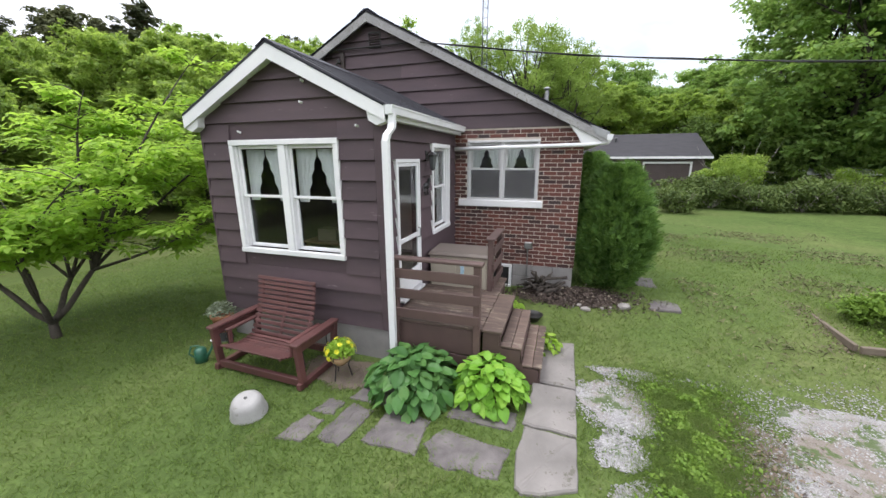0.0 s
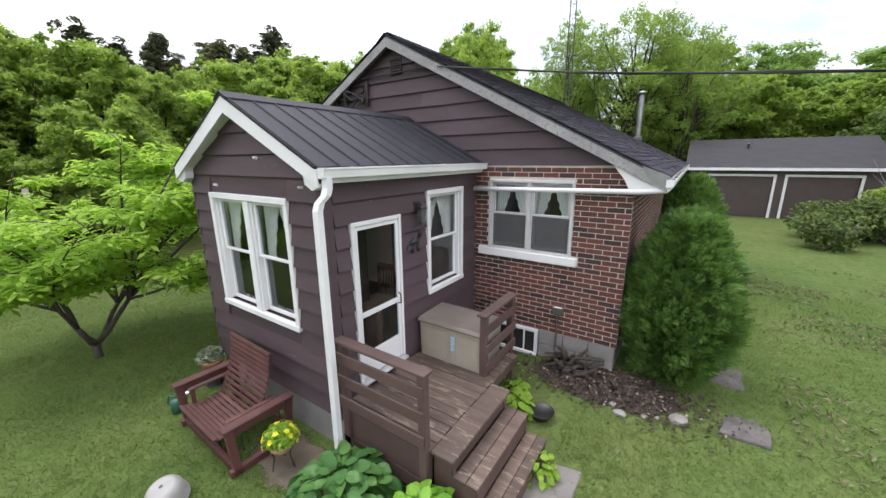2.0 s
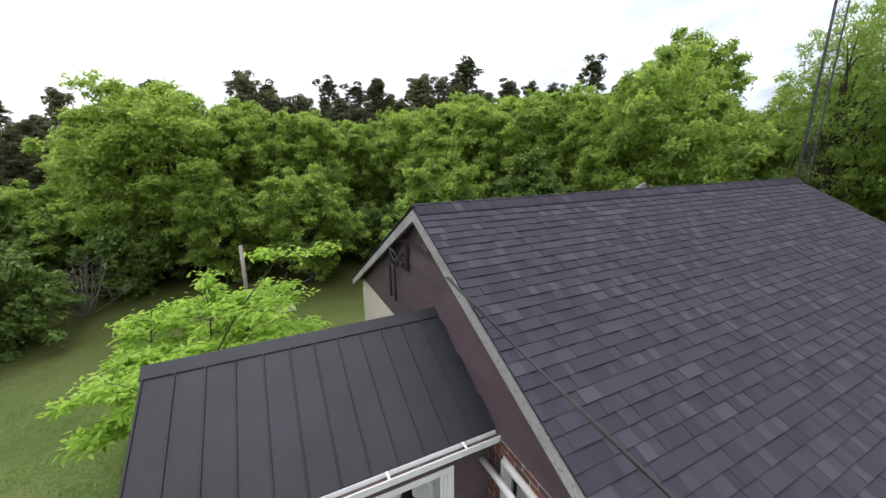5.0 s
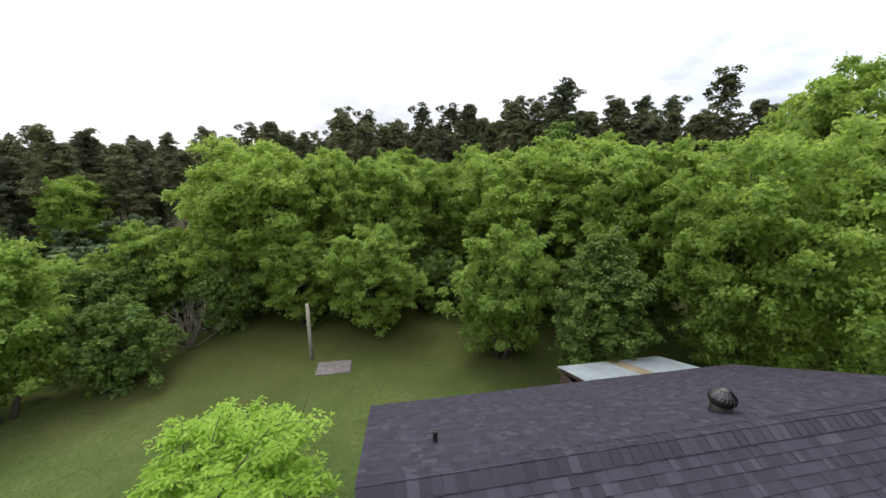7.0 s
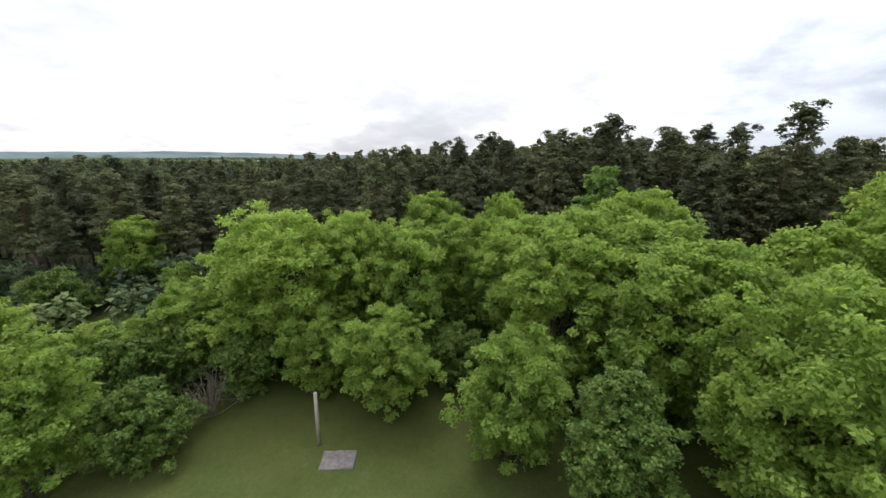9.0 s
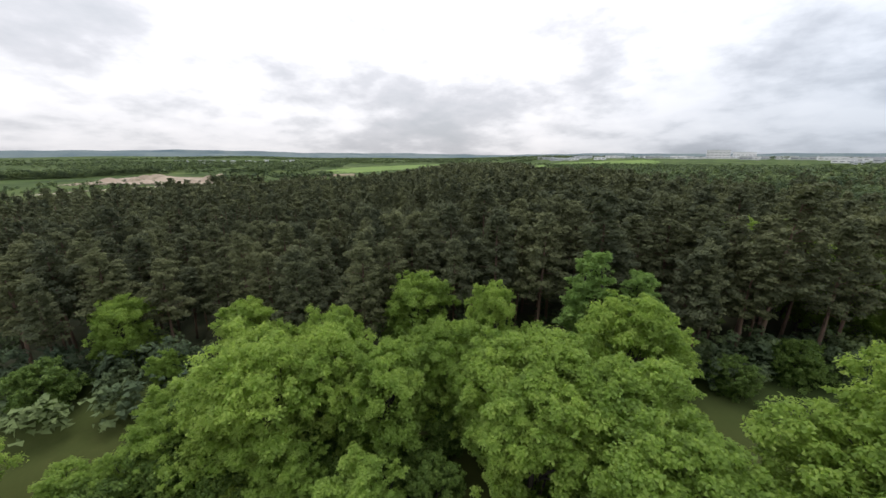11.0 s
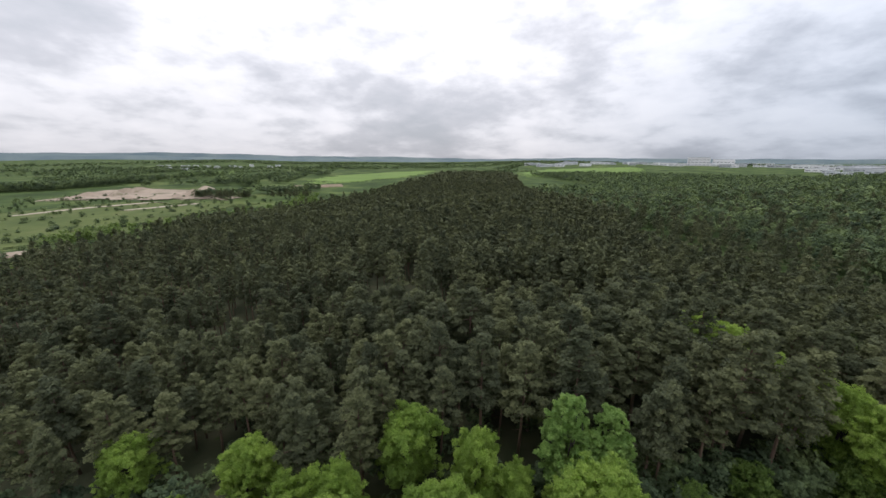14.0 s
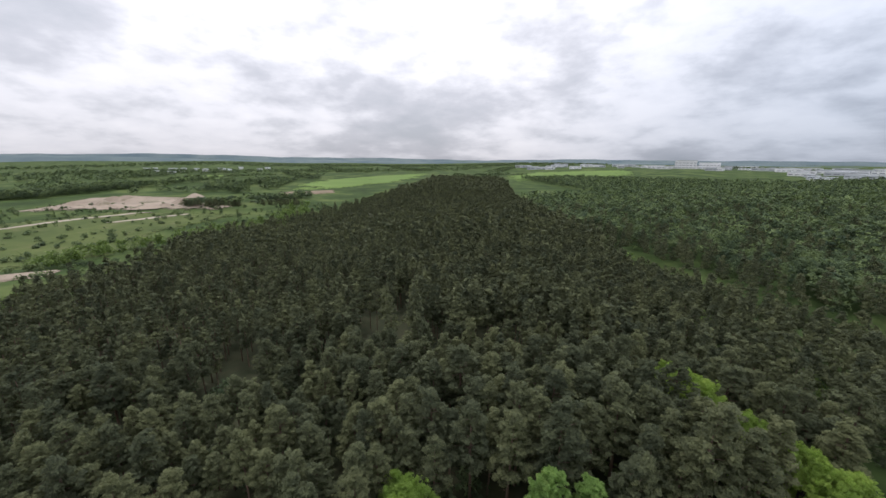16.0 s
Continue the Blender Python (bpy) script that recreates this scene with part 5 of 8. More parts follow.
# loose stones on the drive
rng = np.random.default_rng(9)
vs, per = [], 0
octa = np.array([(1, 0, 0), (0, 1, 0), (-1, 0, 0), (0, -1, 0), (0, 0, 0.8)])
tris = [(0, 1, 4), (1, 2, 4), (2, 3, 4), (3, 0, 4)]
acc = []
for cx, cy, rx, ry, sd_ in GRAVEL:
    m = int(5200 * rx * ry) + 1500
    a, r = rng.uniform(0, 6.28, m), np.sqrt(rng.uniform(0, 1.0, m)) + np.abs(rng.normal(size=m)) * 0.17
    x, y = cx + rx * r * np.cos(a), cy + ry * r * np.sin(a)
    s = rng.uniform(0.004, 0.015, m)
    some = np.sin(x * 7 + 2 * np.sin(y * 5)) * np.sin(y * 6 + x * 2) > -0.35
    x, y, s, m = x[some], y[some], s[some], int(some.sum())
    z_ = lay(x, y) + 0.012
    tw = rng.uniform(0, 6.28, m)
    for t in tris:
        p = octa[list(t)]
        px_ = p[None, :, 0] * np.cos(tw)[:, None] - p[None, :, 1] * np.sin(tw)[:, None]
        py_ = p[None, :, 0] * np.sin(tw)[:, None] + p[None, :, 1] * np.cos(tw)[:, None]
        acc.append(np.stack([x[:, None] + px_ * s[:, None], y[:, None] + py_ * s[:, None], z_[:, None] + p[None, :, 2] * s[:, None]], -1).reshape(-1, 3))
pebble = worn("pebbles", (0.19, 0.186, 0.185), (0.36, 0.355, 0.355), 20, (1, 1, 1), 0.85, 60, 0.2, 0.4)
tagged(new("loose_gravel", quads_mesh("loose_gravel", np.concatenate(acc), pebble, 3)), "loose gravel stones", "gravel", "", "stuff")

weed_leaf = leafy("weed_leaves", (0.10, 0.180, 0.030), (0.155, 0.26, 0.040), (0.22, 0.33, 0.062), 0.35, patch=2.0)
clip_dry = worn("dry_clippings", (0.095, 0.105, 0.045), (0.19, 0.18, 0.095), 6.0, (1, 1, 1), 0.95, 40, 0.2, 0.3)
# ---------- grass ----------
def blades(rng, x, y, h, w):
    n = len(x)
    a = rng.uniform(0, 6.28, n)
    z_ = lay(x, y)
    lean = rng.normal(size=(n, 2)) * 1.1 * h[:, None]
    l = np.stack([x - w * np.cos(a), y - w * np.sin(a), z_ - 0.005], -1)
    r = np.stack([x + w * np.cos(a), y + w * np.sin(a), z_ - 0.005], -1)
    t = np.stack([x + lean[:, 0], y + lean[:, 1], z_ + h], -1)
    return np.stack([l, r, t], 1).reshape(-1, 3)


def bare(x, y):
    """Where no grass grows: house, deck, paving, gravel."""
    out_ = (x > -3.05) & (x < 0.05) & (y > -3.35) | (x > -6.3) & (x < 2.6) & (y > -0.05) | (x > 0) & (x < 2.15) & (y > -3.35) & (y < -0.9)
    out_ |= (x > 1.97) & (x < 2.56) & (y > -4.85) & (y < -1.95)
    for a, b, c, d in [(a + 0.05, b - 0.05, c + 0.05, d - 0.05) for a, b, c, d in ((1.12, 1.92, -4.16, -3.8), (1.08, 1.88, -4.8, -4.4), (0.38, 1.0, -4.8, -4.25), (-0.06, 0.27, -4.9, -4.3), (-0.48, -0.2, -5.0, -4.62), (-0.4, -0.12, -4.55, -4.3), (-0.1, 0.4, -4.2, -3.82))]:
        out_ |= (x > a) & (x < b) & (y > c) & (y < d)
    return out_


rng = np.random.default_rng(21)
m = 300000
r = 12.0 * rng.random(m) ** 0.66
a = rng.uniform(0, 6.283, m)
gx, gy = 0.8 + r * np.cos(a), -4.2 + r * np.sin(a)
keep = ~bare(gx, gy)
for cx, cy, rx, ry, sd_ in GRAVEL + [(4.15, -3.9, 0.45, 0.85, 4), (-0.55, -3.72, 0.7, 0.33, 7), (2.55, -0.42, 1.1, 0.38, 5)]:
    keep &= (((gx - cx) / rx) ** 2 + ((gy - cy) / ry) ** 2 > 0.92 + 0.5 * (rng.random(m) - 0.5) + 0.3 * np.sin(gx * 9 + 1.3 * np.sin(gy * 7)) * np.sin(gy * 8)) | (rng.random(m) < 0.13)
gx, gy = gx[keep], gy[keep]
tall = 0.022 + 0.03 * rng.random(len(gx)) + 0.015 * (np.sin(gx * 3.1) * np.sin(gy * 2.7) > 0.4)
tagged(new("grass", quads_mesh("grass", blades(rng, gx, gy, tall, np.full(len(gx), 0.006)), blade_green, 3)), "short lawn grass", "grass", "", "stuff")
# weeds in the drive and at the stones
run = rng.uniform(0, 1, 15000)
wx = np.concatenate([3.62 + 0.22 * np.sin(run * 4.2 + 0.4) + rng.normal(size=15000) * 0.17, rng.uniform(3.1, 4.5, 1500), rng.uniform(6.75, 9.2, 2500)])
wy = np.concatenate([-2.75 - 2.3 * run, rng.normal(-2.78, 0.12, 1500), rng.uniform(-1.0, 0.5, 2500)])
at = np.stack([wx, wy, lay(wx, wy) + rng.uniform(0.008, 0.085, len(wx)) * (0.5 + 0.5 * np.sin(wx * 11) * np.sin(wy * 9 + 1))], -1)
some = (rng.random(len(wx)) < 0.75) & (np.sin(wx * 8 + 2 * np.sin(wy * 5)) * np.sin(wy * 7 + wx * 3) > -0.45)
tagged(new("weeds", quads_mesh("weeds", leaves_early(rng, at[some], 0.046, 0.026), weed_leaf)), "low broad-leaved weeds", "weeds", "", "stuff")
gx2, gy2 = wx + rng.normal(size=len(wx)) * 0.15, wy + rng.normal(size=len(wx)) * 0.2
gx2, gy2 = np.concatenate([gx2, gx2 + 0.07, gx2 - 0.06]), np.concatenate([gy2, gy2 - 0.05, gy2 + 0.07])
tagged(new("weed_grass", quads_mesh("weed_grass", blades(rng, gx2, gy2, 0.02 + 0.05 * rng.random(len(gx2)), np.full(len(gx2), 0.005)), blade_green, 3)), "grass growing through the gravel", "grass", "", "stuff")

straw = worn("brown_straw", (0.11, 0.085, 0.06), (0.21, 0.165, 0.12), 9.0, (1, 1, 1), 0.9, 40, 0.2, 0.3)
# dead leaves and straw lying on the earth and beside the garden bed
ex = np.concatenate([rng.normal(4.2, 0.25, 900), rng.normal(6.32, 0.13, 420)])
ey = np.concatenate([rng.normal(-3.95, 0.42, 900), rng.uniform(-1.3, 0.3, 420)])
at = np.stack([ex, ey, lay(ex, ey) + rng.uniform(0.014, 0.04, len(ex))], -1)
tagged(new("straw_litter", quads_mesh("straw_litter", leaves_early(rng, at, 0.040, 0.018), straw)), "dry brown leaves and straw on bare earth", "litter", "", "stuff")

# clippings left by the mower, in rows
n_ = 15000
cx_ = 4.6 + 6.0 * rng.random(n_)
cy_ = rng.uniform(-1.6, 8.5, n_)
cy_ = np.round((cy_ + 0.12 * cx_) / 0.55) * 0.55 - 0.12 * cx_ + rng.normal(size=n_) * 0.13 + 0.14 * np.sin(cx_ * 2.1)
keep = np.sin(cx_ * 1.7 + cy_ * 0.9) + np.sin(cx_ * 0.6 - cy_ * 2.3) + rng.normal(size=n_) * 0.5 > 0.4
at = np.stack([cx_, cy_, lay(cx_, cy_) + rng.uniform(0.03, 0.05, n_)], -1)[keep]
tagged(new("grass_clippings", quads_mesh("grass_clippings", leaves_early(rng, at, 0.085, 0.020), clip_dry)), "dried mown grass clippings in rows", "clippings", "", "stuff")

# ---------- plants by the porch ----------
def leaf_mesh(name, length, width, cup, droop, mat):
    """A heart-shaped leaf lying along x, its stalk end at the origin."""
    outline = [0.0, 0.62, 0.95, 1.0, 0.82, 0.5, 0.0]
    rows = []
    for i, o in enumerate(outline):
        s = i / (len(outline) - 1)
        row = []
        for j in (-1, -0.5, 0, 0.5, 1):
            y = j * o * width / 2
            row.append((s * length - 0.12 * length * abs(j) * (s < 0.3), y, cup * width * (j * j) * o - droop * length * s * s + 0.012 * math.sin(s * 9 + j * 2) * (abs(j) == 0.5)))
        rows.append(row)
    return Geo().grid(rows).mesh(name, mat, True)


def hosta(x, y, radius, height, n, length, mat, label, seed):
    rng = np.random.default_rng(seed)
    ob = thing("hosta", x, y, float(lay(x, y)), 0, label, "plant")
    ms = [leaf_mesh("leaf", length * f, length * f * w, c, d_, mat) for f, w, c, d_ in ((1.0, 0.78, 0.14, 0.22), (0.85, 0.82, 0.10, 0.14), (1.1, 0.72, 0.16, 0.30), (0.7, 0.85, 0.08, 0.10))]
    for i in range(n):
        q = (i + 0.5) / n
        rad = radius * math.sqrt(q) * 0.92
        a = i * 2.39996 + rng.normal() * 0.15
        z_ = height * (1 - 0.78 * q ** 1.5) * rng.uniform(0.74, 1.10)
        rad *= rng.uniform(0.88, 1.10)
        tilt = 2 + 34 * q + rng.normal() * 17
        m = pose(rad * math.cos(a) * 0.86, rad * math.sin(a) * 0.86, z_) @ pose(0, 0, 0, 0, 0, math.degrees(a) + rng.normal() * 22) @ pose(0, 0, 0, rng.normal() * 14, tilt, 0)
        piece("leaf", ms[i % 4], ob, m)
    g = Geo()
    for i in range(14):
        a = i * 2.4
        g.tube([(0.03 * math.cos(a), 0.03 * math.sin(a), 0), (radius * 0.4 * math.cos(a), radius * 0.4 * math.sin(a), height * 0.7)], 0.006, 5)
    part("stalk", g, mat, ob)
    return ob


hosta(0.56, -3.80, 0.66, 0.50, 210, 0.19, hosta_leaf, "large blue-green hosta by the deck", 61)
hosta(1.52, -3.62, 0.50, 0.46, 190, 0.165, lime_leaf, "bright lime-green hosta by the steps", 62)
hosta(2.14, -2.28, 0.26, 0.24, 60, 0.10, maple_leaf, "small light-green plant at the walkway", 63)
hosta(1.56, -1.50, 0.26, 0.30, 60, 0.11, maple_leaf, "light-green leafy plant below the deck rail", 64)
hosta(1.36, -1.15, 0.24, 0.26, 50, 0.11, maple_leaf, "light-green leafy plant below the deck rail", 65)
bowl = thing("planter_bowl", 1.86, -1.42, float(lay(1.86, -1.42)), 0, "black plastic planter bowl in the grass", "planter")
part("bowl", Geo().lathe([(0.0, 0.0), (0.10, 0.0), (0.17, 0.12), (0.18, 0.12), (0.16, 0.10), (0.0, 0.09)], 18), black_metal, bowl, "", True)


def flower_bowl():
    ob = thing("flower_basket", -0.48, -3.82, float(lay(-0.48, -3.82)), 0, "yellow flowers in a coir basket on an iron stand", "planter")
    part("liner", Geo().lathe([(0.0, 0.19), (0.07, 0.20), (0.135, 0.27), (0.15, 0.36), (0.14, 0.36), (0.0, 0.33)], 22), fibre, ob, "brown coir liner", True)
    part("ring", Geo().tube([(0.155 * math.cos(6.2832 * i / 24), 0.155 * math.sin(6.2832 * i / 24), 0.355) for i in range(25)], 0.006, 5), black_metal, ob)
    for i in range(3):
        a = 2.1 * i + 0.4
        part("leg", Geo().tube([(0.15 * math.cos(a), 0.15 * math.sin(a), 0.35), (0.10 * math.cos(a), 0.10 * math.sin(a), 0.18), (0.14 * math.cos(a), 0.14 * math.sin(a), 0.0)], 0.008, 6), black_metal, ob)
    rng = np.random.default_rng(71)
    n = 900
    d = unit_early(rng.normal(size=(n, 3)))
    d[:, 2] = np.abs(d[:, 2])
    at = d * np.array([0.20, 0.20, 0.19]) * rng.uniform(0.5, 1.0, (n, 1)) + np.array([0, 0, 0.36])
    ob2 = new("foliage", quads_mesh("foliage", leaves_early(rng, at, 0.055, 0.035), maple_leaf))
    ob2.parent = ob
    rng = np.random.default_rng(72)
    for i in range(26):
        d = unit_early(rng.normal(size=(1, 3)))[0]
        d[2] = abs(d[2])
        c = d * np.array([0.21, 0.21, 0.2]) + np.array([0, 0, 0.37])
        g = Geo()
        for p in range(5):
            a = 6.2832 * p / 5
            m = Matrix.Translation(c) @ Vector(d).to_track_quat("Z", "Y").to_matrix().to_4x4() @ pose(0, 0, 0, 0, 0, math.degrees(a))
            g.add([m @ Vector(q) for q in ((0.002, 0, 0), (0.022, -0.014, 0.006), (0.036, 0, 0.004), (0.022, 0.014, 0.006))], [(0, 1, 2, 3)])
        part("blossom", g, flower, ob)


flower_bowl()
tp = thing("terracotta_pot", -2.95, -3.48, float(lay(-2.95, -3.48)), 0, "terracotta pot with grey-green plants by the porch corner", "pot")
part("vessel", Geo().lathe([(0.0, 0.16), (0.11, 0.16), (0.15, 0.40), (0.165, 0.40), (0.165, 0.45), (0.14, 0.45), (0.13, 0.38), (0.0, 0.38)], 20), terracotta, tp, "", True)
part("stand", Geo().lathe([(0.13, 0.0), (0.12, 0.02), (0.10, 0.16), (0.0, 0.16)], 16), black_metal, tp)
rng = np.random.default_rng(73)
d = unit_early(rng.normal(size=(500, 3)))
d[:, 2] = np.abs(d[:, 2])
silver = leafy("silver_leaves", (0.10, 0.13, 0.08), (0.18, 0.22, 0.14), (0.34, 0.38, 0.30), 0.2, patch=4.0)
o = new("foliage", quads_mesh("foliage", leaves_early(rng, d * np.array([0.24, 0.24, 0.2]) * rng.uniform(0.4, 1, (500, 1)) + np.array([0, 0, 0.46]), 0.055, 0.03), silver))
o.parent = tp

can = thing("watering_can", -2.68, -4.12, float(lay(-2.68, -4.12)), 30, "green plastic watering can with pale rose", "watering can")
part("tank", Geo().lathe([(0.0, 0.0), (0.085, 0.0), (0.08, 0.19), (0.05, 0.22), (0.0, 0.22)], 18), green_plastic, can, "", True)
part("spout", Geo().tube([(0.07, 0, 0.05), (0.15, 0, 0.18), (0.19, 0, 0.29)], [0.022, 0.016, 0.014], 8), green_plastic, can)
part("rose", Geo().lathe([(0.014, 0), (0.035, 0.035), (0.0, 0.04)], 12, (0.19, 0, 0.29)), white_paint, can)
part("handle", Geo().tube([(-0.07, 0, 0.05), (-0.15, 0, 0.13), (-0.11, 0, 0.25), (0.0, 0, 0.25)], 0.011, 8), green_plastic, can)

dome = thing("garden_dome", -1.09, -4.80, float(lay(-1.09, -4.8)) + 0.01, 0, "upturned white ribbed hanging-basket bowl lying on the lawn", "bowl")
dome.matrix_basis = pose(-1.09, -4.80, float(lay(-1.09, -4.8)) + 0.02, 12, 8, 0) @ Matrix.Diagonal((0.9, 0.9, 0.9, 1))
prof = [(0.02, 0.265), (0.07, 0.262), (0.11, 0.25)]
for i in range(1, 8):
    e = i / 8 * 1.45
    prof.append((0.205 * math.sin(0.55 + e * 0.72) + 0.009 * (i % 2), 0.25 - 0.235 * (1 - math.cos(e)) / (1 - math.cos(1.45))))
prof += [(0.222, 0.02), (0.228, 0.0), (0.215, -0.012), (0.20, 0.0)]
part("shell", Geo().lathe(prof, 28), dome_clay, dome, "", True)
part("hole", Geo().lathe([(0.0, 0.268), (0.022, 0.268), (0.022, 0.255)], 12), black_metal, dome)

# heap of gnarled roots by the wall
rng = np.random.default_rng(81)
heap = thing("root_heap", 1.92, -0.30, float(lay(1.92, -0.3)), 0, "heap of dark gnarled roots against the foundation", "roots")
for i in range(30):
    c = np.array([rng.normal() * 0.17, rng.normal() * 0.08, rng.uniform(0.02, 0.40)])
    c[2] *= max(0.2, 1 - abs(c[0]) * 2)
    d = rng.normal(size=3) * np.array([0.15, 0.11, 0.08])
    part("root", Geo().tube([tuple(c - d), tuple(c + rng.normal(size=3) * 0.05), tuple(c + d * 0.6), tuple(c + d + rng.normal(size=3) * 0.06)], [0.028, 0.034, 0.022, 0.008], 6), dark_bark, heap, "", True)

# ---------- cedars, hedge ----------
def cedar_tree(x, y, h, r, n, seed, label):
    rng = np.random.default_rng(seed)
    ob = thing("cedar_tree", x, y, float(lay(x, y)), 0, label, "tree")
    part("trunk", Geo().tube([(0, 0, -0.1), (0.02, 0, h * 0.5), (0, 0, h * 0.9)], [0.07, 0.05, 0.015], 8), bark, ob)
    # flat fans of sprays, each with leaflets set along a rib that reaches out and up
    m, leaflets = n // 9, 9
    q = rng.random(m) ** 0.85
    a = rng.uniform(0, 6.283, m)
    bulge = 1 + 0.07 * np.sin(a * 5 + q * 9) + 0.06 * np.sin(a * 9 - q * 17)
    rad = r * np.sin(np.clip(0.42 + 2.55 * q, 0, 3.1)) ** 0.75 * (1 - 0.12 * q) * bulge * rng.uniform(0.66, 0.96, m)
    base = np.stack([rad * np.cos(a), rad * np.sin(a), 0.05 + h * 0.93 * q], -1)
    out_ = np.stack([np.cos(a), np.sin(a), 0 * a], -1)
    rib = unit_early(out_ * 0.8 + np.array([0, 0, 0.55]) + rng.normal(size=(m, 3)) * 0.32)
    across = unit_early(np.cross(rib, out_ + rng.normal(size=(m, 3)) * 0.9))
    long_ = rng.uniform(0.12, 0.22, (m, 1))
    vs = []
    for j in range(leaflets):
        t = j / (leaflets - 1)
        side_ = 0 if j == leaflets - 1 else (1 if j % 2 else -1)
        way_ = unit_early(rib + across * side_ * 0.85)
        wide = np.cross(way_, np.cross(rib, across))
        foot = base + rib * long_ * t * 0.8
        ln = long_ * (0.52 - 0.24 * t)
        vs.append(np.stack([foot, foot + way_ * ln * 0.5 + wide * 0.011, foot + way_ * ln, foot + way_ * ln * 0.5 - wide * 0.011], 1))
    vs = np.concatenate(vs)
    vs[..., 2] = np.maximum(vs[..., 2], 0.02)
    cr = new("crown", quads_mesh("crown", vs, cedar))
    cr.parent = ob
    # dark heart that closes the view through the sprays
    core = []
    for i in range(9):
        f = i / 8
        core.append((0.60 * r * math.sin(min(3.1, 0.42 + 2.55 * f)) ** 0.75 * (1 - 0.12 * f), 0.05 + h * 0.94 * f))
    part("inner_foliage", Geo().lathe(core, 14), cedar, ob)


cedar_tree(3.24, 0.38, 2.55, 0.80, 60000, 91, "dense rounded green cedar beside the brick wall")
cedar_tree(3.2, 6.9, 2.85, 0.95, 32000, 92, "tall dense green cedar along the side wall")
cedar_tree(3.3, 4.0, 2.2, 0.8, 26000, 93, "tall dense green cedar along the side wall")


def hedge_bush(x, y, h, w, dpt, n, mat, seed, label="tangled olive-green shrub of a long hedge", twig=True):
    rng = np.random.default_rng(seed)
    ob = thing("hedge_shrub", x, y, float(lay(x, y)), rng.uniform(-6, 6), label, "shrub", "hedge shrubs")
    lob = []
    for i in range(24):
        a, q = rng.uniform(0, 6.28), rng.random() ** 0.6
        lob.append(((w / 2 * 0.72 * math.cos(a) * rng.random() ** 0.5, dpt / 2 * 0.7 * math.sin(a) * rng.random() ** 0.5, h * (0.04 + 0.76 * q)), np.array([0.46, 0.46, 0.32]) * rng.uniform(0.7, 1.3)))
    c = np.array([l[0] for l in lob])
    rr = np.array([l[1] for l in lob])
    pick = rng.integers(0, len(lob), n)
    d = unit_early(rng.normal(size=(n, 3)))
    at = c[pick] + d * rr[pick] * rng.uniform(0.7, 1.15, (n, 1))
    at[:, 2] = np.maximum(at[:, 2], 0.02)
    cr = new("crown", quads_mesh("crown", leaves_early(rng, at, 0.12, 0.07, d), mat))
    cr.parent = ob
    g = Geo()
    for i in range(16):
        a = rng.uniform(0, 6.28)
        g.tube([(0.1 * math.cos(a), 0.1 * math.sin(a), 0), (0.3 * w * math.cos(a), 0.3 * dpt * math.sin(a), h * 0.5), (0.46 * w * math.cos(a), 0.46 * dpt * math.sin(a), h * rng.uniform(0.4, 0.95))], [0.02, 0.013, 0.005], 5)
    part("twig", g, dead_wood, ob)
    return ob


for i in range(9):
    x = 7.9 + i * 1.75
    hedge_bush(x, 14.6 + 0.35 * math.sin(i * 1.9), 1.55 + 0.32 * math.sin(i * 2.3), 3.1, 2.5, 6400, hedge_leaf, 100 + i)
hedge_bush(11.2, 17.2, 3.7, 4.2, 3.2, 8000, wood_leaf, 120, "taller light-green shrub behind the hedge")
hedge_bush(7.4, 12.6, 1.2, 1.8, 1.6, 3000, hedge_leaf, 121, "low olive-green shrub in the lawn")
hedge_bush(17.5, 18.5, 2.3, 3.8, 3.0, 4200, wood_leaf, 122, "taller light-green shrub behind the hedge")

# garden bed with timber edging
bed = thing("garden_bed", 6.55, -0.55, float(lay(6.6, -0.5)), 0, "overgrown garden bed edged with grey timbers", "garden bed")
for (x0, y0), (x1, y1) in (((-0.08, 0.73), (-0.17, -0.68)), ((-0.14, -0.72), (1.1, -0.62)), ((-0.05, 0.76), (0.9, 0.70))):
    L, ang = math.hypot(x1 - x0, y1 - y0), math.degrees(math.atan2(y1 - y0, x1 - x0))
    part("timber", Geo().box(0, L, -0.03, 0.03, -0.06, 0.045, 0.008, m=pose(x0, y0, 0, 0, 0, ang)), timber, bed)


def garden_plant(x, y, h, r, seed):
    """A leafy perennial: thin stems fanning from one foot, each with leaves along it."""
    rng = np.random.default_rng(seed)
    ob = thing("garden_plant", x, y, float(lay(x, y)), 0, "bushy green perennial growing in the garden bed", "plant", "plants of the garden bed")
    g, at = Geo(), []
    for i in range(34):
        a, q = rng.uniform(0, 6.28), rng.uniform(0.15, 1.0)
        tip = np.array([math.cos(a) * r * q, math.sin(a) * r * q, h * rng.uniform(0.7, 1.05) * (1 - 0.35 * q * q)])
        path = limb_path_early(tip)
        g.tube(path, [0.007, 0.006, 0.004, 0.002], 4)
        t = rng.uniform(0.2, 1.0, 42)[:, None]
        at.append(tip * t * np.array([1, 1, 1]) + np.array([0, 0, 0.06]) * np.sin(3.14 * t) + rng.normal(size=(42, 3)) * 0.05)
    part("stem", g, weed_leaf, ob)
    cr = new("foliage", quads_mesh("foliage", leaves_early(rng, np.concatenate(at), 0.085, 0.042), weed_leaf))
    cr.parent = ob


def limb_path_early(tip):
    return [tuple(tip * t + np.array([0, 0, 0.06 * math.sin(3.14 * t)])) for t in (0.0, 0.35, 0.7, 1.0)]


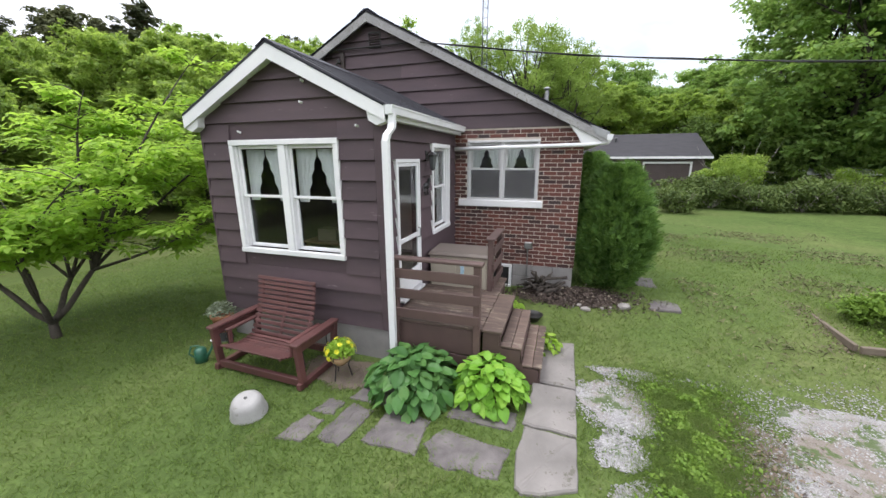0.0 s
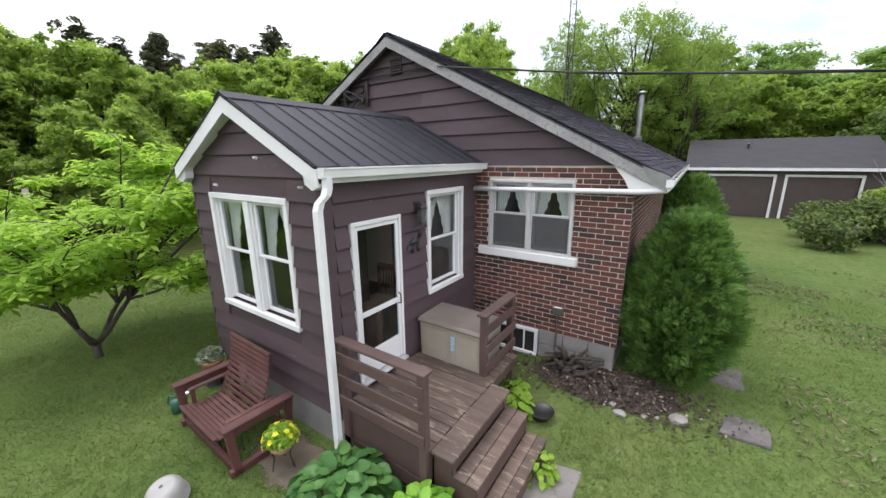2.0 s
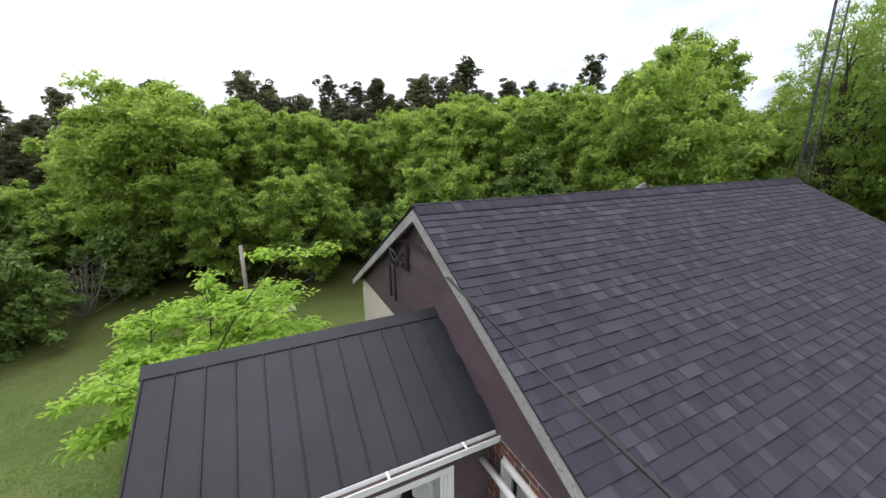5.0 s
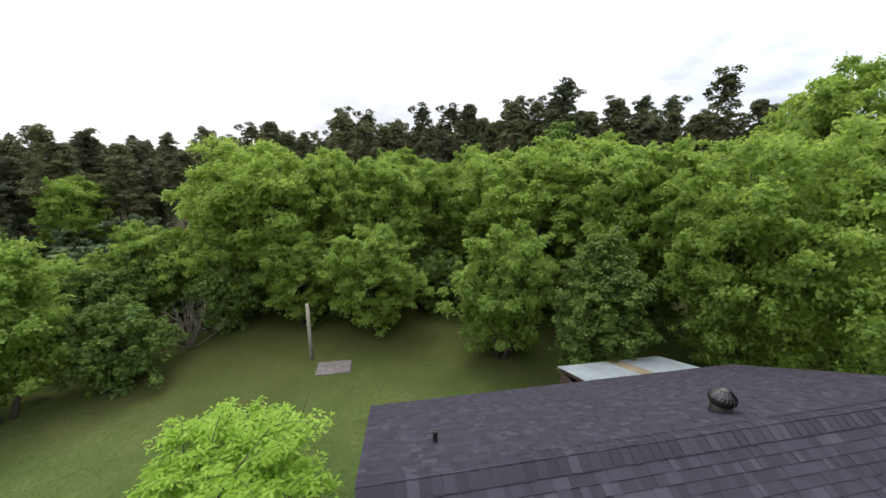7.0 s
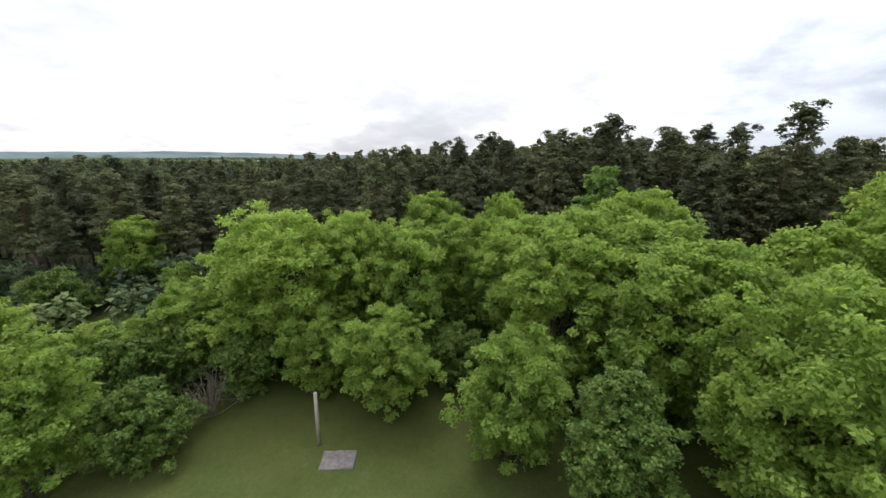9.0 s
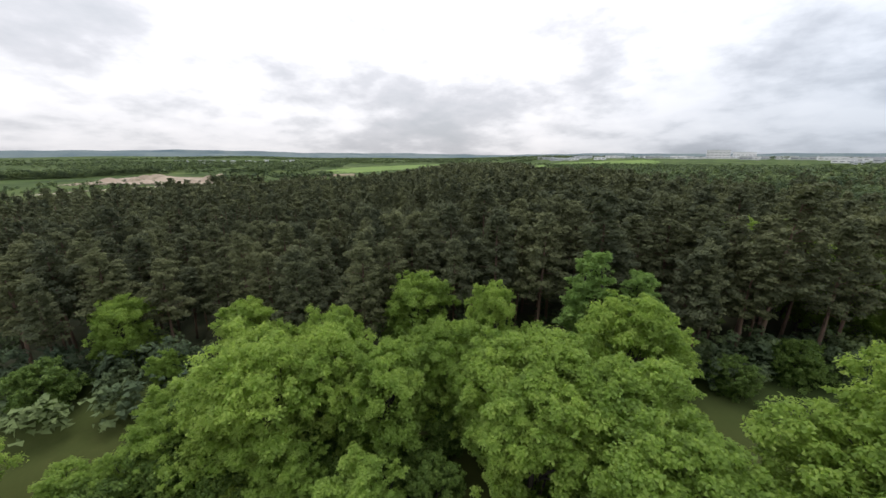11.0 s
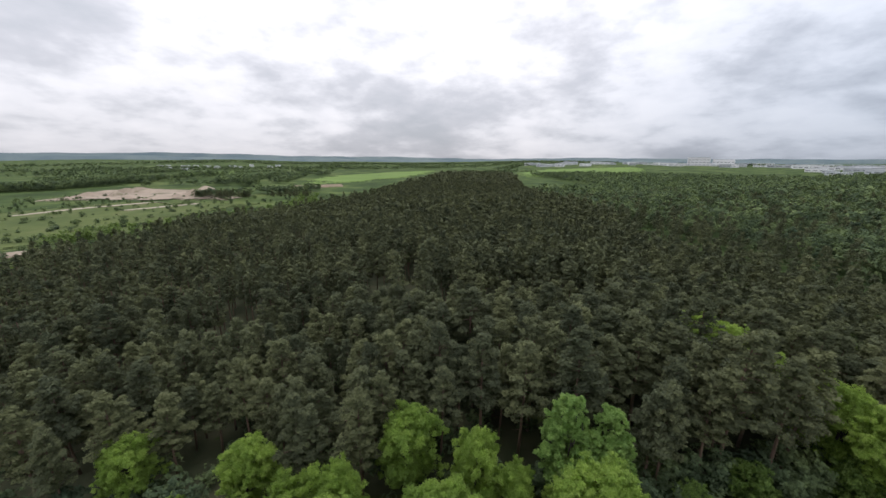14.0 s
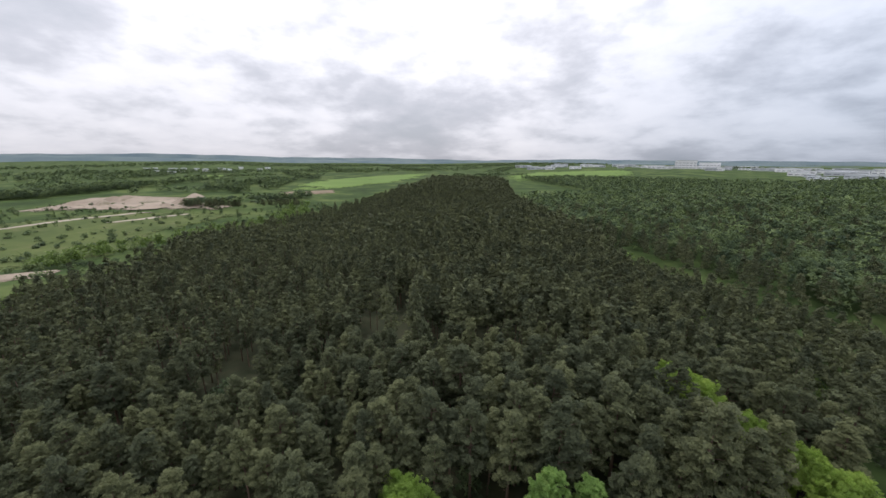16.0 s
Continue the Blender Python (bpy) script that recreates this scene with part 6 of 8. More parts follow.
for i, (x, y, h, r) in enumerate(((7.0, -0.25, 0.42, 0.36), (7.55, -0.55, 0.5, 0.42), (7.5, 0.05, 0.38, 0.35), (8.2, -0.2, 0.5, 0.45), (8.1, -0.85, 0.36, 0.35))):
    garden_plant(x, y, h, r, 400 + i)
# planters by the side wall
for i, (x, y, z_) in enumerate(((4.14, 5.1, 0.0), (4.1, 5.75, 0.0), (4.05, 6.35, 0.0))):
    o = thing("crate_planter", x, y, float(lay(x, y)), 5, "weathered white crate planter on legs", "planter", "crate planters")
    part("trough", Geo().box(-0.22, 0.22, -0.26, 0.26, 0.40, 0.44).box(-0.24, -0.20, -0.28, 0.28, 0.40, 0.72, 0.006).box(0.20, 0.24, -0.28, 0.28, 0.40, 0.72, 0.006)
         .box(-0.20, 0.20, -0.28, -0.24, 0.40, 0.72, 0.006).box(-0.20, 0.20, 0.24, 0.28, 0.40, 0.72, 0.006), peeling_paint, o)
    for sx in (-0.2, 0.2):
        for sy in (-0.22, 0.22):
            part("leg", Geo().box(sx - 0.025, sx + 0.025, sy - 0.025, sy + 0.025, 0, 0.40), peeling_paint, o)
    part("soil", Geo().box(-0.20, 0.20, -0.24, 0.24, 0.60, 0.64), mulch, o)

# ---------- garage ----------
gar = thing("garage", 0, 0, 0, 0, "long low dark-brown garage with two doors and grey shingle roof", "garage")
GZ = float(lay(7, 20.5))
g = Geo()
walls_with_holes(2.95, 10.75, GZ - 0.3, 3.0, [(3.98, 6.72, GZ, 2.52), (7.29, 9.95, GZ, 2.52)], lambda a, b, c, d: g.box(a, b, 20.5, 20.62, c, d))
g.box(2.95, 3.07, 20.62, 27.4, GZ - 0.3, 3.0).box(10.63, 10.75, 20.62, 27.4, GZ - 0.3, 3.0).box(3.07, 10.63, 27.28, 27.4, GZ - 0.3, 3.0)
part("wall", g, garage_door_paint, gar)
for x0, x1 in ((3.86, 6.84), (7.17, 10.07)):
    part("door_frame", Geo().box(x0, x0 + 0.12, 20.46, 20.56, GZ, 2.52, 0.006).box(x1 - 0.12, x1, 20.46, 20.56, GZ, 2.52, 0.006).box(x0, x1, 20.455, 20.56, 2.52, 2.64, 0.006), white_paint, gar, "white door frame")
    dr = part("garage_door", Geo().box(x0 + 0.12, x1 - 0.12, 20.56, 20.60, GZ, 2.52), garage_door_paint, gar, "dark brown panelled garage door")
    for i in range(4):
        for j in range(6):
            w = (x1 - x0 - 0.24) / 6
            a = x0 + 0.12 + j * w
            b = GZ + i * (2.52 - GZ) / 4
            part("panel", Geo().box(a + 0.05, a + w - 0.05, 20.548, 20.562, b + 0.06, b + (2.52 - GZ) / 4 - 0.06, 0.006), garage_door_paint, dr)
g = Geo()
g.prism([(20.1, 2.98), (24.0, 4.62), (27.8, 2.98), (27.8, 2.92), (24.0, 4.55), (20.1, 2.92)], "x", 2.7, 11.05)
part("roof", g, dark_roof, gar, "dark grey shingle roof")
part("fascia", Geo().box(2.7, 11.05, 20.07, 20.095, 2.84, 2.985), white_paint, gar, "white eave fascia")
g = Geo()
g.prism([(20.62, 3.0), (24.0, 4.5), (27.3, 3.0)], "x", 10.65, 10.75).prism([(20.62, 3.0), (24.0, 4.5), (27.3, 3.0)], "x", 2.95, 3.05)
part("gable_end", g, garage_door_paint, gar)
part("soffit", Geo().box(2.75, 11.0, 20.1, 20.5, 2.86, 2.88), white_paint, gar)
part("roof_vent", Geo().lathe([(0.06, -0.3), (0.06, 0.22), (0.13, 0.23), (0.0, 0.30)], 12, (5.6, 22.6, 4.05)), steel, gar, "", True)
lsh = thing("low_shed", 18.6, 23.0, float(lay(17, 23)) - 0.2, -8, "low shed with a pale grey metal roof behind the hedge", "shed")
part("wall", Geo().box(-1.7, 1.7, -0.9, 0.9, 0, 1.65), garage_door_paint, lsh)
for i in range(7):
    a = -1.9 + i * 0.543
    part("roof_sheet", Geo().prism([(-1.1, 1.72), (1.1, 2.15), (1.1, 2.18), (-1.1, 1.75)], "x", a, a + 0.54), pale_sheet, lsh)

# ---------- lattice mast ----------
mast = thing("lattice_mast", -2.0, 11.75, float(lay(-2, 11.7)), 15, "tall thin steel lattice antenna mast behind the house", "mast")
H, R_ = 18.0, 0.16
legs = [(R_ * math.cos(a), R_ * math.sin(a)) for a in (0.0, 2.094, 4.189)]
for x, y in legs:
    part("leg", Geo().tube([(x, y, 0), (x, y, H)], 0.020, 6), turbine_metal, mast)
for i in range(44):
    z0 = 0.3 + i * 0.4
    g = Geo()
    for j in range(3):
        (xa, ya), (xb, yb) = legs[j], legs[(j + 1) % 3]
        g.tube([(xa, ya, z0), (xb, yb, z0)], 0.009, 4).tube([(xa, ya, z0), (xb, yb, z0 + 0.4)], 0.006, 4)
    part("brace", g, turbine_metal, mast)

# ---------- lean-to behind the house, post ----------
lean = thing("lean_to", -7.9, 8.5, float(lay(-7.9, 8.5)), 0, "lean-to shed with pale metal roof sheets behind the house", "shed")
lz = float(lay(-7.9, 8.5))
part("wall", Geo().box(-1.0, -0.94, -2.0, 2.0, 0, 2.2 - lz).box(-0.94, 1.5, -2.0, -1.94, 0, 2.2 - lz).box(-0.94, 1.5, 1.94, 2.0, 0, 2.2 - lz), rail_wood, lean)
tan_sheet = worn("rusty_sheet", (0.17, 0.145, 0.09), (0.24, 0.20, 0.13), 3.0, (1, 1, 1), 0.8, 40, 0.3, 0.05)
for y0, y1, m_ in ((-2.1, -1.1, sheet_metal), (-1.1, -0.12, sheet_metal), (-0.12, 0.38, tan_sheet), (0.38, 1.25, sheet_metal), (1.25, 2.1, sheet_metal)):
    rows = []
    for i in range(17):
        y = y0 + 0.005 + (y1 - y0 - 0.01) * i / 16
        w = 0.012 * math.sin(i * math.pi / 2)
        rows.append([(-1.17, y, 2.28 - lz + w), (1.15, y, 3.05 - lz + w)])
    part("roof_sheet", Geo().grid(rows), m_, lean)
part("rafter", Geo().prism([(-1.15, 2.20 - lz), (1.15, 2.97 - lz), (1.15, 2.90 - lz), (-1.15, 2.13 - lz)], "y", -2.05, 2.05), rail_wood, lean)
post = thing("wooden_post", -15.85, -3.45, float(lay(-15.8, -3.4)), 0, "weathered grey wooden post standing in the back lawn", "post")
part("shaft", Geo().tube([(0, 0, -0.2), (0.02, 0, 1.5), (0.05, 0.03, 3.05)], [0.105, 0.095, 0.085], 10), post_wood, post, "", True)

# ---------- trees ----------
def unit(v):
    return v / np.maximum(np.linalg.norm(v, axis=-1, keepdims=True), 1e-9)


def leaves(rng, at, normal, length, width, fold=0.25, spread=0.35):
    """Three-cornered leaves, bent down at the tip: at and normal are arrays."""
    n = len(at)
    size = length * rng.uniform(1 - spread, 1 + spread, (n, 1))
    along = unit(np.cross(normal, unit(rng.normal(size=(n, 3)))))
    across = np.cross(normal, along)
    w = size * width / length
    tip = at + along * size * 0.6 - normal * size * fold
    l = at - along * size * 0.35 + across * w * 0.55
    r = at - along * size * 0.35 - across * w * 0.55
    return np.stack([l, tip, r], 1)


def crown_points(rng, lobes, n, up=0.45, loose=0.5, shell=(0.72, 1.06), under=0.25, stray=0.0):
    c = np.array([l[0] for l in lobes], float)
    r = np.array([l[1] for l in lobes], float)
    area = r[:, 0] * r[:, 2]
    pick = rng.choice(len(lobes), n, p=area / area.sum())
    d = unit(rng.normal(size=(n, 3)))
    flip = (d[:, 2] < 0) & (rng.random(n) > under)
    d[flip, 2] *= -1
    depth = rng.uniform(shell[0], shell[1], (n, 1))
    depth = np.where(rng.random((n, 1)) < stray, rng.uniform(shell[1], shell[1] + 0.35, (n, 1)), depth)
    at = c[pick] + d * r[pick] * depth
    normal = unit(d * 0.7 + np.array([0, 0, up]) + rng.normal(size=(n, 3)) * loose)
    return at, normal


def tufts(rng, at, axis, per, length, width, droop=0.14, spread=0.3):
    """Rosettes of diamond-shaped leaves, each fanned out round its axis and hanging at the tips."""
    n = len(at)
    a0 = unit(np.cross(axis, unit(rng.normal(size=(n, 3)))))
    a1 = np.cross(axis, a0)
    out_ = []
    for j in range(per):
        phi = 6.283 * j / per + rng.uniform(-0.4, 0.4, (n, 1))
        along = a0 * np.cos(phi) + a1 * np.sin(phi)
        across = np.cross(axis, along)
        s = length * rng.uniform(1 - spread, 1 + spread, (n, 1))
        lift = rng.normal(size=(n, 3)) * (0.20 * length) + axis * rng.uniform(-0.2, 0.4, (n, 1)) * length
        dr = rng.uniform(0.2, 1.6, (n, 1)) * droop
        b = at + along * s * 0.12 + lift
        m = at + along * s * 0.58 + lift - axis * s * dr * 0.22
        t = at + along * s * 1.1 + lift - axis * s * dr
        w = across * s * (0.5 * width / length)
        out_.append(np.stack([b, m + w, t, m - w], 1))
    return np.concatenate(out_)


def crown_lobes(rng, h, w, base, n, size=0.30, cone=0.0):
    """Boughs of uneven size round the crown."""
    out_, mid, hh = [], (h + base) / 2, (h - base) / 2
    for i in range(n):
        a = i * 2.39996 + rng.uniform(-0.45, 0.45)
        q = 1 - 2 * (i + 0.5) / n
        rad = math.sqrt(max(0, 1 - q * q)) * rng.uniform(0.6, 1.12)
        s = size * rng.uniform(0.6, 1.35)
        taper = 1 - cone * (q * 0.5 + 0.5)
        k_ = 1 - s * 0.75
        c = (w / 2 * rad * k_ * taper * math.cos(a), w / 2 * rad * k_ * taper * math.sin(a), mid + hh * q * k_ * rng.uniform(0.88, 1.06))
        out_.append((c, (w / 2 * s * taper ** 0.5, w / 2 * s * taper ** 0.5, w / 2 * s * 0.9)))
    for i in range(max(3, n // 5)):
        a = rng.uniform(0, 6.28)
        q = rng.uniform(-0.4, 0.5)
        out_.append(((w * 0.2 * math.cos(a), w * 0.2 * math.sin(a), mid + hh * q), (w * 0.17, w * 0.17, w * 0.15)))
    return out_


def sprays(rng, lobes, each=8, size=0.42):
    """Smaller clumps set over each bough."""
    out_ = []
    for c, r in lobes:
        for j in range(each):
            d = rng.normal(size=3)
            d /= np.linalg.norm(d)
            if d[2] < -0.45:
                d[2] *= -0.7
            s = size * rng.uniform(0.6, 1.35)
            out_.append((tuple(np.array(c) + d * np.array(r) * rng.uniform(0.62, 1.34)), (r[0] * s, r[1] * s, r[2] * s * 0.92)))
    return out_


def limb_path(rng, a, b, bend=0.12, n=5):
    a, b = np.array(a, float), np.array(b, float)
    L = np.linalg.norm(b - a)
    off = rng.normal(size=3) * L * bend
    return [tuple(a + (b - a) * s + off * math.sin(math.pi * s) + np.array([0, 0, L * 0.08 * math.sin(math.pi * s)])) for s in np.linspace(0, 1, n)]


def broad_tree(seed, h, w, base, n_lobes, n_leaves, leaf, mat, label, stems=1, size=0.30, limbs=12, loose=0.5, cone=0.0, trunk=0.022, name="tree", width=0.62, wood=None, under=0.22, each=15, spray=0.27):
    rng = np.random.default_rng(seed)
    lobes = crown_lobes(rng, h, w, base, n_lobes, size, cone)
    at, normal = crown_points(rng, sprays(rng, lobes, each, spray), int(n_leaves * 1.5), up=0.75, loose=loose * 0.9, shell=(0.45, 1.10), under=under, stray=0.20)
    core, facing = crown_points(rng, lobes, int(n_leaves * 0.12), up=0.5, loose=0.8, shell=(0.15, 0.75), under=0.5)
    at, normal = np.concatenate([at, core]), np.concatenate([normal, facing])
    ob = thing(name, 0, 0, 0, 0, label, "tree")
    g = Geo()
    r0 = h * trunk
    for s in range(stems):
        a = 6.28 * s / stems + rng.uniform(-0.4, 0.4)
        foot = (0.10 * w * 0.3 * math.cos(a) * (stems > 1), 0.10 * w * 0.3 * math.sin(a) * (stems > 1), -0.15)
        top = (w * 0.16 * math.cos(a) * (stems > 1) + rng.normal() * 0.02 * w, w * 0.16 * math.sin(a) * (stems > 1) + rng.normal() * 0.02 * w, base + (h - base) * 0.62)
        g.tube(limb_path(rng, foot, top, 0.05, 7), list(np.linspace(r0 * (1.25 if stems == 1 else 0.8), r0 * 0.35, 7)), 8)
        mine = [l for i, l in enumerate(lobes[:n_lobes]) if i % stems == s][: max(3, limbs // stems)]
        for c, r in mine:
            q = rng.uniform(0.25, 0.8)
            start = np.array(foot) + (np.array(top) - np.array(foot)) * q
            if c[2] < start[2]:
                start = np.array(foot) + (np.array(top) - np.array(foot)) * rng.uniform(0.15, 0.4)
            g.tube(limb_path(rng, start, c, 0.10), list(np.linspace(r0 * 0.42, r0 * 0.07, 5)), 6)
    part("trunk", g, wood or dark_bark, ob, "", True)
    cr = new("crown", quads_mesh("crown", leaves(rng, at, normal, leaf * 1.05, leaf * width * 1.1, 0.22, 0.4), mat, 3))
    cr.parent = ob
    return ob


def place(ob, x, y, s=1.0, sz=None, rz=0.0, first=False):
    m = pose(x, y, float(lay(x, y)) - 0.05, 0, 0, rz) @ Matrix.Diagonal((s, s, 1.1 * (sz or s), 1))
    if first:
        ob.matrix_basis = m
        return ob
    return copy_thing(ob, m)


BR = "broad woodland tree with fresh light-green foliage"
tree_a = broad_tree(11, 10.6, 10.0, 0.3, 42, 58000, 0.165, wood_leaf, BR, 3, 0.30, 22, width=0.68)
tree_b = broad_tree(12, 10.0, 7.4, 0.2, 34, 42000, 0.155, wood_leaf, BR, 1, 0.32, 18, width=0.68)
tree_c = broad_tree(13, 6.6, 5.6, 0.0, 28, 28000, 0.14, wood_leaf, "small spreading tree with drooping light-green boughs", 2, 0.33, 14, width=0.68)
tree_d = broad_tree(14, 12.0, 9.5, -0.2, 44, 44000, 0.18, deep_leaf, "tall broadleaf tree with darker green foliage", 1, 0.31, 16, width=0.62)
tree_e = broad_tree(15, 14.6, 6.4, 0.8, 44, 30000, 0.2, deep_leaf, "tall pointed maple with fresh green foliage", 1, 0.28, 14, cone=0.62, width=0.62)
column = broad_tree(16, 7.9, 5.0, -0.3, 60, 34000, 0.125, column_leaf, "tall dense green bush covered in leaves", 1, 0.32, 4, 0.55, 0.62, 0.010)
airy = broad_tree(17, 13.0, 9.0, 2.2, 46, 19000, 0.15, pale_leaf, "pale thin-leaved tree with grey boughs showing", 1, 0.25, 30, 0.8, each=12, spray=0.32, width=0.5)
bush_a = broad_tree(18, 3.6, 4.4, -0.5, 24, 13000, 0.15, column_leaf, "dense dark-green bush at the edge of the lawn", 3, 0.33, 6, name="bush")

place(bush_a, -15.2, -11.6, 1.0, 1.0, 0, True)
place(tree_a, -23.3, -7.4, 1.0, 0.98, 20, True)
for x, y, s, sz, rz in ((-9.3, 15.4, 0.82, 0.88, 130), (-31.0, -4.3, 0.62, 0.80, 75), (-8.0, 31.0, 0.9, 0.95, 10), (-18.5, -24.5, 0.7, 0.62, 300)):
    place(tree_a, x, y, s, sz, rz)
place(tree_b, -24.6, 8.6, 1.08, 1.01, 0, True)
for x, y, s, sz, rz in ((-19.4, 9.9, 0.95, 0.89, 90), (-22.0, 12.4, 1.12, 0.98, 220), (-24.6, 0.6, 0.9, 0.87, 40), (-25.6, -2.6, 0.9, 0.92, 255), (-35.8, -14.3, 0.75, 0.74, 100), (-37.0, 2.3, 0.95, 0.95, 10), (-27.6, 19.4, 1.0, 1.04, 300),
                        (-19.6, 15.2, 1.12, 0.96, 150), (-37.0, -27.5, 0.75, 0.74, 60), (-33.0, 9.2, 0.66, 0.98, 33), (-15.0, 28.0, 1.0, 0.92, 70), (0.5, 33.0, 1.1, 1.1, 5), (-27.8, 5.0, 0.85, 0.86, 160), (-15.2, 15.0, 1.0, 0.94, 310),
                        (-14.6, 22.8, 1.05, 1.02, 260), (6.0, 32.0, 0.9, 0.82, 111), (11.5, 34.0, 1.0, 0.74, 20),
                        (-56.0, 49.5, 0.75, 1.12, 15), (-51.5, 48.5, 0.85, 1.2, 95), (-47.5, 48.6, 0.9, 1.24, 180), (-43.5, 50.4, 0.85, 1.1, 270), (-40.0, 52.2, 0.9, 1.08, 330), (-36.4, 53.6, 0.8, 1.02, 50), (-32.8, 54.6, 0.95, 1.0, 140), (-29.0, 56.0, 0.9, 0.95, 210)):
    place(tree_b, x, y, s, sz, rz)
place(tree_c, -18.4, -0.2, 0.98, 0.90, 0, True)
for x, y, s, sz, rz in ((-14.2, 6.1, 0.95, 0.97, 80), (-13.2, -14.5, 1.0, 1.04, 160), (-22.3, -13.6, 0.95, 0.86, 200), (-16.5, 34.0, 1.3, 0.95, 30), (-27.0, -16.0, 0.85, 0.75, 250), (-20.0, -16.5, 0.85, 0.7, 300),
                        (-20.3, -4.6, 0.85, 0.82, 15), (-31.4, 12.4, 0.9, 1.1, 77), (-31.8, -9.0, 0.9, 1.1, 190), (-12.0, -19.0, 1.3, 1.2, 20), (-14.0, -25.0, 1.5, 1.4, 120), (-22.0, -38.0, 1.5, 1.4, 200), (-33.0, -20.5, 0.6, 0.7, 10),
                        (-23.8, 15.8, 0.95, 1.1, 44), (-33.8, 13.6, 0.7, 0.9, 140), (-30.6, 17.6, 0.75, 1.0, 10)):
    place(tree_c, x, y, s, sz, rz)
place(tree_d, 18.8, 24.0, 1.5, 1.3, 0, True)
for x, y, s, sz, rz in ((30.0, 28.0, 1.2, 1.1, 100), (27.5, 15.5, 0.95, 0.9, 260), (18.0, 42.0, 1.1, 0.7, 310)):
    place(tree_d, x, y, s, sz, rz)
place(tree_e, -34.6, 19.3, 1.2, 0.92, 0, True)
place(tree_e, -35.2, 24.0, 0.95, 0.76, 140)
place(tree_b, -14.0, 24.8, 0.95, 1.28, 200)
for i in range(12):
    place(tree_c if i % 2 else bush_a, 12.5 + i * 2.6, 27.5 + 3 * math.sin(i * 2.3), 1.2, 1.15 if i % 2 else 1.3, i * 50)
for i in range(11):
    place(tree_b if i % 4 else tree_d, -14 + i * 5.6, 43 + 4 * math.sin(i * 2.1), 1.0 + 0.15 * math.sin(i * 1.3), (0.68 if i % 3 else 0.52) + 0.08 * math.cos(i * 1.7), i * 47)
place(column, -10.9, 9.2, 1.02, 0.86, 0, True)
place(airy, -1.6, 25.5, 1.0, 0.98, 0, True)
place(airy, -5.6, 25.5, 0.72, 0.93, 140)
place(airy, 2.0, 26.8, 0.75, 0.80, 70)
for x, y, s, sz, rz in ((-20.5, -9.0, 0.9, 0.95, 50), (-21.5, -3.0, 0.9, 0.75, 150), (-23.0, 2.2, 0.9, 0.8, 250), (-20.8, 9.8, 0.8, 0.8, 90), (-16.5, 15.5, 0.9, 0.9, 160), (-10.5, 20.5, 0.9, 0.9, 200),
                        (-26.0, 5.0, 1.0, 1.0, 33), (-27.5, -12.5, 1.0, 1.0, 110), (-31.0, -30.0, 1.2, 1.1, 5), (-33.5, 40.0, 1.2, 1.1, 270), (-32.0, 32.5, 1.0, 0.9, 320), (-33.0, 52.0, 1.2, 1.1, 10),
                        (-23.6, -9.2, 1.0, 1.25, 15), (-24.6, -13.6, 1.1, 1.2, 80), (-21.2, -13.4, 1.0, 1.1, 140), (-26.2, -7.6, 1.1, 1.3, 190), (-18.8, -15.2, 1.0, 1.05, 230), (-24.8, -4.6, 1.0, 1.1, 300), (-20.8, 4.0, 0.9, 0.9, 10), (-18.6, 11.6, 0.9, 0.9, 120)):
    place(bush_a, x, y, s, sz, rz)

# dead bush, bare twigs
rng = np.random.default_rng(31)
db = thing("dead_bush", -18.2, -10.2, -0.35, 0, "bare grey dead bush with tangled twigs", "bush")
for i in range(26):
    a, e = rng.uniform(0, 6.28), rng.uniform(0.55, 1.45)
    L = rng.uniform(1.8, 3.6)
    tip = np.array([math.cos(a) * math.cos(e), math.sin(a) * math.cos(e), math.sin(e)]) * L
    g = Geo()
    g.tube(limb_path(rng, (0, 0, 0), tip, 0.12), list(np.linspace(0.035, 0.006, 5)), 5)
    for j in range(5):
        s = tip * rng.uniform(0.4, 0.95)
        g.tube(limb_path(rng, s, s + rng.normal(size=3) * 0.45 + np.array([0, 0, 0.1]), 0.15, 4), list(np.linspace(0.012, 0.004, 4)), 4)
    part("branch", g, dead_twig, db)
rng = np.random.default_rng(32)
fb = thing("fallen_branch", -12.2, 16.6, float(lay(-12.2, 16.6)) - 0.05, 20, "pale dead branches leaning under the trees", "branch")
for i in range(7):
    root_ = rng.normal(size=3) * np.array([0.5, 0.5, 0.0])
    tip = root_ + np.array([0.7, 1.3, 1.5]) * rng.uniform(0.7, 1.2) + rng.normal(size=3) * 0.2
    part("branch", Geo().tube(limb_path(rng, root_, tip, 0.08), list(np.linspace(0.028, 0.008, 5)), 5), dead_wood, fb)

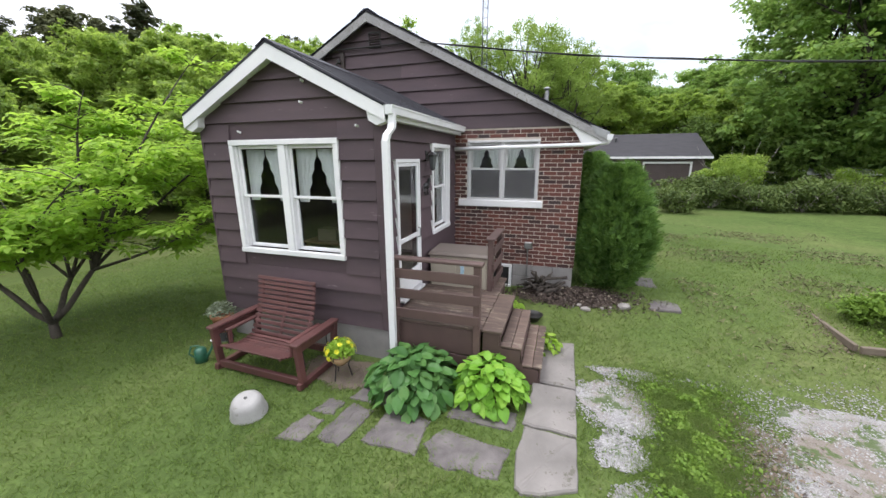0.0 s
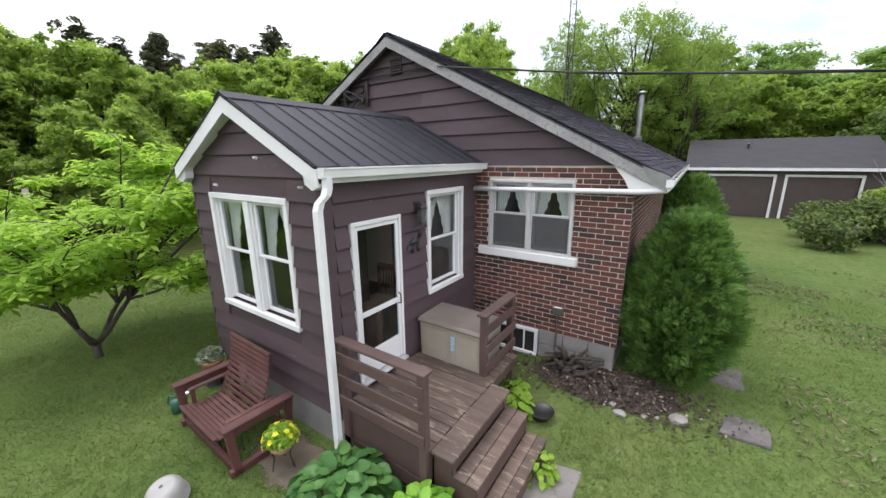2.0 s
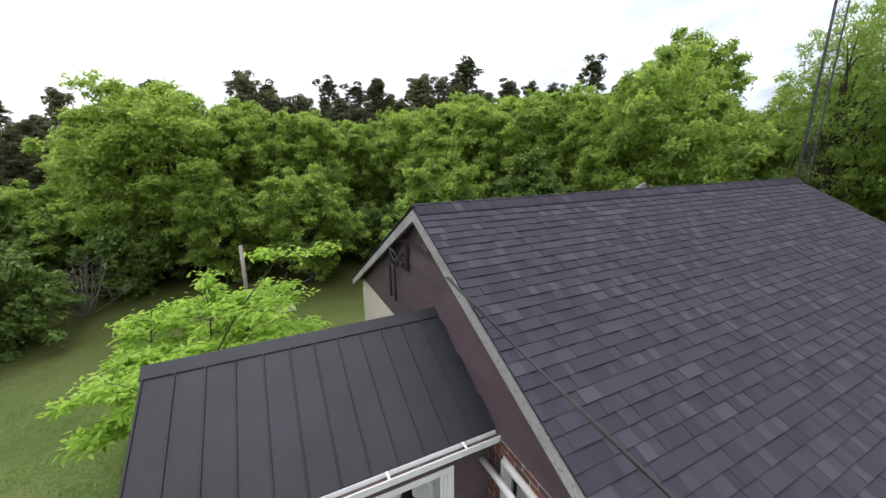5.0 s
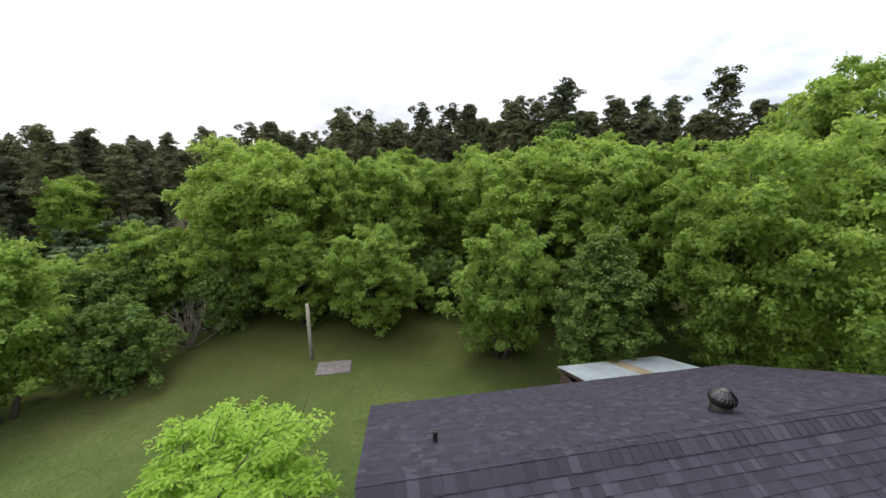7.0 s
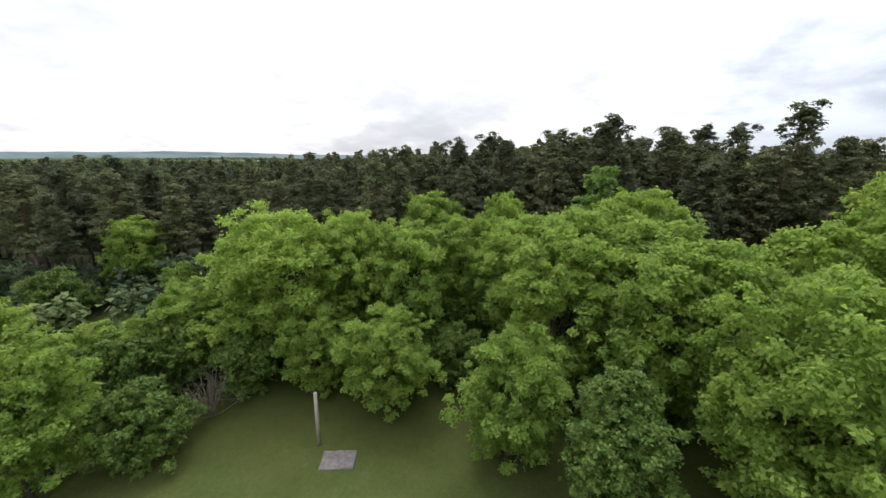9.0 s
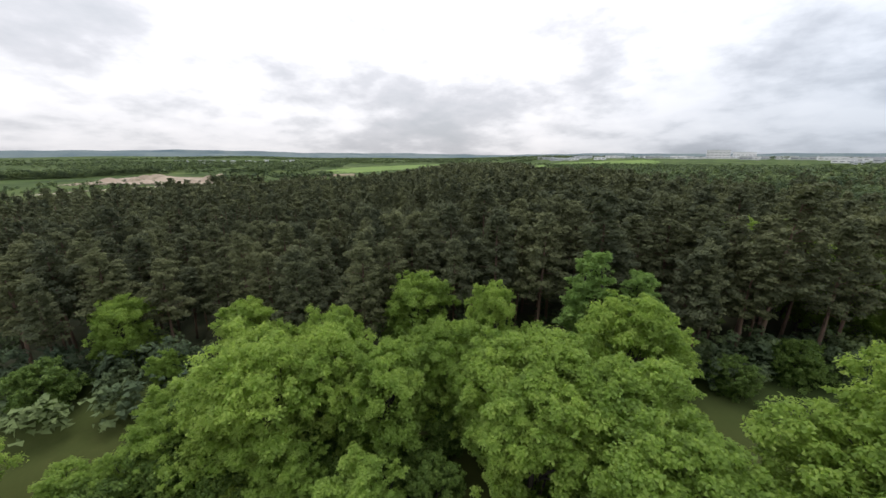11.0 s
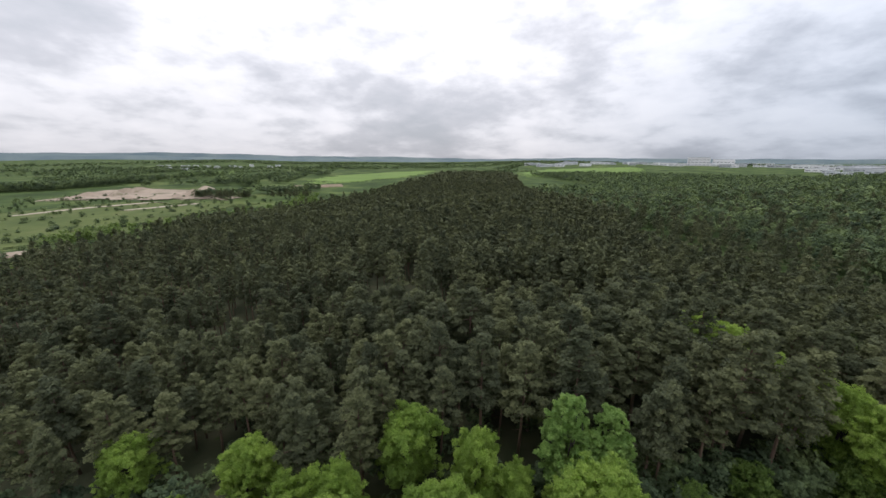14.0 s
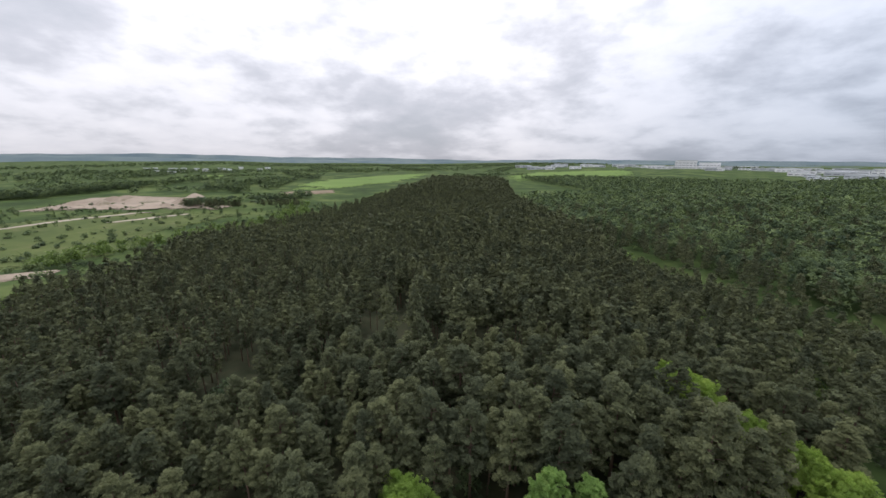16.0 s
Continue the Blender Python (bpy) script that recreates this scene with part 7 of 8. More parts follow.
# little spreading tree by the porch
def near_tree():
    rng = np.random.default_rng(41)
    ob = thing("ornamental_tree", -5.75, -4.3, float(lay(-5.75, -4.3)), 0, "small many-stemmed tree with bright lime-green leaves", "tree")
    g = Geo()
    at, normal = [], []
    # boughs: how far along x and y, and how high, each fans out to
    ends = [(-2.1, -0.7, 2.6), (-1.1, -1.0, 2.4), (0.8, -0.9, 2.5), (-2.4, 0.7, 2.9), (1.6, 0.0, 2.7), (0.5, 0.9, 4.0), (1.8, 1.5, 3.1), (-0.6, 1.7, 3.7), (1.0, 2.6, 4.9), (-1.4, 2.5, 3.6), (2.0, 2.5, 3.2), (0.2, 3.1, 3.9), (-0.8, -0.3, 3.5),
            (-1.9, 0.2, 1.75), (1.35, 0.9, 1.8), (0.6, -0.8, 1.65), (-1.2, 1.6, 2.0), (1.9, 2.0, 2.1), (0.9, 2.9, 2.4)]
    forks = [(-0.40, -0.30, 0.95), (0.32, -0.22, 0.75), (0.30, 0.55, 1.05), (-0.28, 0.50, 0.85)]
    g.tube([(0.05, -0.02, -0.15), (0.0, 0.0, 0.12), (-0.03, 0.02, 0.32)], [0.085, 0.068, 0.06], 9)
    for fx, fy, fz in forks:
        g.tube([(-0.03, 0.02, 0.25), (fx * 0.35, fy * 0.35, fz * 0.45), (fx * 0.8, fy * 0.7, fz * 0.78), (fx, fy, fz)], [0.05, 0.046, 0.042, 0.036], 8)
    for s, (ex, ey, ez) in enumerate(ends):
        top = np.array([ex, ey, ez])
        fork = np.array(min(forks, key=lambda f: (f[0] * 4 - ex) ** 2 + (f[1] * 4 - ey) ** 2))
        path = limb_path(rng, fork, top, 0.10, 10)
        g.tube(path, list(np.linspace(0.030, 0.006, 10)), 7)
        for j in range(10):
            q = rng.uniform(0.35, 1.0)
            i0 = min(int(q * 9), 8)
            p = np.array(path[i0]) + (np.array(path[i0 + 1]) - np.array(path[i0])) * (q * 9 - i0)
            b = rng.uniform(0, 6.28)
            tip = p + np.array([math.cos(b), math.sin(b), rng.uniform(-0.05, 0.32)]) * rng.uniform(0.40, 1.0)
            g.tube(limb_path(rng, p, tip, 0.06, 5), list(np.linspace(0.010, 0.003, 5)), 5)
            m = 19
            t = rng.uniform(0.25, 1.06, m)
            c = p + (tip - p) * t[:, None]
            at.append(c + rng.normal(size=(m, 3)) * np.array([0.12, 0.12, 0.035]))
            normal.append(unit(np.array([0, 0, 1.0]) + rng.normal(size=(m, 3)) * 0.22))
    part("trunk", g, dark_bark, ob, "slender grey-brown stems from one foot", True)
    at, normal = np.concatenate(at), np.concatenate(normal)
    keep = at[:, 2] > 0.85
    cr = new("crown", quads_mesh("crown", tufts(rng, at[keep], normal[keep], 6, 0.15, 0.062, 0.3, 0.35), maple_leaf))
    cr.parent = ob


near_tree()

# ---------- pine wood ----------
def pine_quads(rng, h, n, size, lobes_n=24, fine=1.0):
    """Needle tufts of one pine, its foot at the origin: a broad rounded crown of flattish puffs over a bare stem."""
    lobes = []
    for i in range(lobes_n):
        q = (i + 0.5) / lobes_n
        z_ = h * (0.40 + 0.56 * q)
        reach = 2.15 * (0.6 + 0.4 * min(1.0, q / 0.25)) * (0.06 + 0.94 * (1 - q) ** 0.62) * rng.uniform(0.30, 1.12)
        a = i * 2.4 + rng.uniform(-0.6, 0.6)
        r = rng.uniform(0.55, 1.05) * (1.05 - 0.35 * q) * fine
        lobes.append(((reach * math.cos(a), reach * math.sin(a), z_ + 0.12 * reach), (r, r, r * 0.8)))
    for j in range(6):
        lobes.append(((rng.normal() * 0.35, rng.normal() * 0.35, h * rng.uniform(0.88, 0.985)), (0.40, 0.40, 0.42)))
    at, normal = crown_points(rng, lobes, n, 0.6, 0.40, (0.62, 1.06), 0.22, 0.10)
    return leaves(rng, at, normal, size, size * 0.5, 0.15, 0.45), lobes


def pine_tree(seed, h, mat):
    rng = np.random.default_rng(seed)
    q, lobes = pine_quads(rng, h, 8200, 0.25, 84, 0.60)
    ob = thing("pine_tree", 0, 0, 0, 0, "tall plantation pine with grey-green needle clumps on a bare trunk", "tree", "pines of the plantation")
    g = Geo()
    g.tube(limb_path(rng, (0, 0, -0.3), (0.05, 0.0, h * 0.95), 0.008, 6), list(np.linspace(0.15, 0.03, 6)), 7)
    for c, r in lobes[:-6:3]:
        g.tube([(0, 0, c[2] - 0.35), (c[0] * 0.55, c[1] * 0.55, c[2] - 0.12), c], [0.045, 0.03, 0.012], 4)
    for i in range(6):
        a, z_ = rng.uniform(0, 6.28), h * rng.uniform(0.2, 0.4)
        L = rng.uniform(0.5, 1.3)
        g.tube([(0, 0, z_), (L * math.cos(a), L * math.sin(a), z_ - 0.1)], [0.025, 0.006], 4)
    part("trunk", g, pine_bark, ob, "", True)
    cr = new("crown", quads_mesh("crown", q, mat, 3))
    cr.parent = ob
    return ob


# boundary lines of the wood, as pairs of x and y
LEFT_EDGE = [(-28, -45), (-60, -75), (-117, -118), (-135, -108), (-166, -107), (-232, -130), (-306, -99), (-448, -54), (-900, 58)]
RIGHT_EDGE = [(-28, 60), (-55, 75), (-75, 74), (-104, 81), (-162, 93), (-250, 105), (-500, 150), (-900, 235)]
GAP = [(-30, 150), (-70, 131), (-88, 123), (-108, 112), (-131, 108), (-160, 103), (-226, 97), (-260, 100)]


def edge(line, x):
    xs, ys = [-p[0] for p in line], [p[1] for p in line]
    return np.interp(-np.asarray(x, float), xs, ys)


def strip_sheet(name, rows_, mat, label, lift):
    rows = []
    for x, y0, y1 in rows_:
        row = []
        for j in range(13):
            y = y0 + (y1 - y0) * j / 12
            row.append((x, y, float(lay(x, y)) + lift + 0.0035 * max(0.0, math.hypot(x, y) - 70)))
        rows.append(row)
    return solid(name, Geo().grid(rows), mat, label, "ground", "structure")


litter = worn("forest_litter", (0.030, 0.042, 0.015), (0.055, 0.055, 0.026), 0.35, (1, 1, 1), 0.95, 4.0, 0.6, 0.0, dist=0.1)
xs_ = [-36.5, -40, -44, -50] + [-60 - 12 * i for i in range(42)]
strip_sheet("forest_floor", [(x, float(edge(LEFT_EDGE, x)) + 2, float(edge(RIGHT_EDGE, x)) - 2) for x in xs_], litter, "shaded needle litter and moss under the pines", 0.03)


def jitter_grid(rng, x0, x1, y0, y1, step, shake=0.42):
    xs, ys = np.meshgrid(np.arange(x0, x1, step), np.arange(y0, y1, step))
    p = np.stack([xs.ravel(), ys.ravel()], 1)
    return p + rng.uniform(-shake, shake, p.shape) * step


rng = np.random.default_rng(77)
P = jitter_grid(rng, -980, -34, -140, 290, 3.6)
d = np.hypot(P[:, 0], P[:, 1])
near_edge = -34.5 - 4.5 * smooth01(4, 16, P[:, 1]) * (1 - smooth01(22, 30, P[:, 1])) - 3.0 * (np.sin(P[:, 1] * 0.23) + 1) * (1 - smooth01(20, 26, P[:, 1])) + 1.2 * smooth01(22, 28, P[:, 1])
inside = (P[:, 1] > edge(LEFT_EDGE, P[:, 0])) & (P[:, 1] < edge(RIGHT_EDGE, P[:, 0])) & (P[:, 0] < near_edge)
# clearings among the trunks
for cx, cy, cr_, cl in ((-94, -3, 7, 16), (-71, 26, 4.5, 12), (-86, 34, 3.5, 7), (-66, -32, 4, 9), (-75, -45, 4, 7)):
    inside &= ~((np.abs(P[:, 1] - cy) < cr_) & (np.abs(P[:, 0] - cx) < cl) & (rng.random(len(P)) < 0.86))
inside &= np.abs(P[:, 1] - np.interp(-P[:, 0], [28, 33, 42, 48, 57], [56, 54.5, 51.5, 48.6, 49.5])) > np.where(P[:, 0] > -59, 3.6, 0.0)
thin_out = rng.random(len(P)) < np.where(d > 560, 0.16, 0.0) + np.where((d > 260) & (d <= 560), 0.46, 0) + np.where(d > 260, 0.0, np.where(d > 150, 0.72, 0.93))
P = P[inside & thin_out]
d = np.hypot(P[:, 0], P[:, 1])
order = np.argsort(d)
P, d = P[order], d[order]
pines = [pine_tree(201, 15.0, near_needle), pine_tree(202, 15.6, near_needle), pine_tree(203, 14.2, near_needle), pine_tree(204, 16.2, near_needle)]
NEAR = 290
used = set()
for i, (x, y) in enumerate(P[:NEAR]):
    j = i % 4
    s = rng.uniform(0.80, 1.08) * float(0.89 + (0.28 * smooth01(-14, 14, y) + 0.14 * smooth01(14, 34, y) - 0.08 * smooth01(24, 34, y)) * (1 - 0.6 * smooth01(46, 60, y)) * smooth01(-75, -55, x))
    m = pose(x, y, float(lay(x, y)), rng.normal() * 1.5, rng.normal() * 1.5, rng.uniform(0, 360)) @ Matrix.Diagonal((s * rng.uniform(0.95, 1.35), s * rng.uniform(0.95, 1.35), s, 1))
    if j in used:
        copy_thing(pines[j], m)
    else:
        pines[j].matrix_basis = m
        used.add(j)
place(pines[0], -34.9, 30.2, 1.15, 0.93, 40)


def scatter(rng, P, templates, smin, smax, flat=1.0, sink=0.0, scale=None):
    """Copies of loose-quad templates set out at P, in one array."""
    out_ = []
    which = rng.integers(0, len(templates), len(P))
    for k_, q in enumerate(templates):
        p = P[which == k_]
        n = len(p)
        if n == 0:
            continue
        s = rng.uniform(smin, smax, n) * (1.0 if scale is None else scale(p))
        a = rng.uniform(0, 6.283, n)
        c, sn = np.cos(a) * s, np.sin(a) * s
        x = q[None, ..., 0] * c[:, None, None] - q[None, ..., 1] * sn[:, None, None]
        y = q[None, ..., 0] * sn[:, None, None] + q[None, ..., 1] * c[:, None, None]
        z_ = q[None, ..., 2] * (s * flat * rng.uniform(0.88, 1.12, n))[:, None, None]
        z0 = lay(p[:, 0], p[:, 1]) - sink
        out_.append(np.stack([x + p[:, 0, None, None], y + p[:, 1, None, None], z_ + z0[:, None, None]], -1).reshape(-1, 3))
    return np.concatenate(out_)


def lower_left(p):
    return 0.84 + 0.16 * smooth01(-40, -5, p[:, 1]) + 0.19 * smooth01(-18, 14, p[:, 1]) * (1 - smooth01(45, 60, p[:, 1])) * smooth01(-110, -80, p[:, 0])


wider = np.array([1.15, 1.15, 1.0])
mid = [pine_quads(rng, 15.0, 1000, 0.58, 28, 0.85)[0] * wider for _ in range(4)]
low = [pine_quads(rng, 15.0, 170, 1.30, 14, 0.95)[0] * wider for _ in range(4)]
tip = [pine_quads(rng, 15.0, 60, 2.4, 10, 1.0)[0] * wider * np.array([1.5, 1.5, 1.0]) for _ in range(3)]
far_p = P[NEAR:]
dd = d[NEAR:]
A, B, C = far_p[dd < 170], far_p[(dd >= 170) & (dd < 560)], far_p[dd >= 560]
ob = tagged(new("pine_wood", quads_mesh("pine_wood", scatter(rng, A, mid, 0.85, 1.06, scale=lower_left), needle, 3)), "dense dark pine plantation seen from above", "woods", "", "stuff")
ob = tagged(new("far_pine_wood", quads_mesh("far_pine_wood", np.concatenate([scatter(rng, B, low, 0.85, 1.1, scale=lower_left), scatter(rng, C, tip, 0.9, 1.2)]), needle, 3)), "dark pine wood running to the distance", "woods", "", "stuff")
g = Geo()
for x, y in A:
    z0 = float(lay(x, y))
    g.tube([(x, y, z0 - 0.3), (x, y, z0 + 11)], [0.14, 0.06], 4, False)
tagged(new("pine_trunks", g.mesh("pine_trunks", pine_bark)), "bare pine trunks", "trunks", "", "stuff")

# ---------- mixed woods, hedgerows and scrub farther off ----------
def blob_quads(rng, n, size, h, w, base):
    lobes = crown_lobes(rng, h, w, base, 10, 0.45)
    at, normal = crown_points(rng, sprays(rng, lobes, 4, 0.5), n, 0.6, 0.20, (0.84, 1.06), 0.14, 0.06)
    return leaves(rng, at, normal, size, size * 0.7, 0.3, 0.35)


wood1 = [blob_quads(rng, 900, 0.62, 11, 7.0, 0.5) for _ in range(4)]
wood2 = [blob_quads(rng, 70, 2.1, 11, 9.0, 1.0) for _ in range(4)]
scrub = [blob_quads(rng, 220, 0.6, 4.2, 5.0, -0.5) for _ in range(3)]
brush = [blob_quads(rng, 900, 0.55, 9.5, 6.0, 0.0) for _ in range(3)]
W = jitter_grid(rng, -420, 40, 62, 420, 6.4)
gap = edge(GAP, W[:, 0])
r_e = edge(RIGHT_EDGE, W[:, 0])
ok = ((W[:, 1] > np.maximum(gap + 5, r_e + 2)) | ((W[:, 1] > r_e + 1) & (W[:, 1] < gap - 200))) & (np.hypot(W[:, 0], W[:, 1]) > 60)
ok &= ~((W[:, 0] > -36) & (W[:, 1] < 62))
W = W[ok]
dw = np.hypot(W[:, 0], W[:, 1])
conif = rng.random(len(W)) < np.where((W[:, 1] < edge(GAP, W[:, 0]) + 24) & (W[:, 0] > -230), 0.92, 0.34)
tagged(new("mixed_wood", quads_mesh("mixed_wood", scatter(rng, W[(~conif) & (dw < 240)], wood1, 0.75, 1.35), far_leaf, 3)), "mixed green woodland canopy", "woods", "", "stuff")
tagged(new("mixed_wood_conifers", quads_mesh("mixed_wood_conifers", scatter(rng, W[conif & (dw < 240)], mid, 0.74, 0.98), needle, 3)), "dark conifers scattered through the woodland", "woods", "", "stuff")
V = jitter_grid(rng, -262, -22, 52, 150, 4.2)
V = V[(V[:, 1] > edge(RIGHT_EDGE, V[:, 0]) + 0.5) & (V[:, 1] < edge(GAP, V[:, 0]) - 4.5) & (V[:, 0] < -30 - 0.1 * V[:, 1])]
tagged(new("ride_wood", quads_mesh("ride_wood", scatter(rng, V, mid, 0.78, 1.02, scale=lambda p: 1 - 0.5 * smooth01(-28, -7, p[:, 1] - edge(GAP, p[:, 0]))), needle, 3)), "dark conifers between the plantation and the grassy ride", "woods", "", "stuff")
wood3 = [blob_quads(rng, 190, 1.15, 11, 8.0, 0.5) for _ in range(4)]
thin_scrub = [blob_quads(rng, 150, 0.85, 4.2, 5.0, -0.5) for _ in range(3)]
F = W[(dw >= 240) & ~conif]
FC = W[(dw >= 240) & conif]
F2 = jitter_grid(rng, -1300, -20, 180, 1250, 12.0)
ok = (F2[:, 1] > edge(RIGHT_EDGE, F2[:, 0]) + 6) & (np.hypot(F2[:, 0], F2[:, 1]) > 440) & (F2[:, 1] < 1180 + 0.10 * F2[:, 0]) & (F2[:, 1] < 1500 + 1.25 * F2[:, 0] + 420) & (F2[:, 0] > -1000 - 0.25 * F2[:, 1])
ok &= ~((F2[:, 0] < -560) & (F2[:, 1] < 330))
F2 = F2[ok]
tagged(new("far_mixed_wood", quads_mesh("far_mixed_wood", np.concatenate([scatter(rng, F, wood3, 0.75, 1.35), scatter(rng, F2, wood2, 0.8, 1.35, 1.0)]), far_leaf, 3)), "mixed green woods reaching to the town", "woods", "", "stuff")
tagged(new("far_wood_conifers", quads_mesh("far_wood_conifers", scatter(rng, FC, low, 0.6, 0.85), needle, 3)), "dark conifers among the far woods", "woods", "", "stuff")
# bright thickets along the plantation's edges
T = []
for line, off in ((RIGHT_EDGE, 3.0), (LEFT_EDGE, -5.0)):
    for i in range(150):
        x = rng.uniform(-330, -48)
        if line is RIGHT_EDGE and x < -110 and rng.random() < 0.6:
            continue
        T.append((x, float(edge(line, x)) + off + rng.normal() * 3.0))
T = np.array(T)
light_scrub = leafy("light_thicket_leaves", (0.060, 0.100, 0.026), (0.105, 0.165, 0.038), (0.18, 0.26, 0.055), 0.35, patch=0.12)
tagged(new("thicket", quads_mesh("thicket", scatter(rng, T, scrub, 0.8, 1.7), light_scrub, 3)), "light-green thicket along the edge of the pines", "bushes", "", "stuff")
U = jitter_grid(rng, -75, -25, -70, 62, 4.6)
U = U[(U[:, 1] > edge(LEFT_EDGE, U[:, 0]) - 18) & ((U[:, 0] < -33.5) | (U[:, 1] < -14) & (U[:, 0] < -27))]
U = U[(rng.random(len(U)) < np.where(U[:, 0] > -42, 0.95, 0.45))]
U2 = np.stack([rng.uniform(-37, -32.0, 110), np.concatenate([rng.uniform(17, 64, 75), rng.uniform(-46, -16, 35)])], 1)
tagged(new("understorey", quads_mesh("understorey", np.concatenate([scatter(rng, U, scrub, 0.45, 0.95), scatter(rng, U2, brush, 0.30, 0.55)]), far_leaf, 3)), "dark-green shrubs under the front of the pines", "bushes", "", "stuff")
# scrub on the open land
S = np.stack([rng.uniform(-480, -150, 1100), rng.uniform(-420, -90, 1100)], 1)
S = S[(S[:, 1] < edge(LEFT_EDGE, S[:, 0]) - 6) & (rng.random(len(S)) < 0.6)]
tagged(new("meadow_scrub", quads_mesh("meadow_scrub", scatter(rng, S, thin_scrub, 0.35, 1.1), far_leaf, 3)), "scattered shrubs on the open meadow", "bushes", "", "stuff")


# groves on the far meadows
G_ = np.stack([rng.uniform(-1500, -600, 2600), rng.uniform(-1150, -150, 2600)], 1)
mask = np.sin(G_[:, 0] * 0.021 + 2 * np.sin(G_[:, 1] * 0.013)) + np.sin(G_[:, 1] * 0.027 + G_[:, 0] * 0.009) + 0.5 * rng.normal(size=len(G_))
G_ = G_[(mask > 0.75) & ~((G_[:, 0] > -1400) & (G_[:, 1] > -0.28 * (G_[:, 0] + 640) * 0 - 265))]


def belt(rng, a, b, wide, n):
    t = rng.random(n)
    p = np.array(a)[None] + (np.array(b) - np.array(a))[None] * t[:, None]
    dirn = unit(np.array(b, float) - np.array(a, float))
    return p + np.stack([-dirn[1], dirn[0]])[None] * rng.uniform(-wide, wide, (n, 1))


belts = [((-470, -640), (-560, -520), 30, 130), ((-560, -560), (-760, -520), 30, 180), ((-455, -262), (-480, -205), 9, 46), ((-500, -205), (-560, -150), 14, 60), ((-640, -330), (-900, -420), 18, 110), ((-700, -260), (-1000, -300), 14, 90),
         ((-1000, -250), (-1350, -420), 22, 130), ((-900, -700), (-1500, -900), 60, 260), ((-1500, -200), (-2100, -500), 60, 240), ((-1700, 60), (-2300, -100), 50, 200), ((-1500, 330), (-2000, 560), 40, 160), ((-700, -900), (-1100, -1300), 60, 240),
         ((-2200, -900), (-2600, 300), 120, 360), ((-2000, 900), (-2500, 500), 90, 240), ((-1300, -1500), (-2300, -1300), 120, 320), ((-1100, 1500), (-2000, 1500), 90, 240), ((-500, 1500), (-1200, 1900), 120, 260), ((-1250, 150), (-1330, 420), 25, 90)]
more = [((-1000 - 90 * i, -1100 + 160 * i), (-1500 - 110 * i, -950 + 190 * i), 45, 110) for i in range(9)] + [((-2100 - 60 * i, -1500 + 260 * i), (-2700, -1350 + 280 * i), 130, 170) for i in range(11)]
N_ = np.concatenate([belt(rng, *b) for b in belts + more] + [G_])
tagged(new("hedgerow_trees", quads_mesh("hedgerow_trees", scatter(rng, N_, wood2, 0.8, 1.5, 0.75), far_leaf, 3)), "belts of trees between far fields", "woods", "", "stuff")
# groves along the plantation's meadow side, a pine belt before the pit, woods behind it
grove = np.concatenate([belt(rng, a, b, w, n) for a, b, w, n in (((-185, -178), (-240, -172), 9, 40), ((-240, -165), (-310, -142), 10, 60), ((-300, -130), (-390, -112), 12, 60), ((-385, -112), (-470, -138), 12, 40))])
tagged(new("meadow_grove", quads_mesh("meadow_grove", scatter(rng, grove, wood3, 0.4, 0.85), light_scrub, 3)), "light-green bushes and young trees at the edge of the meadow", "bushes", "", "stuff")
grove = np.concatenate([belt(rng, (-450, -258), (-432, -190), 6, 60), belt(rng, (-445, -172), (-450, -125), 8, 45)])
tagged(new("pine_belt", quads_mesh("pine_belt", scatter(rng, grove, low, 0.5, 0.75), needle, 3)), "dark belt of pines before the sand pit", "woods", "", "stuff")
grove = np.concatenate([belt(rng, (-480, -590), (-560, -500), 22, 110), belt(rng, (-560, -520), (-700, -500), 22, 120), belt(rng, (-700, -520), (-940, -470), 26, 130), belt(rng, (-700, -330), (-960, -330), 20, 90), belt(rng, (-620, -270), (-720, -330), 14, 50)])
tagged(new("pit_wood", quads_mesh("pit_wood", scatter(rng, grove, wood3, 0.8, 1.4), far_leaf, 3)), "dark broadleaf woods behind the sand pit", "woods", "", "stuff")

# ---------- open land, sand pit, town and hills ----------
def draped(name, pts, mat, label, lift=0.4, cat="field"):
    """A flat piece of land over the ground, given by its corners, with a wavering edge."""
    P_ = []
    n = len(pts)
    rng = np.random.default_rng(len(name) + n + int(abs(pts[0][0])))
    for i in range(n):
        a, b = np.array(pts[i], float), np.array(pts[(i + 1) % n], float)
        L = np.linalg.norm(b - a)
        for t in np.linspace(0, 1, 7)[:-1]:
            P_.append(a + (b - a) * t + rng.normal(size=2) * L * 0.018)
    P_ = np.array(P_)
    c = P_.mean(0)
    rows = []
    for f in (0.02, 0.25, 0.5, 0.75, 1.0):
        q = c + (P_ - c) * f
        q = np.concatenate([q, q[:1]])
        rows.append([(x, y, float(lay(x, y)) + (0.5 + 0.5 * lift + 0.0007 * math.hypot(x, y) if f < 0.95 else -1.5)) for x, y in q])
    ob = solid(name, Geo().grid(rows), mat, label, cat, "structure")
    rim = ob.data.attributes.new("rim", "FLOAT", "POINT")
    for i, f in enumerate((0.0, 0.1, 0.3, 0.62, 1.0)):
        for j in range(len(P_) + 1):
            rim.data[i * (len(P_) + 1) + j].value = f
    return ob


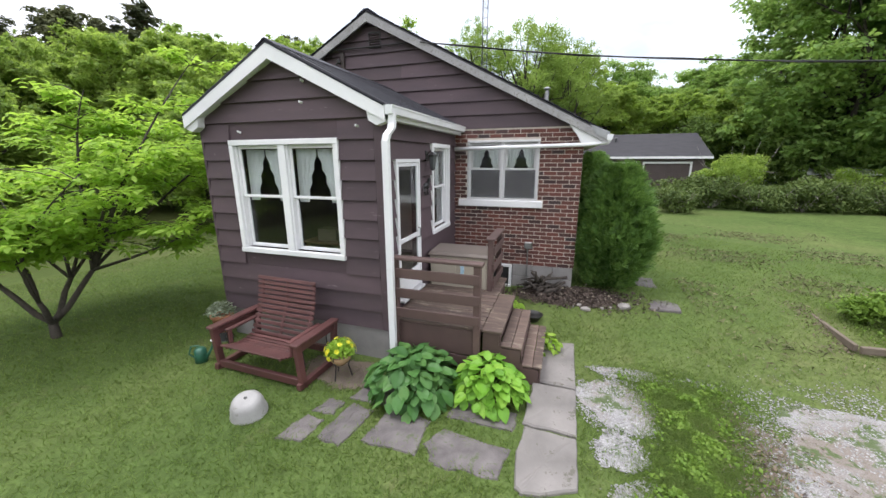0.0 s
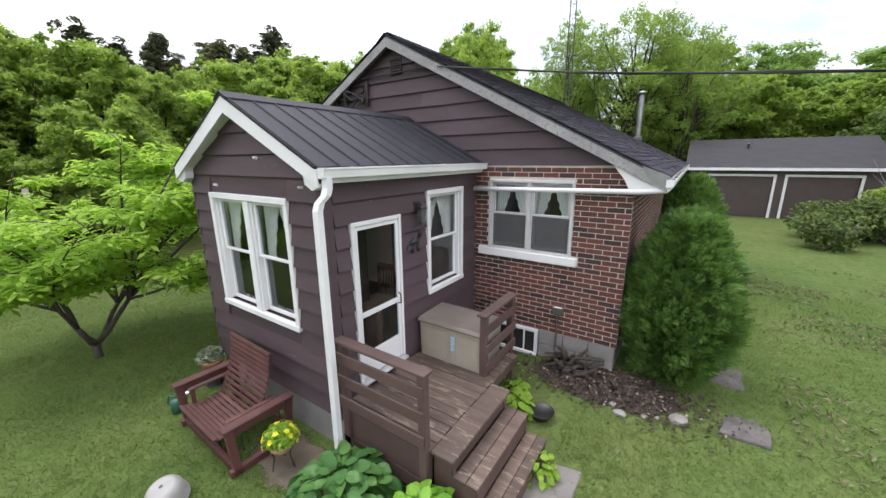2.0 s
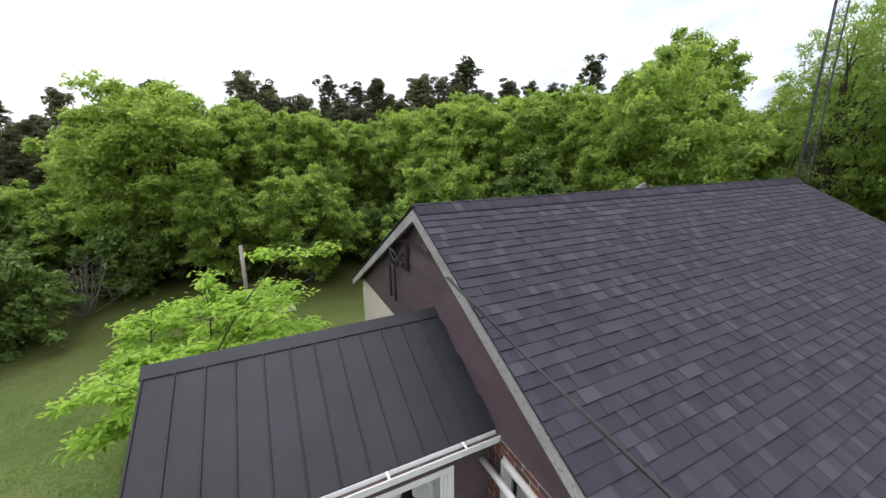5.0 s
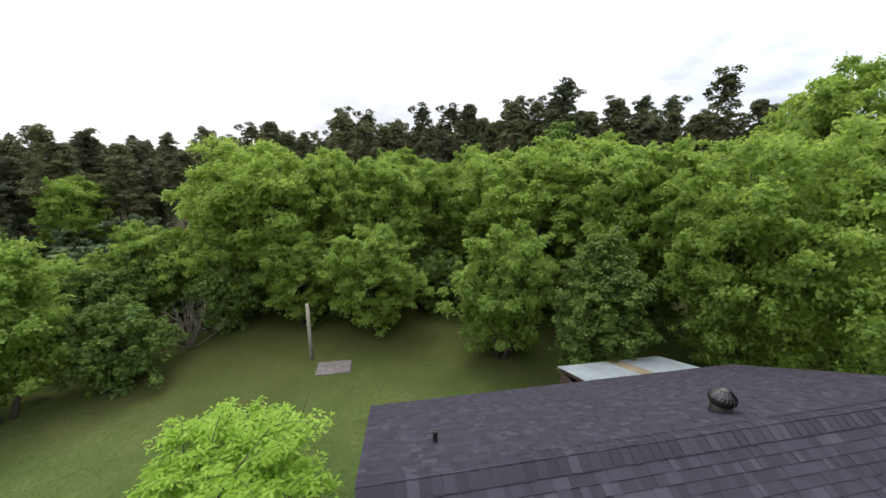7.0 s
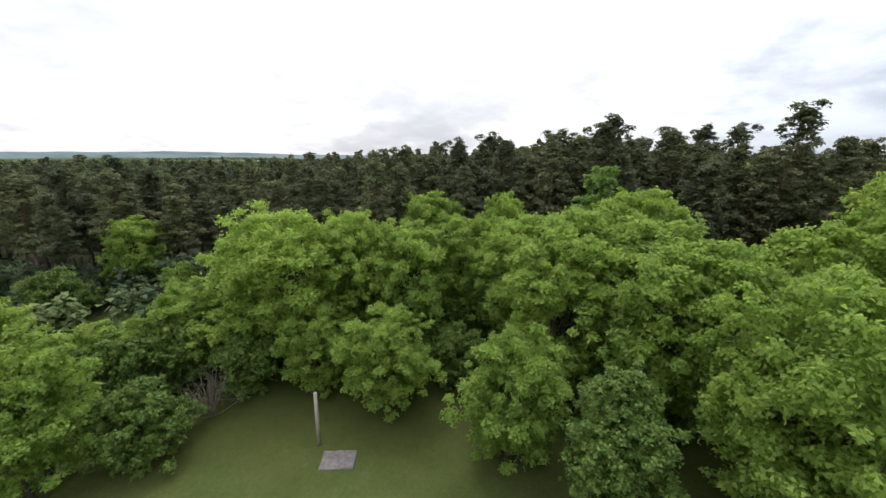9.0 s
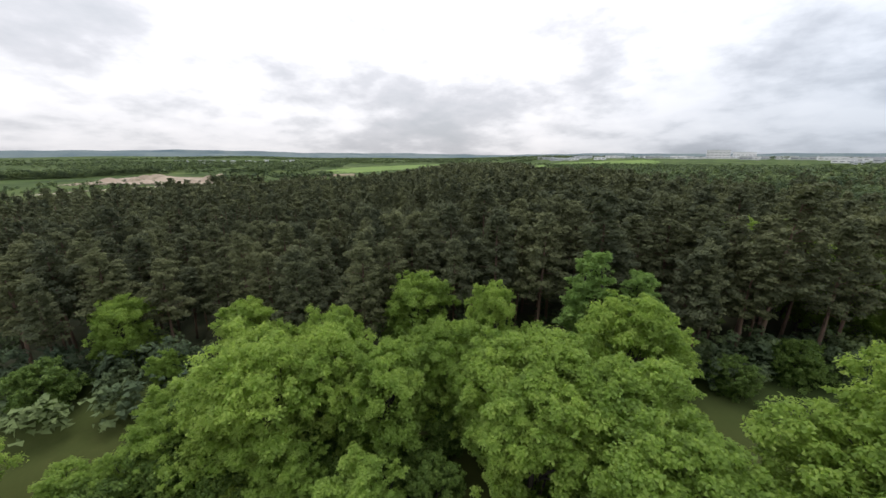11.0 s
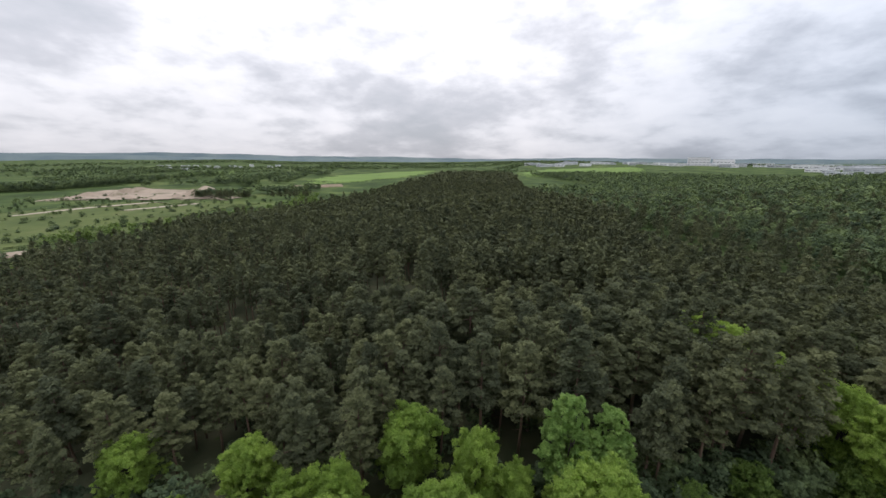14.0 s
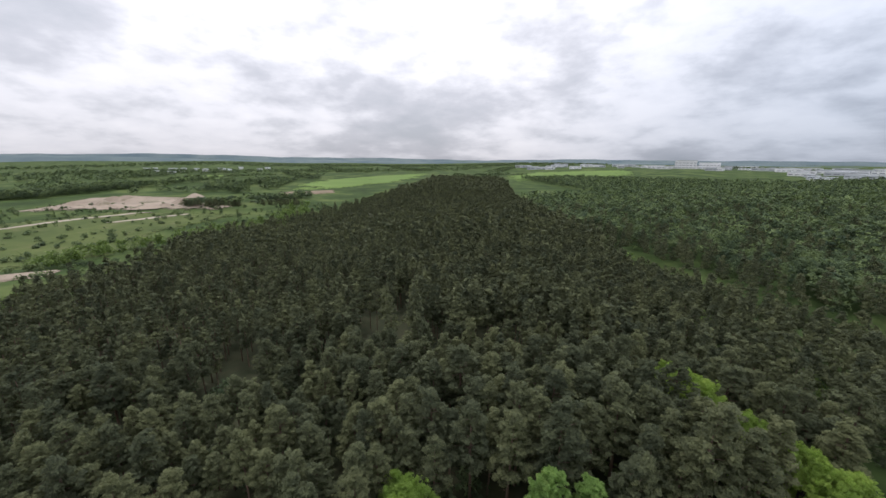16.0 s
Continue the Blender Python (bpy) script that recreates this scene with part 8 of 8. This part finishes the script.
def land(name, a, b, c3, s1, s2):
    def build(k):
        c = k.coords()
        col = k.mix(k.ramp(k.noise(c, s1, 5.0, 0.6), [(0.35, 0), (0.65, 1)]), a, b)
        col = k.mix(k.ramp(k.noise(c, s2, 5.0, 0.65), [(0.56, 0), (0.7, 0.8)]), col, c3)
        return frayed(k, plain(k, col, 0.95, 0, k.noise(c, s2 * 3, 4.0), 0.4, 0.5, 0.2), 0.74, 0.02, 0.15)
    return shader(name, build)


sand_mat = land("sand", (0.23, 0.185, 0.14), (0.34, 0.28, 0.22), (0.085, 0.095, 0.04), 0.03, 0.035)
field_mat = land("green_field", (0.110, 0.175, 0.040), (0.135, 0.205, 0.048), (0.12, 0.165, 0.05), 0.006, 0.02)
rough_mat = land("rough_meadow", (0.055, 0.080, 0.020), (0.098, 0.125, 0.034), (0.125, 0.115, 0.06), 0.03, 0.06)
plough_mat = land("brown_field", (0.19, 0.145, 0.10), (0.24, 0.19, 0.14), (0.15, 0.15, 0.08), 0.01, 0.03)
track_mat = land("track", (0.34, 0.29, 0.235), (0.42, 0.37, 0.31), (0.2, 0.2, 0.12), 0.05, 0.1)
draped("meadow", [(-150, -200), (-230, -150), (-300, -190), (-420, -150), (-440, -330), (-330, -380), (-180, -240)], rough_mat, "rough green meadow with worn patches", 0.3)
draped("sand_pit", [(-405, -420), (-418, -320), (-420, -180), (-450, -180), (-500, -255), (-570, -330), (-600, -420), (-560, -460), (-470, -430)], sand_mat, "pale sand pit with bare banks", 0.5, "sand pit")
draped("sand_pit", [(-152, -178), (-170, -158), (-186, -160), (-180, -180), (-165, -195)], sand_mat, "small bare sandy patch", 0.5, "sand pit")
draped("green_field", [(-640, -230), (-700, -130), (-900, -30), (-1350, 80), (-1560, 100), (-1250, -120), (-980, -250), (-760, -260)], field_mat, "bright green field beyond the pines", 0.6)
draped("green_field", [(-980, 260), (-1200, 820), (-1420, 900), (-1500, 500), (-1250, 300)], field_mat, "bright green field before the town", 0.6)
draped("brown_field", [(-560, -200), (-640, -120), (-700, -125), (-640, -228)], plough_mat, "bare brown strip of field", 0.7)
draped("green_field", [(-900, -560), (-1000, -480), (-1250, -560), (-1200, -700)], field_mat, "far green field", 0.6)
draped("green_field", [(-1650, -420), (-1600, -150), (-1850, -150), (-1950, -420)], field_mat, "far green field", 0.6)
draped("sand_track", [(-296, -322), (-350, -306), (-420, -260), (-424, -268), (-352, -316), (-296, -330)], track_mat, "sandy track across the meadow", 0.6, "track")
draped("sand_track", [(-330, -262), (-400, -215), (-405, -222), (-335, -270)], track_mat, "sandy track across the meadow", 0.6, "track")
strip_sheet("grass_ride", [(x, float(edge(GAP, x)) - 4.5, float(edge(GAP, x)) + 5.0) for x in range(-262, -28, 6)], rough_mat, "grassy ride between two woods", 0.2)

# spoil heaps in the pit
rng = np.random.default_rng(301)
for i in range(11):
    x, y = rng.uniform(-560, -440), rng.uniform(-400, -240)
    r, h = rng.uniform(9, 20), rng.uniform(3, 6.5)
    rows = []
    for f, zf in ((1.0, -0.1), (0.75, 0.2), (0.45, 0.68), (0.15, 0.97), (0.01, 1.0)):
        rows.append([(x + r * f * (1 + 0.2 * math.sin(a * 3 + i)) * math.cos(a), y + r * f * (1 + 0.15 * math.cos(a * 4 + i)) * math.sin(a), float(lay(x, y)) + h * zf + 1.5) for a in np.linspace(0, 6.2832, 15)])
    solid("sand_mound", Geo().grid(rows), sand_mat, "mound of pale sand in the pit", "mound", group="sand mounds", soft=True)

# little buildings among the pines
for x, y, w, d_, h, rz, nm, lab in ((-63.8, 25.5, 3.4, 4.6, 2.6, 8, "wood_shed", "small shed with a brown roof among the pines"), (-87.5, 34.8, 2.4, 2.4, 1.6, 20, "wood_shed", "small grey hut among the pines"), (-75, -44, 2.6, 3.4, 2.2, 30, "wood_shed", "small shed under the pines")):
    o = thing(nm, x, y, float(lay(x, y)), rz, lab, "shed")
    part("wall", Geo().box(-w / 2, w / 2, -d_ / 2, d_ / 2, 0, h - 0.4), timber, o)
    part("roof", Geo().prism([(-w / 2 - 0.2, h - 0.5), (0, h), (w / 2 + 0.2, h - 0.5), (w / 2 + 0.2, h - 0.42), (0, h + 0.08), (-w / 2 - 0.2, h - 0.42)], "y", -d_ / 2 - 0.2, d_ / 2 + 0.2), lid_brown if h > 1.8 else sheet_metal, o)

# town: sheds and blocks with window bands
far_white = worn("far_white_wall", (0.62, 0.63, 0.65), (0.74, 0.74, 0.76), 0.02, (1, 1, 1), 0.7, 0.2, 0.0, 0.08)
far_grey = worn("far_grey_wall", (0.36, 0.38, 0.41), (0.50, 0.52, 0.55), 0.02, (1, 1, 1), 0.7, 0.2, 0.0, 0.15)
far_window = worn("far_window", (0.10, 0.12, 0.14), (0.16, 0.18, 0.20), 0.05, (1, 1, 1), 0.3, 0.2, 0.0, 0.1)


def far_block(x, y, w, d_, h, rz, mat, rows_n, cols, label):
    o = thing("far_building", x, y, float(lay(x, y)), rz, label, "building", "buildings of the far town")
    part("wall", Geo().box(-w / 2, w / 2, -d_ / 2, d_ / 2, -3, h), mat, o)
    part("roof", Geo().box(-w / 2 - 0.5, w / 2 + 0.5, -d_ / 2 - 0.5, d_ / 2 + 0.5, h, h + 0.8), far_grey, o)
    for r in range(rows_n):
        for c in range(cols):
            a = -w / 2 + (c + 0.5) * w / cols
            z0 = 3 + r * (h - 4) / max(rows_n, 1)
            part("window", Geo().box(a - w / cols * 0.34, a + w / cols * 0.34, -d_ / 2 - 0.15, -d_ / 2 - 0.02, z0, z0 + 2.0), far_window, o)


far_block(-1600, 1260, 84, 45, 36, 50, far_white, 3, 6, "large white block on the edge of the far town")
far_block(-1545, 1330, 78, 40, 28, 50, far_white, 2, 6, "large white block on the edge of the far town")
rng = np.random.default_rng(302)
for i in range(64):
    az = rng.uniform(0.28, 0.98)
    dist = rng.uniform(1750, 2400)
    x, y = -dist * math.cos(az), dist * math.sin(az)
    far_block(x, y, rng.uniform(25, 80), rng.uniform(20, 40), rng.uniform(6, 12), math.degrees(math.pi / 2 - az) + rng.uniform(-25, 25), far_white if rng.random() < 0.55 else far_grey, 1, 3, "low pale building in the far town")
for i in range(26):
    az = rng.uniform(0.85, 1.05)
    dist = rng.uniform(1300, 1750)
    x, y = -dist * math.cos(az), dist * math.sin(az)
    far_block(x, y, rng.uniform(25, 70), rng.uniform(20, 40), rng.uniform(6, 11), math.degrees(math.pi / 2 - az) + rng.uniform(-25, 25), far_white if rng.random() < 0.4 else far_grey, 1, 3, "low pale building in the far town")
for i in range(16):
    az = rng.uniform(-0.62, -0.35)
    dist = rng.uniform(1500, 2000)
    x, y = -dist * math.cos(az), dist * math.sin(az)
    far_block(x, y, rng.uniform(12, 34), rng.uniform(10, 20), rng.uniform(5, 9), rng.uniform(0, 90), far_white, 1, 2, "white farm building far off")

# hills at the horizon, haze painted in as blue-grey colour and some glow
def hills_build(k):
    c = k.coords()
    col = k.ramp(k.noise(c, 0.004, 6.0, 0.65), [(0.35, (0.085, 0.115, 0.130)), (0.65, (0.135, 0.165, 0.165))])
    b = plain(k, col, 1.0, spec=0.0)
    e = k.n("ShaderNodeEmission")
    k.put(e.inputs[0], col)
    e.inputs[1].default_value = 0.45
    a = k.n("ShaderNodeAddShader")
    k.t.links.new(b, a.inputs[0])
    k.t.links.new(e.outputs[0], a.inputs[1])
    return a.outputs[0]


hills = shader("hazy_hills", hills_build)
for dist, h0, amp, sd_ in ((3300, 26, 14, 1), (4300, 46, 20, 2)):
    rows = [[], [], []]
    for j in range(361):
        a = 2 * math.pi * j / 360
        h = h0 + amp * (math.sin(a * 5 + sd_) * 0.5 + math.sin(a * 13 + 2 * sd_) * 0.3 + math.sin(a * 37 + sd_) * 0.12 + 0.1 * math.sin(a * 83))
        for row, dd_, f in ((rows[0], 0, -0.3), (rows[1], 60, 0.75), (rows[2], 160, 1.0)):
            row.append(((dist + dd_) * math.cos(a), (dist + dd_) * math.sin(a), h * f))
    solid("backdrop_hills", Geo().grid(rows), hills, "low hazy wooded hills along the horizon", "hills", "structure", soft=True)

# ---------- bricks and shingles ----------
BH, BL, JT = 0.069, 0.232, 0.012
rnd = random.Random(17)
half = Geo().box(-BL / 4 + JT / 4, BL / 4 - JT / 4, -0.012, 0.012, -BH / 2, BH / 2, 0.003).mesh("brick", brick_red)
sizes = {}


def brick_of(w):
    key = round(w, 3)
    if key not in sizes:
        sizes[key] = Geo().box(-key / 2, key / 2, -0.012, 0.012, -BH / 2, BH / 2, 0.003).mesh("brick", brick_red)
    return sizes[key]


holes = [(MW[0] - 0.005, MW[1] + 0.005, 1.92, MW[3] + 0.0), (0.08, 1.85, 1.92, 2.06), (-3.1, 0.0, 0.0, 9.0)]
z = 0.705 + BH / 2
row = 0
while z < 3.48:
    off = 0 if row % 2 == 0 else (BL + JT) / 2
    x = 0.005 - off
    while x < WX1:
        a, b = max(x, 0.004), min(x + BL, WX1 - 0.002)
        segs = [(a, b)]
        for h in holes[:2]:
            if z + BH / 2 > h[2] and z - BH / 2 < h[3]:
                segs = [s for p, q in segs for s in ((p, min(q, h[0])), (max(p, h[1]), q)) if s[1] - s[0] > 0.03]
        for p, q in segs:
            if q - p > 0.03:
                piece("brick", brick_of(round((q - p) / 0.02) * 0.02 - 0.001 if q - p < BL - 0.004 else BL), brick_wall, pose((p + q) / 2, rnd.uniform(-0.0015, 0.0015), z))
        x += BL + JT
    z += BH + JT
    row += 1
# the rest of the bricks, along the side
g = Geo()
z, row = 0.705 + BH / 2, 0
while z < 3.40:
    y = 0.012 - (0 if row % 2 else (BL + JT) / 2)
    while y < WY1:
        a, b = max(y, 0.014), min(y + BL, WY1)
        if b - a > 0.04:
            g.box(WX1 - 0.02, WX1 - 0.001, a, b, z - BH / 2, z + BH / 2)
        y += BL + JT
    z += BH + JT
    row += 1
tagged(part("bricks", g, brick_red, side_wall), "", "", "", "stuff")

# shingles
EXPO = 0.143
rnd = random.Random(23)
tabs = {}


butt_dark = worn("shingle_butt_edge", (0.014, 0.014, 0.016), (0.022, 0.022, 0.024), 8.0, (1, 1, 1), 0.95, 60, 0.2, 0.0)


def butt_edges(me, along=None):
    """Colours the cut lower edge of a tab dark for the course's shadow line."""
    me.materials.append(butt_dark)
    for p in me.polygons:
        if along is None and p.normal.y > 0.9 or along is not None and p.normal.dot(Vector(along if p.center.x > RX else (-along[0], 0, along[2]))) > 0.97:
            p.material_index = 1


def tab_mesh(w):
    key = round(w, 2)
    if key not in tabs:
        me = Geo().box(-key / 2 + 0.0004, key / 2 - 0.0004, -0.16, 0.0, -0.001, 0.0115).mesh("shingle", shingle_grit)
        butt_edges(me)
        tabs[key] = me
    return tabs[key]


tilt_dn = 4.5
rest = Geo()
count = 0
rows_n = int(LEN / EXPO) + 1
for right in (True, False):
    d = 1 if right else -1
    for r in range(rows_n):
        s = LEN + 0.012 - r * EXPO
        if s < 0.05:
            break
        y = Y0 - 0.01
        while y < Y1:
            w = rnd.choice((0.08, 0.10, 0.12, 0.14, 0.17, 0.21))
            w = min(w, Y1 - y)
            if w < 0.03:
                break
            raised = rnd.random() < 0.5
            lift = 0.005 + (0.0055 if raised else 0.0)
            px_, py_, pz_ = slope_pt(s, y + w / 2, right, lift)
            # local x along the house, local y up the slope's fall line
            if right:
                m = Matrix.Translation((px_, py_, pz_)) @ Matrix(((0, 1 / math.hypot(1, SL), SL / math.hypot(1, SL), 0), (1, 0, 0, 0), (0, -SL / math.hypot(1, SL), 1 / math.hypot(1, SL), 0), (0, 0, 0, 1)))
            else:
                m = Matrix.Translation((px_, py_, pz_)) @ Matrix(((0, -1 / math.hypot(1, SL), -SL / math.hypot(1, SL), 0), (-1, 0, 0, 0), (0, -SL / math.hypot(1, SL), 1 / math.hypot(1, SL), 0), (0, 0, 0, 1)))
            m = m @ pose(0, 0, 0, tilt_dn, 0, 0)
            near = right and 0.2 < y < 3.6 and 1.2 < s < 4.2
            if near and count < 300:
                piece("shingle", tab_mesh(w), roof, m)
                count += 1
            else:
                rest.box(-w / 2 + 0.0004, w / 2 - 0.0004, -0.16, 0.0, -0.001, 0.0115, m=m)
            y += w
more_tabs = tagged(part("shingles", rest, shingle_grit, roof), "", "", "", "stuff")
butt_edges(more_tabs.data, (math.cos(math.atan(SL) - 0.0785), 0, -math.sin(math.atan(SL) - 0.0785)))
# ridge caps
for i in range(int((Y1 - Y0) / 0.15)):
    y = Y0 + i * 0.15
    g = Geo()
    a = 0.22
    rows = []
    for yy, lf in ((y, 0.036), (y + 0.19, 0.022)):
        rows.append([(RX + a * q, yy, RZ - SL * a * (math.hypot(q, 0.3) - 0.3) / 0.744 + lf) for q in (-1.0, -0.7, -0.4, -0.15, 0.15, 0.4, 0.7, 1.0)])
    g.grid(rows)
    part("ridge_shingle", g, shingle_grit, roof)
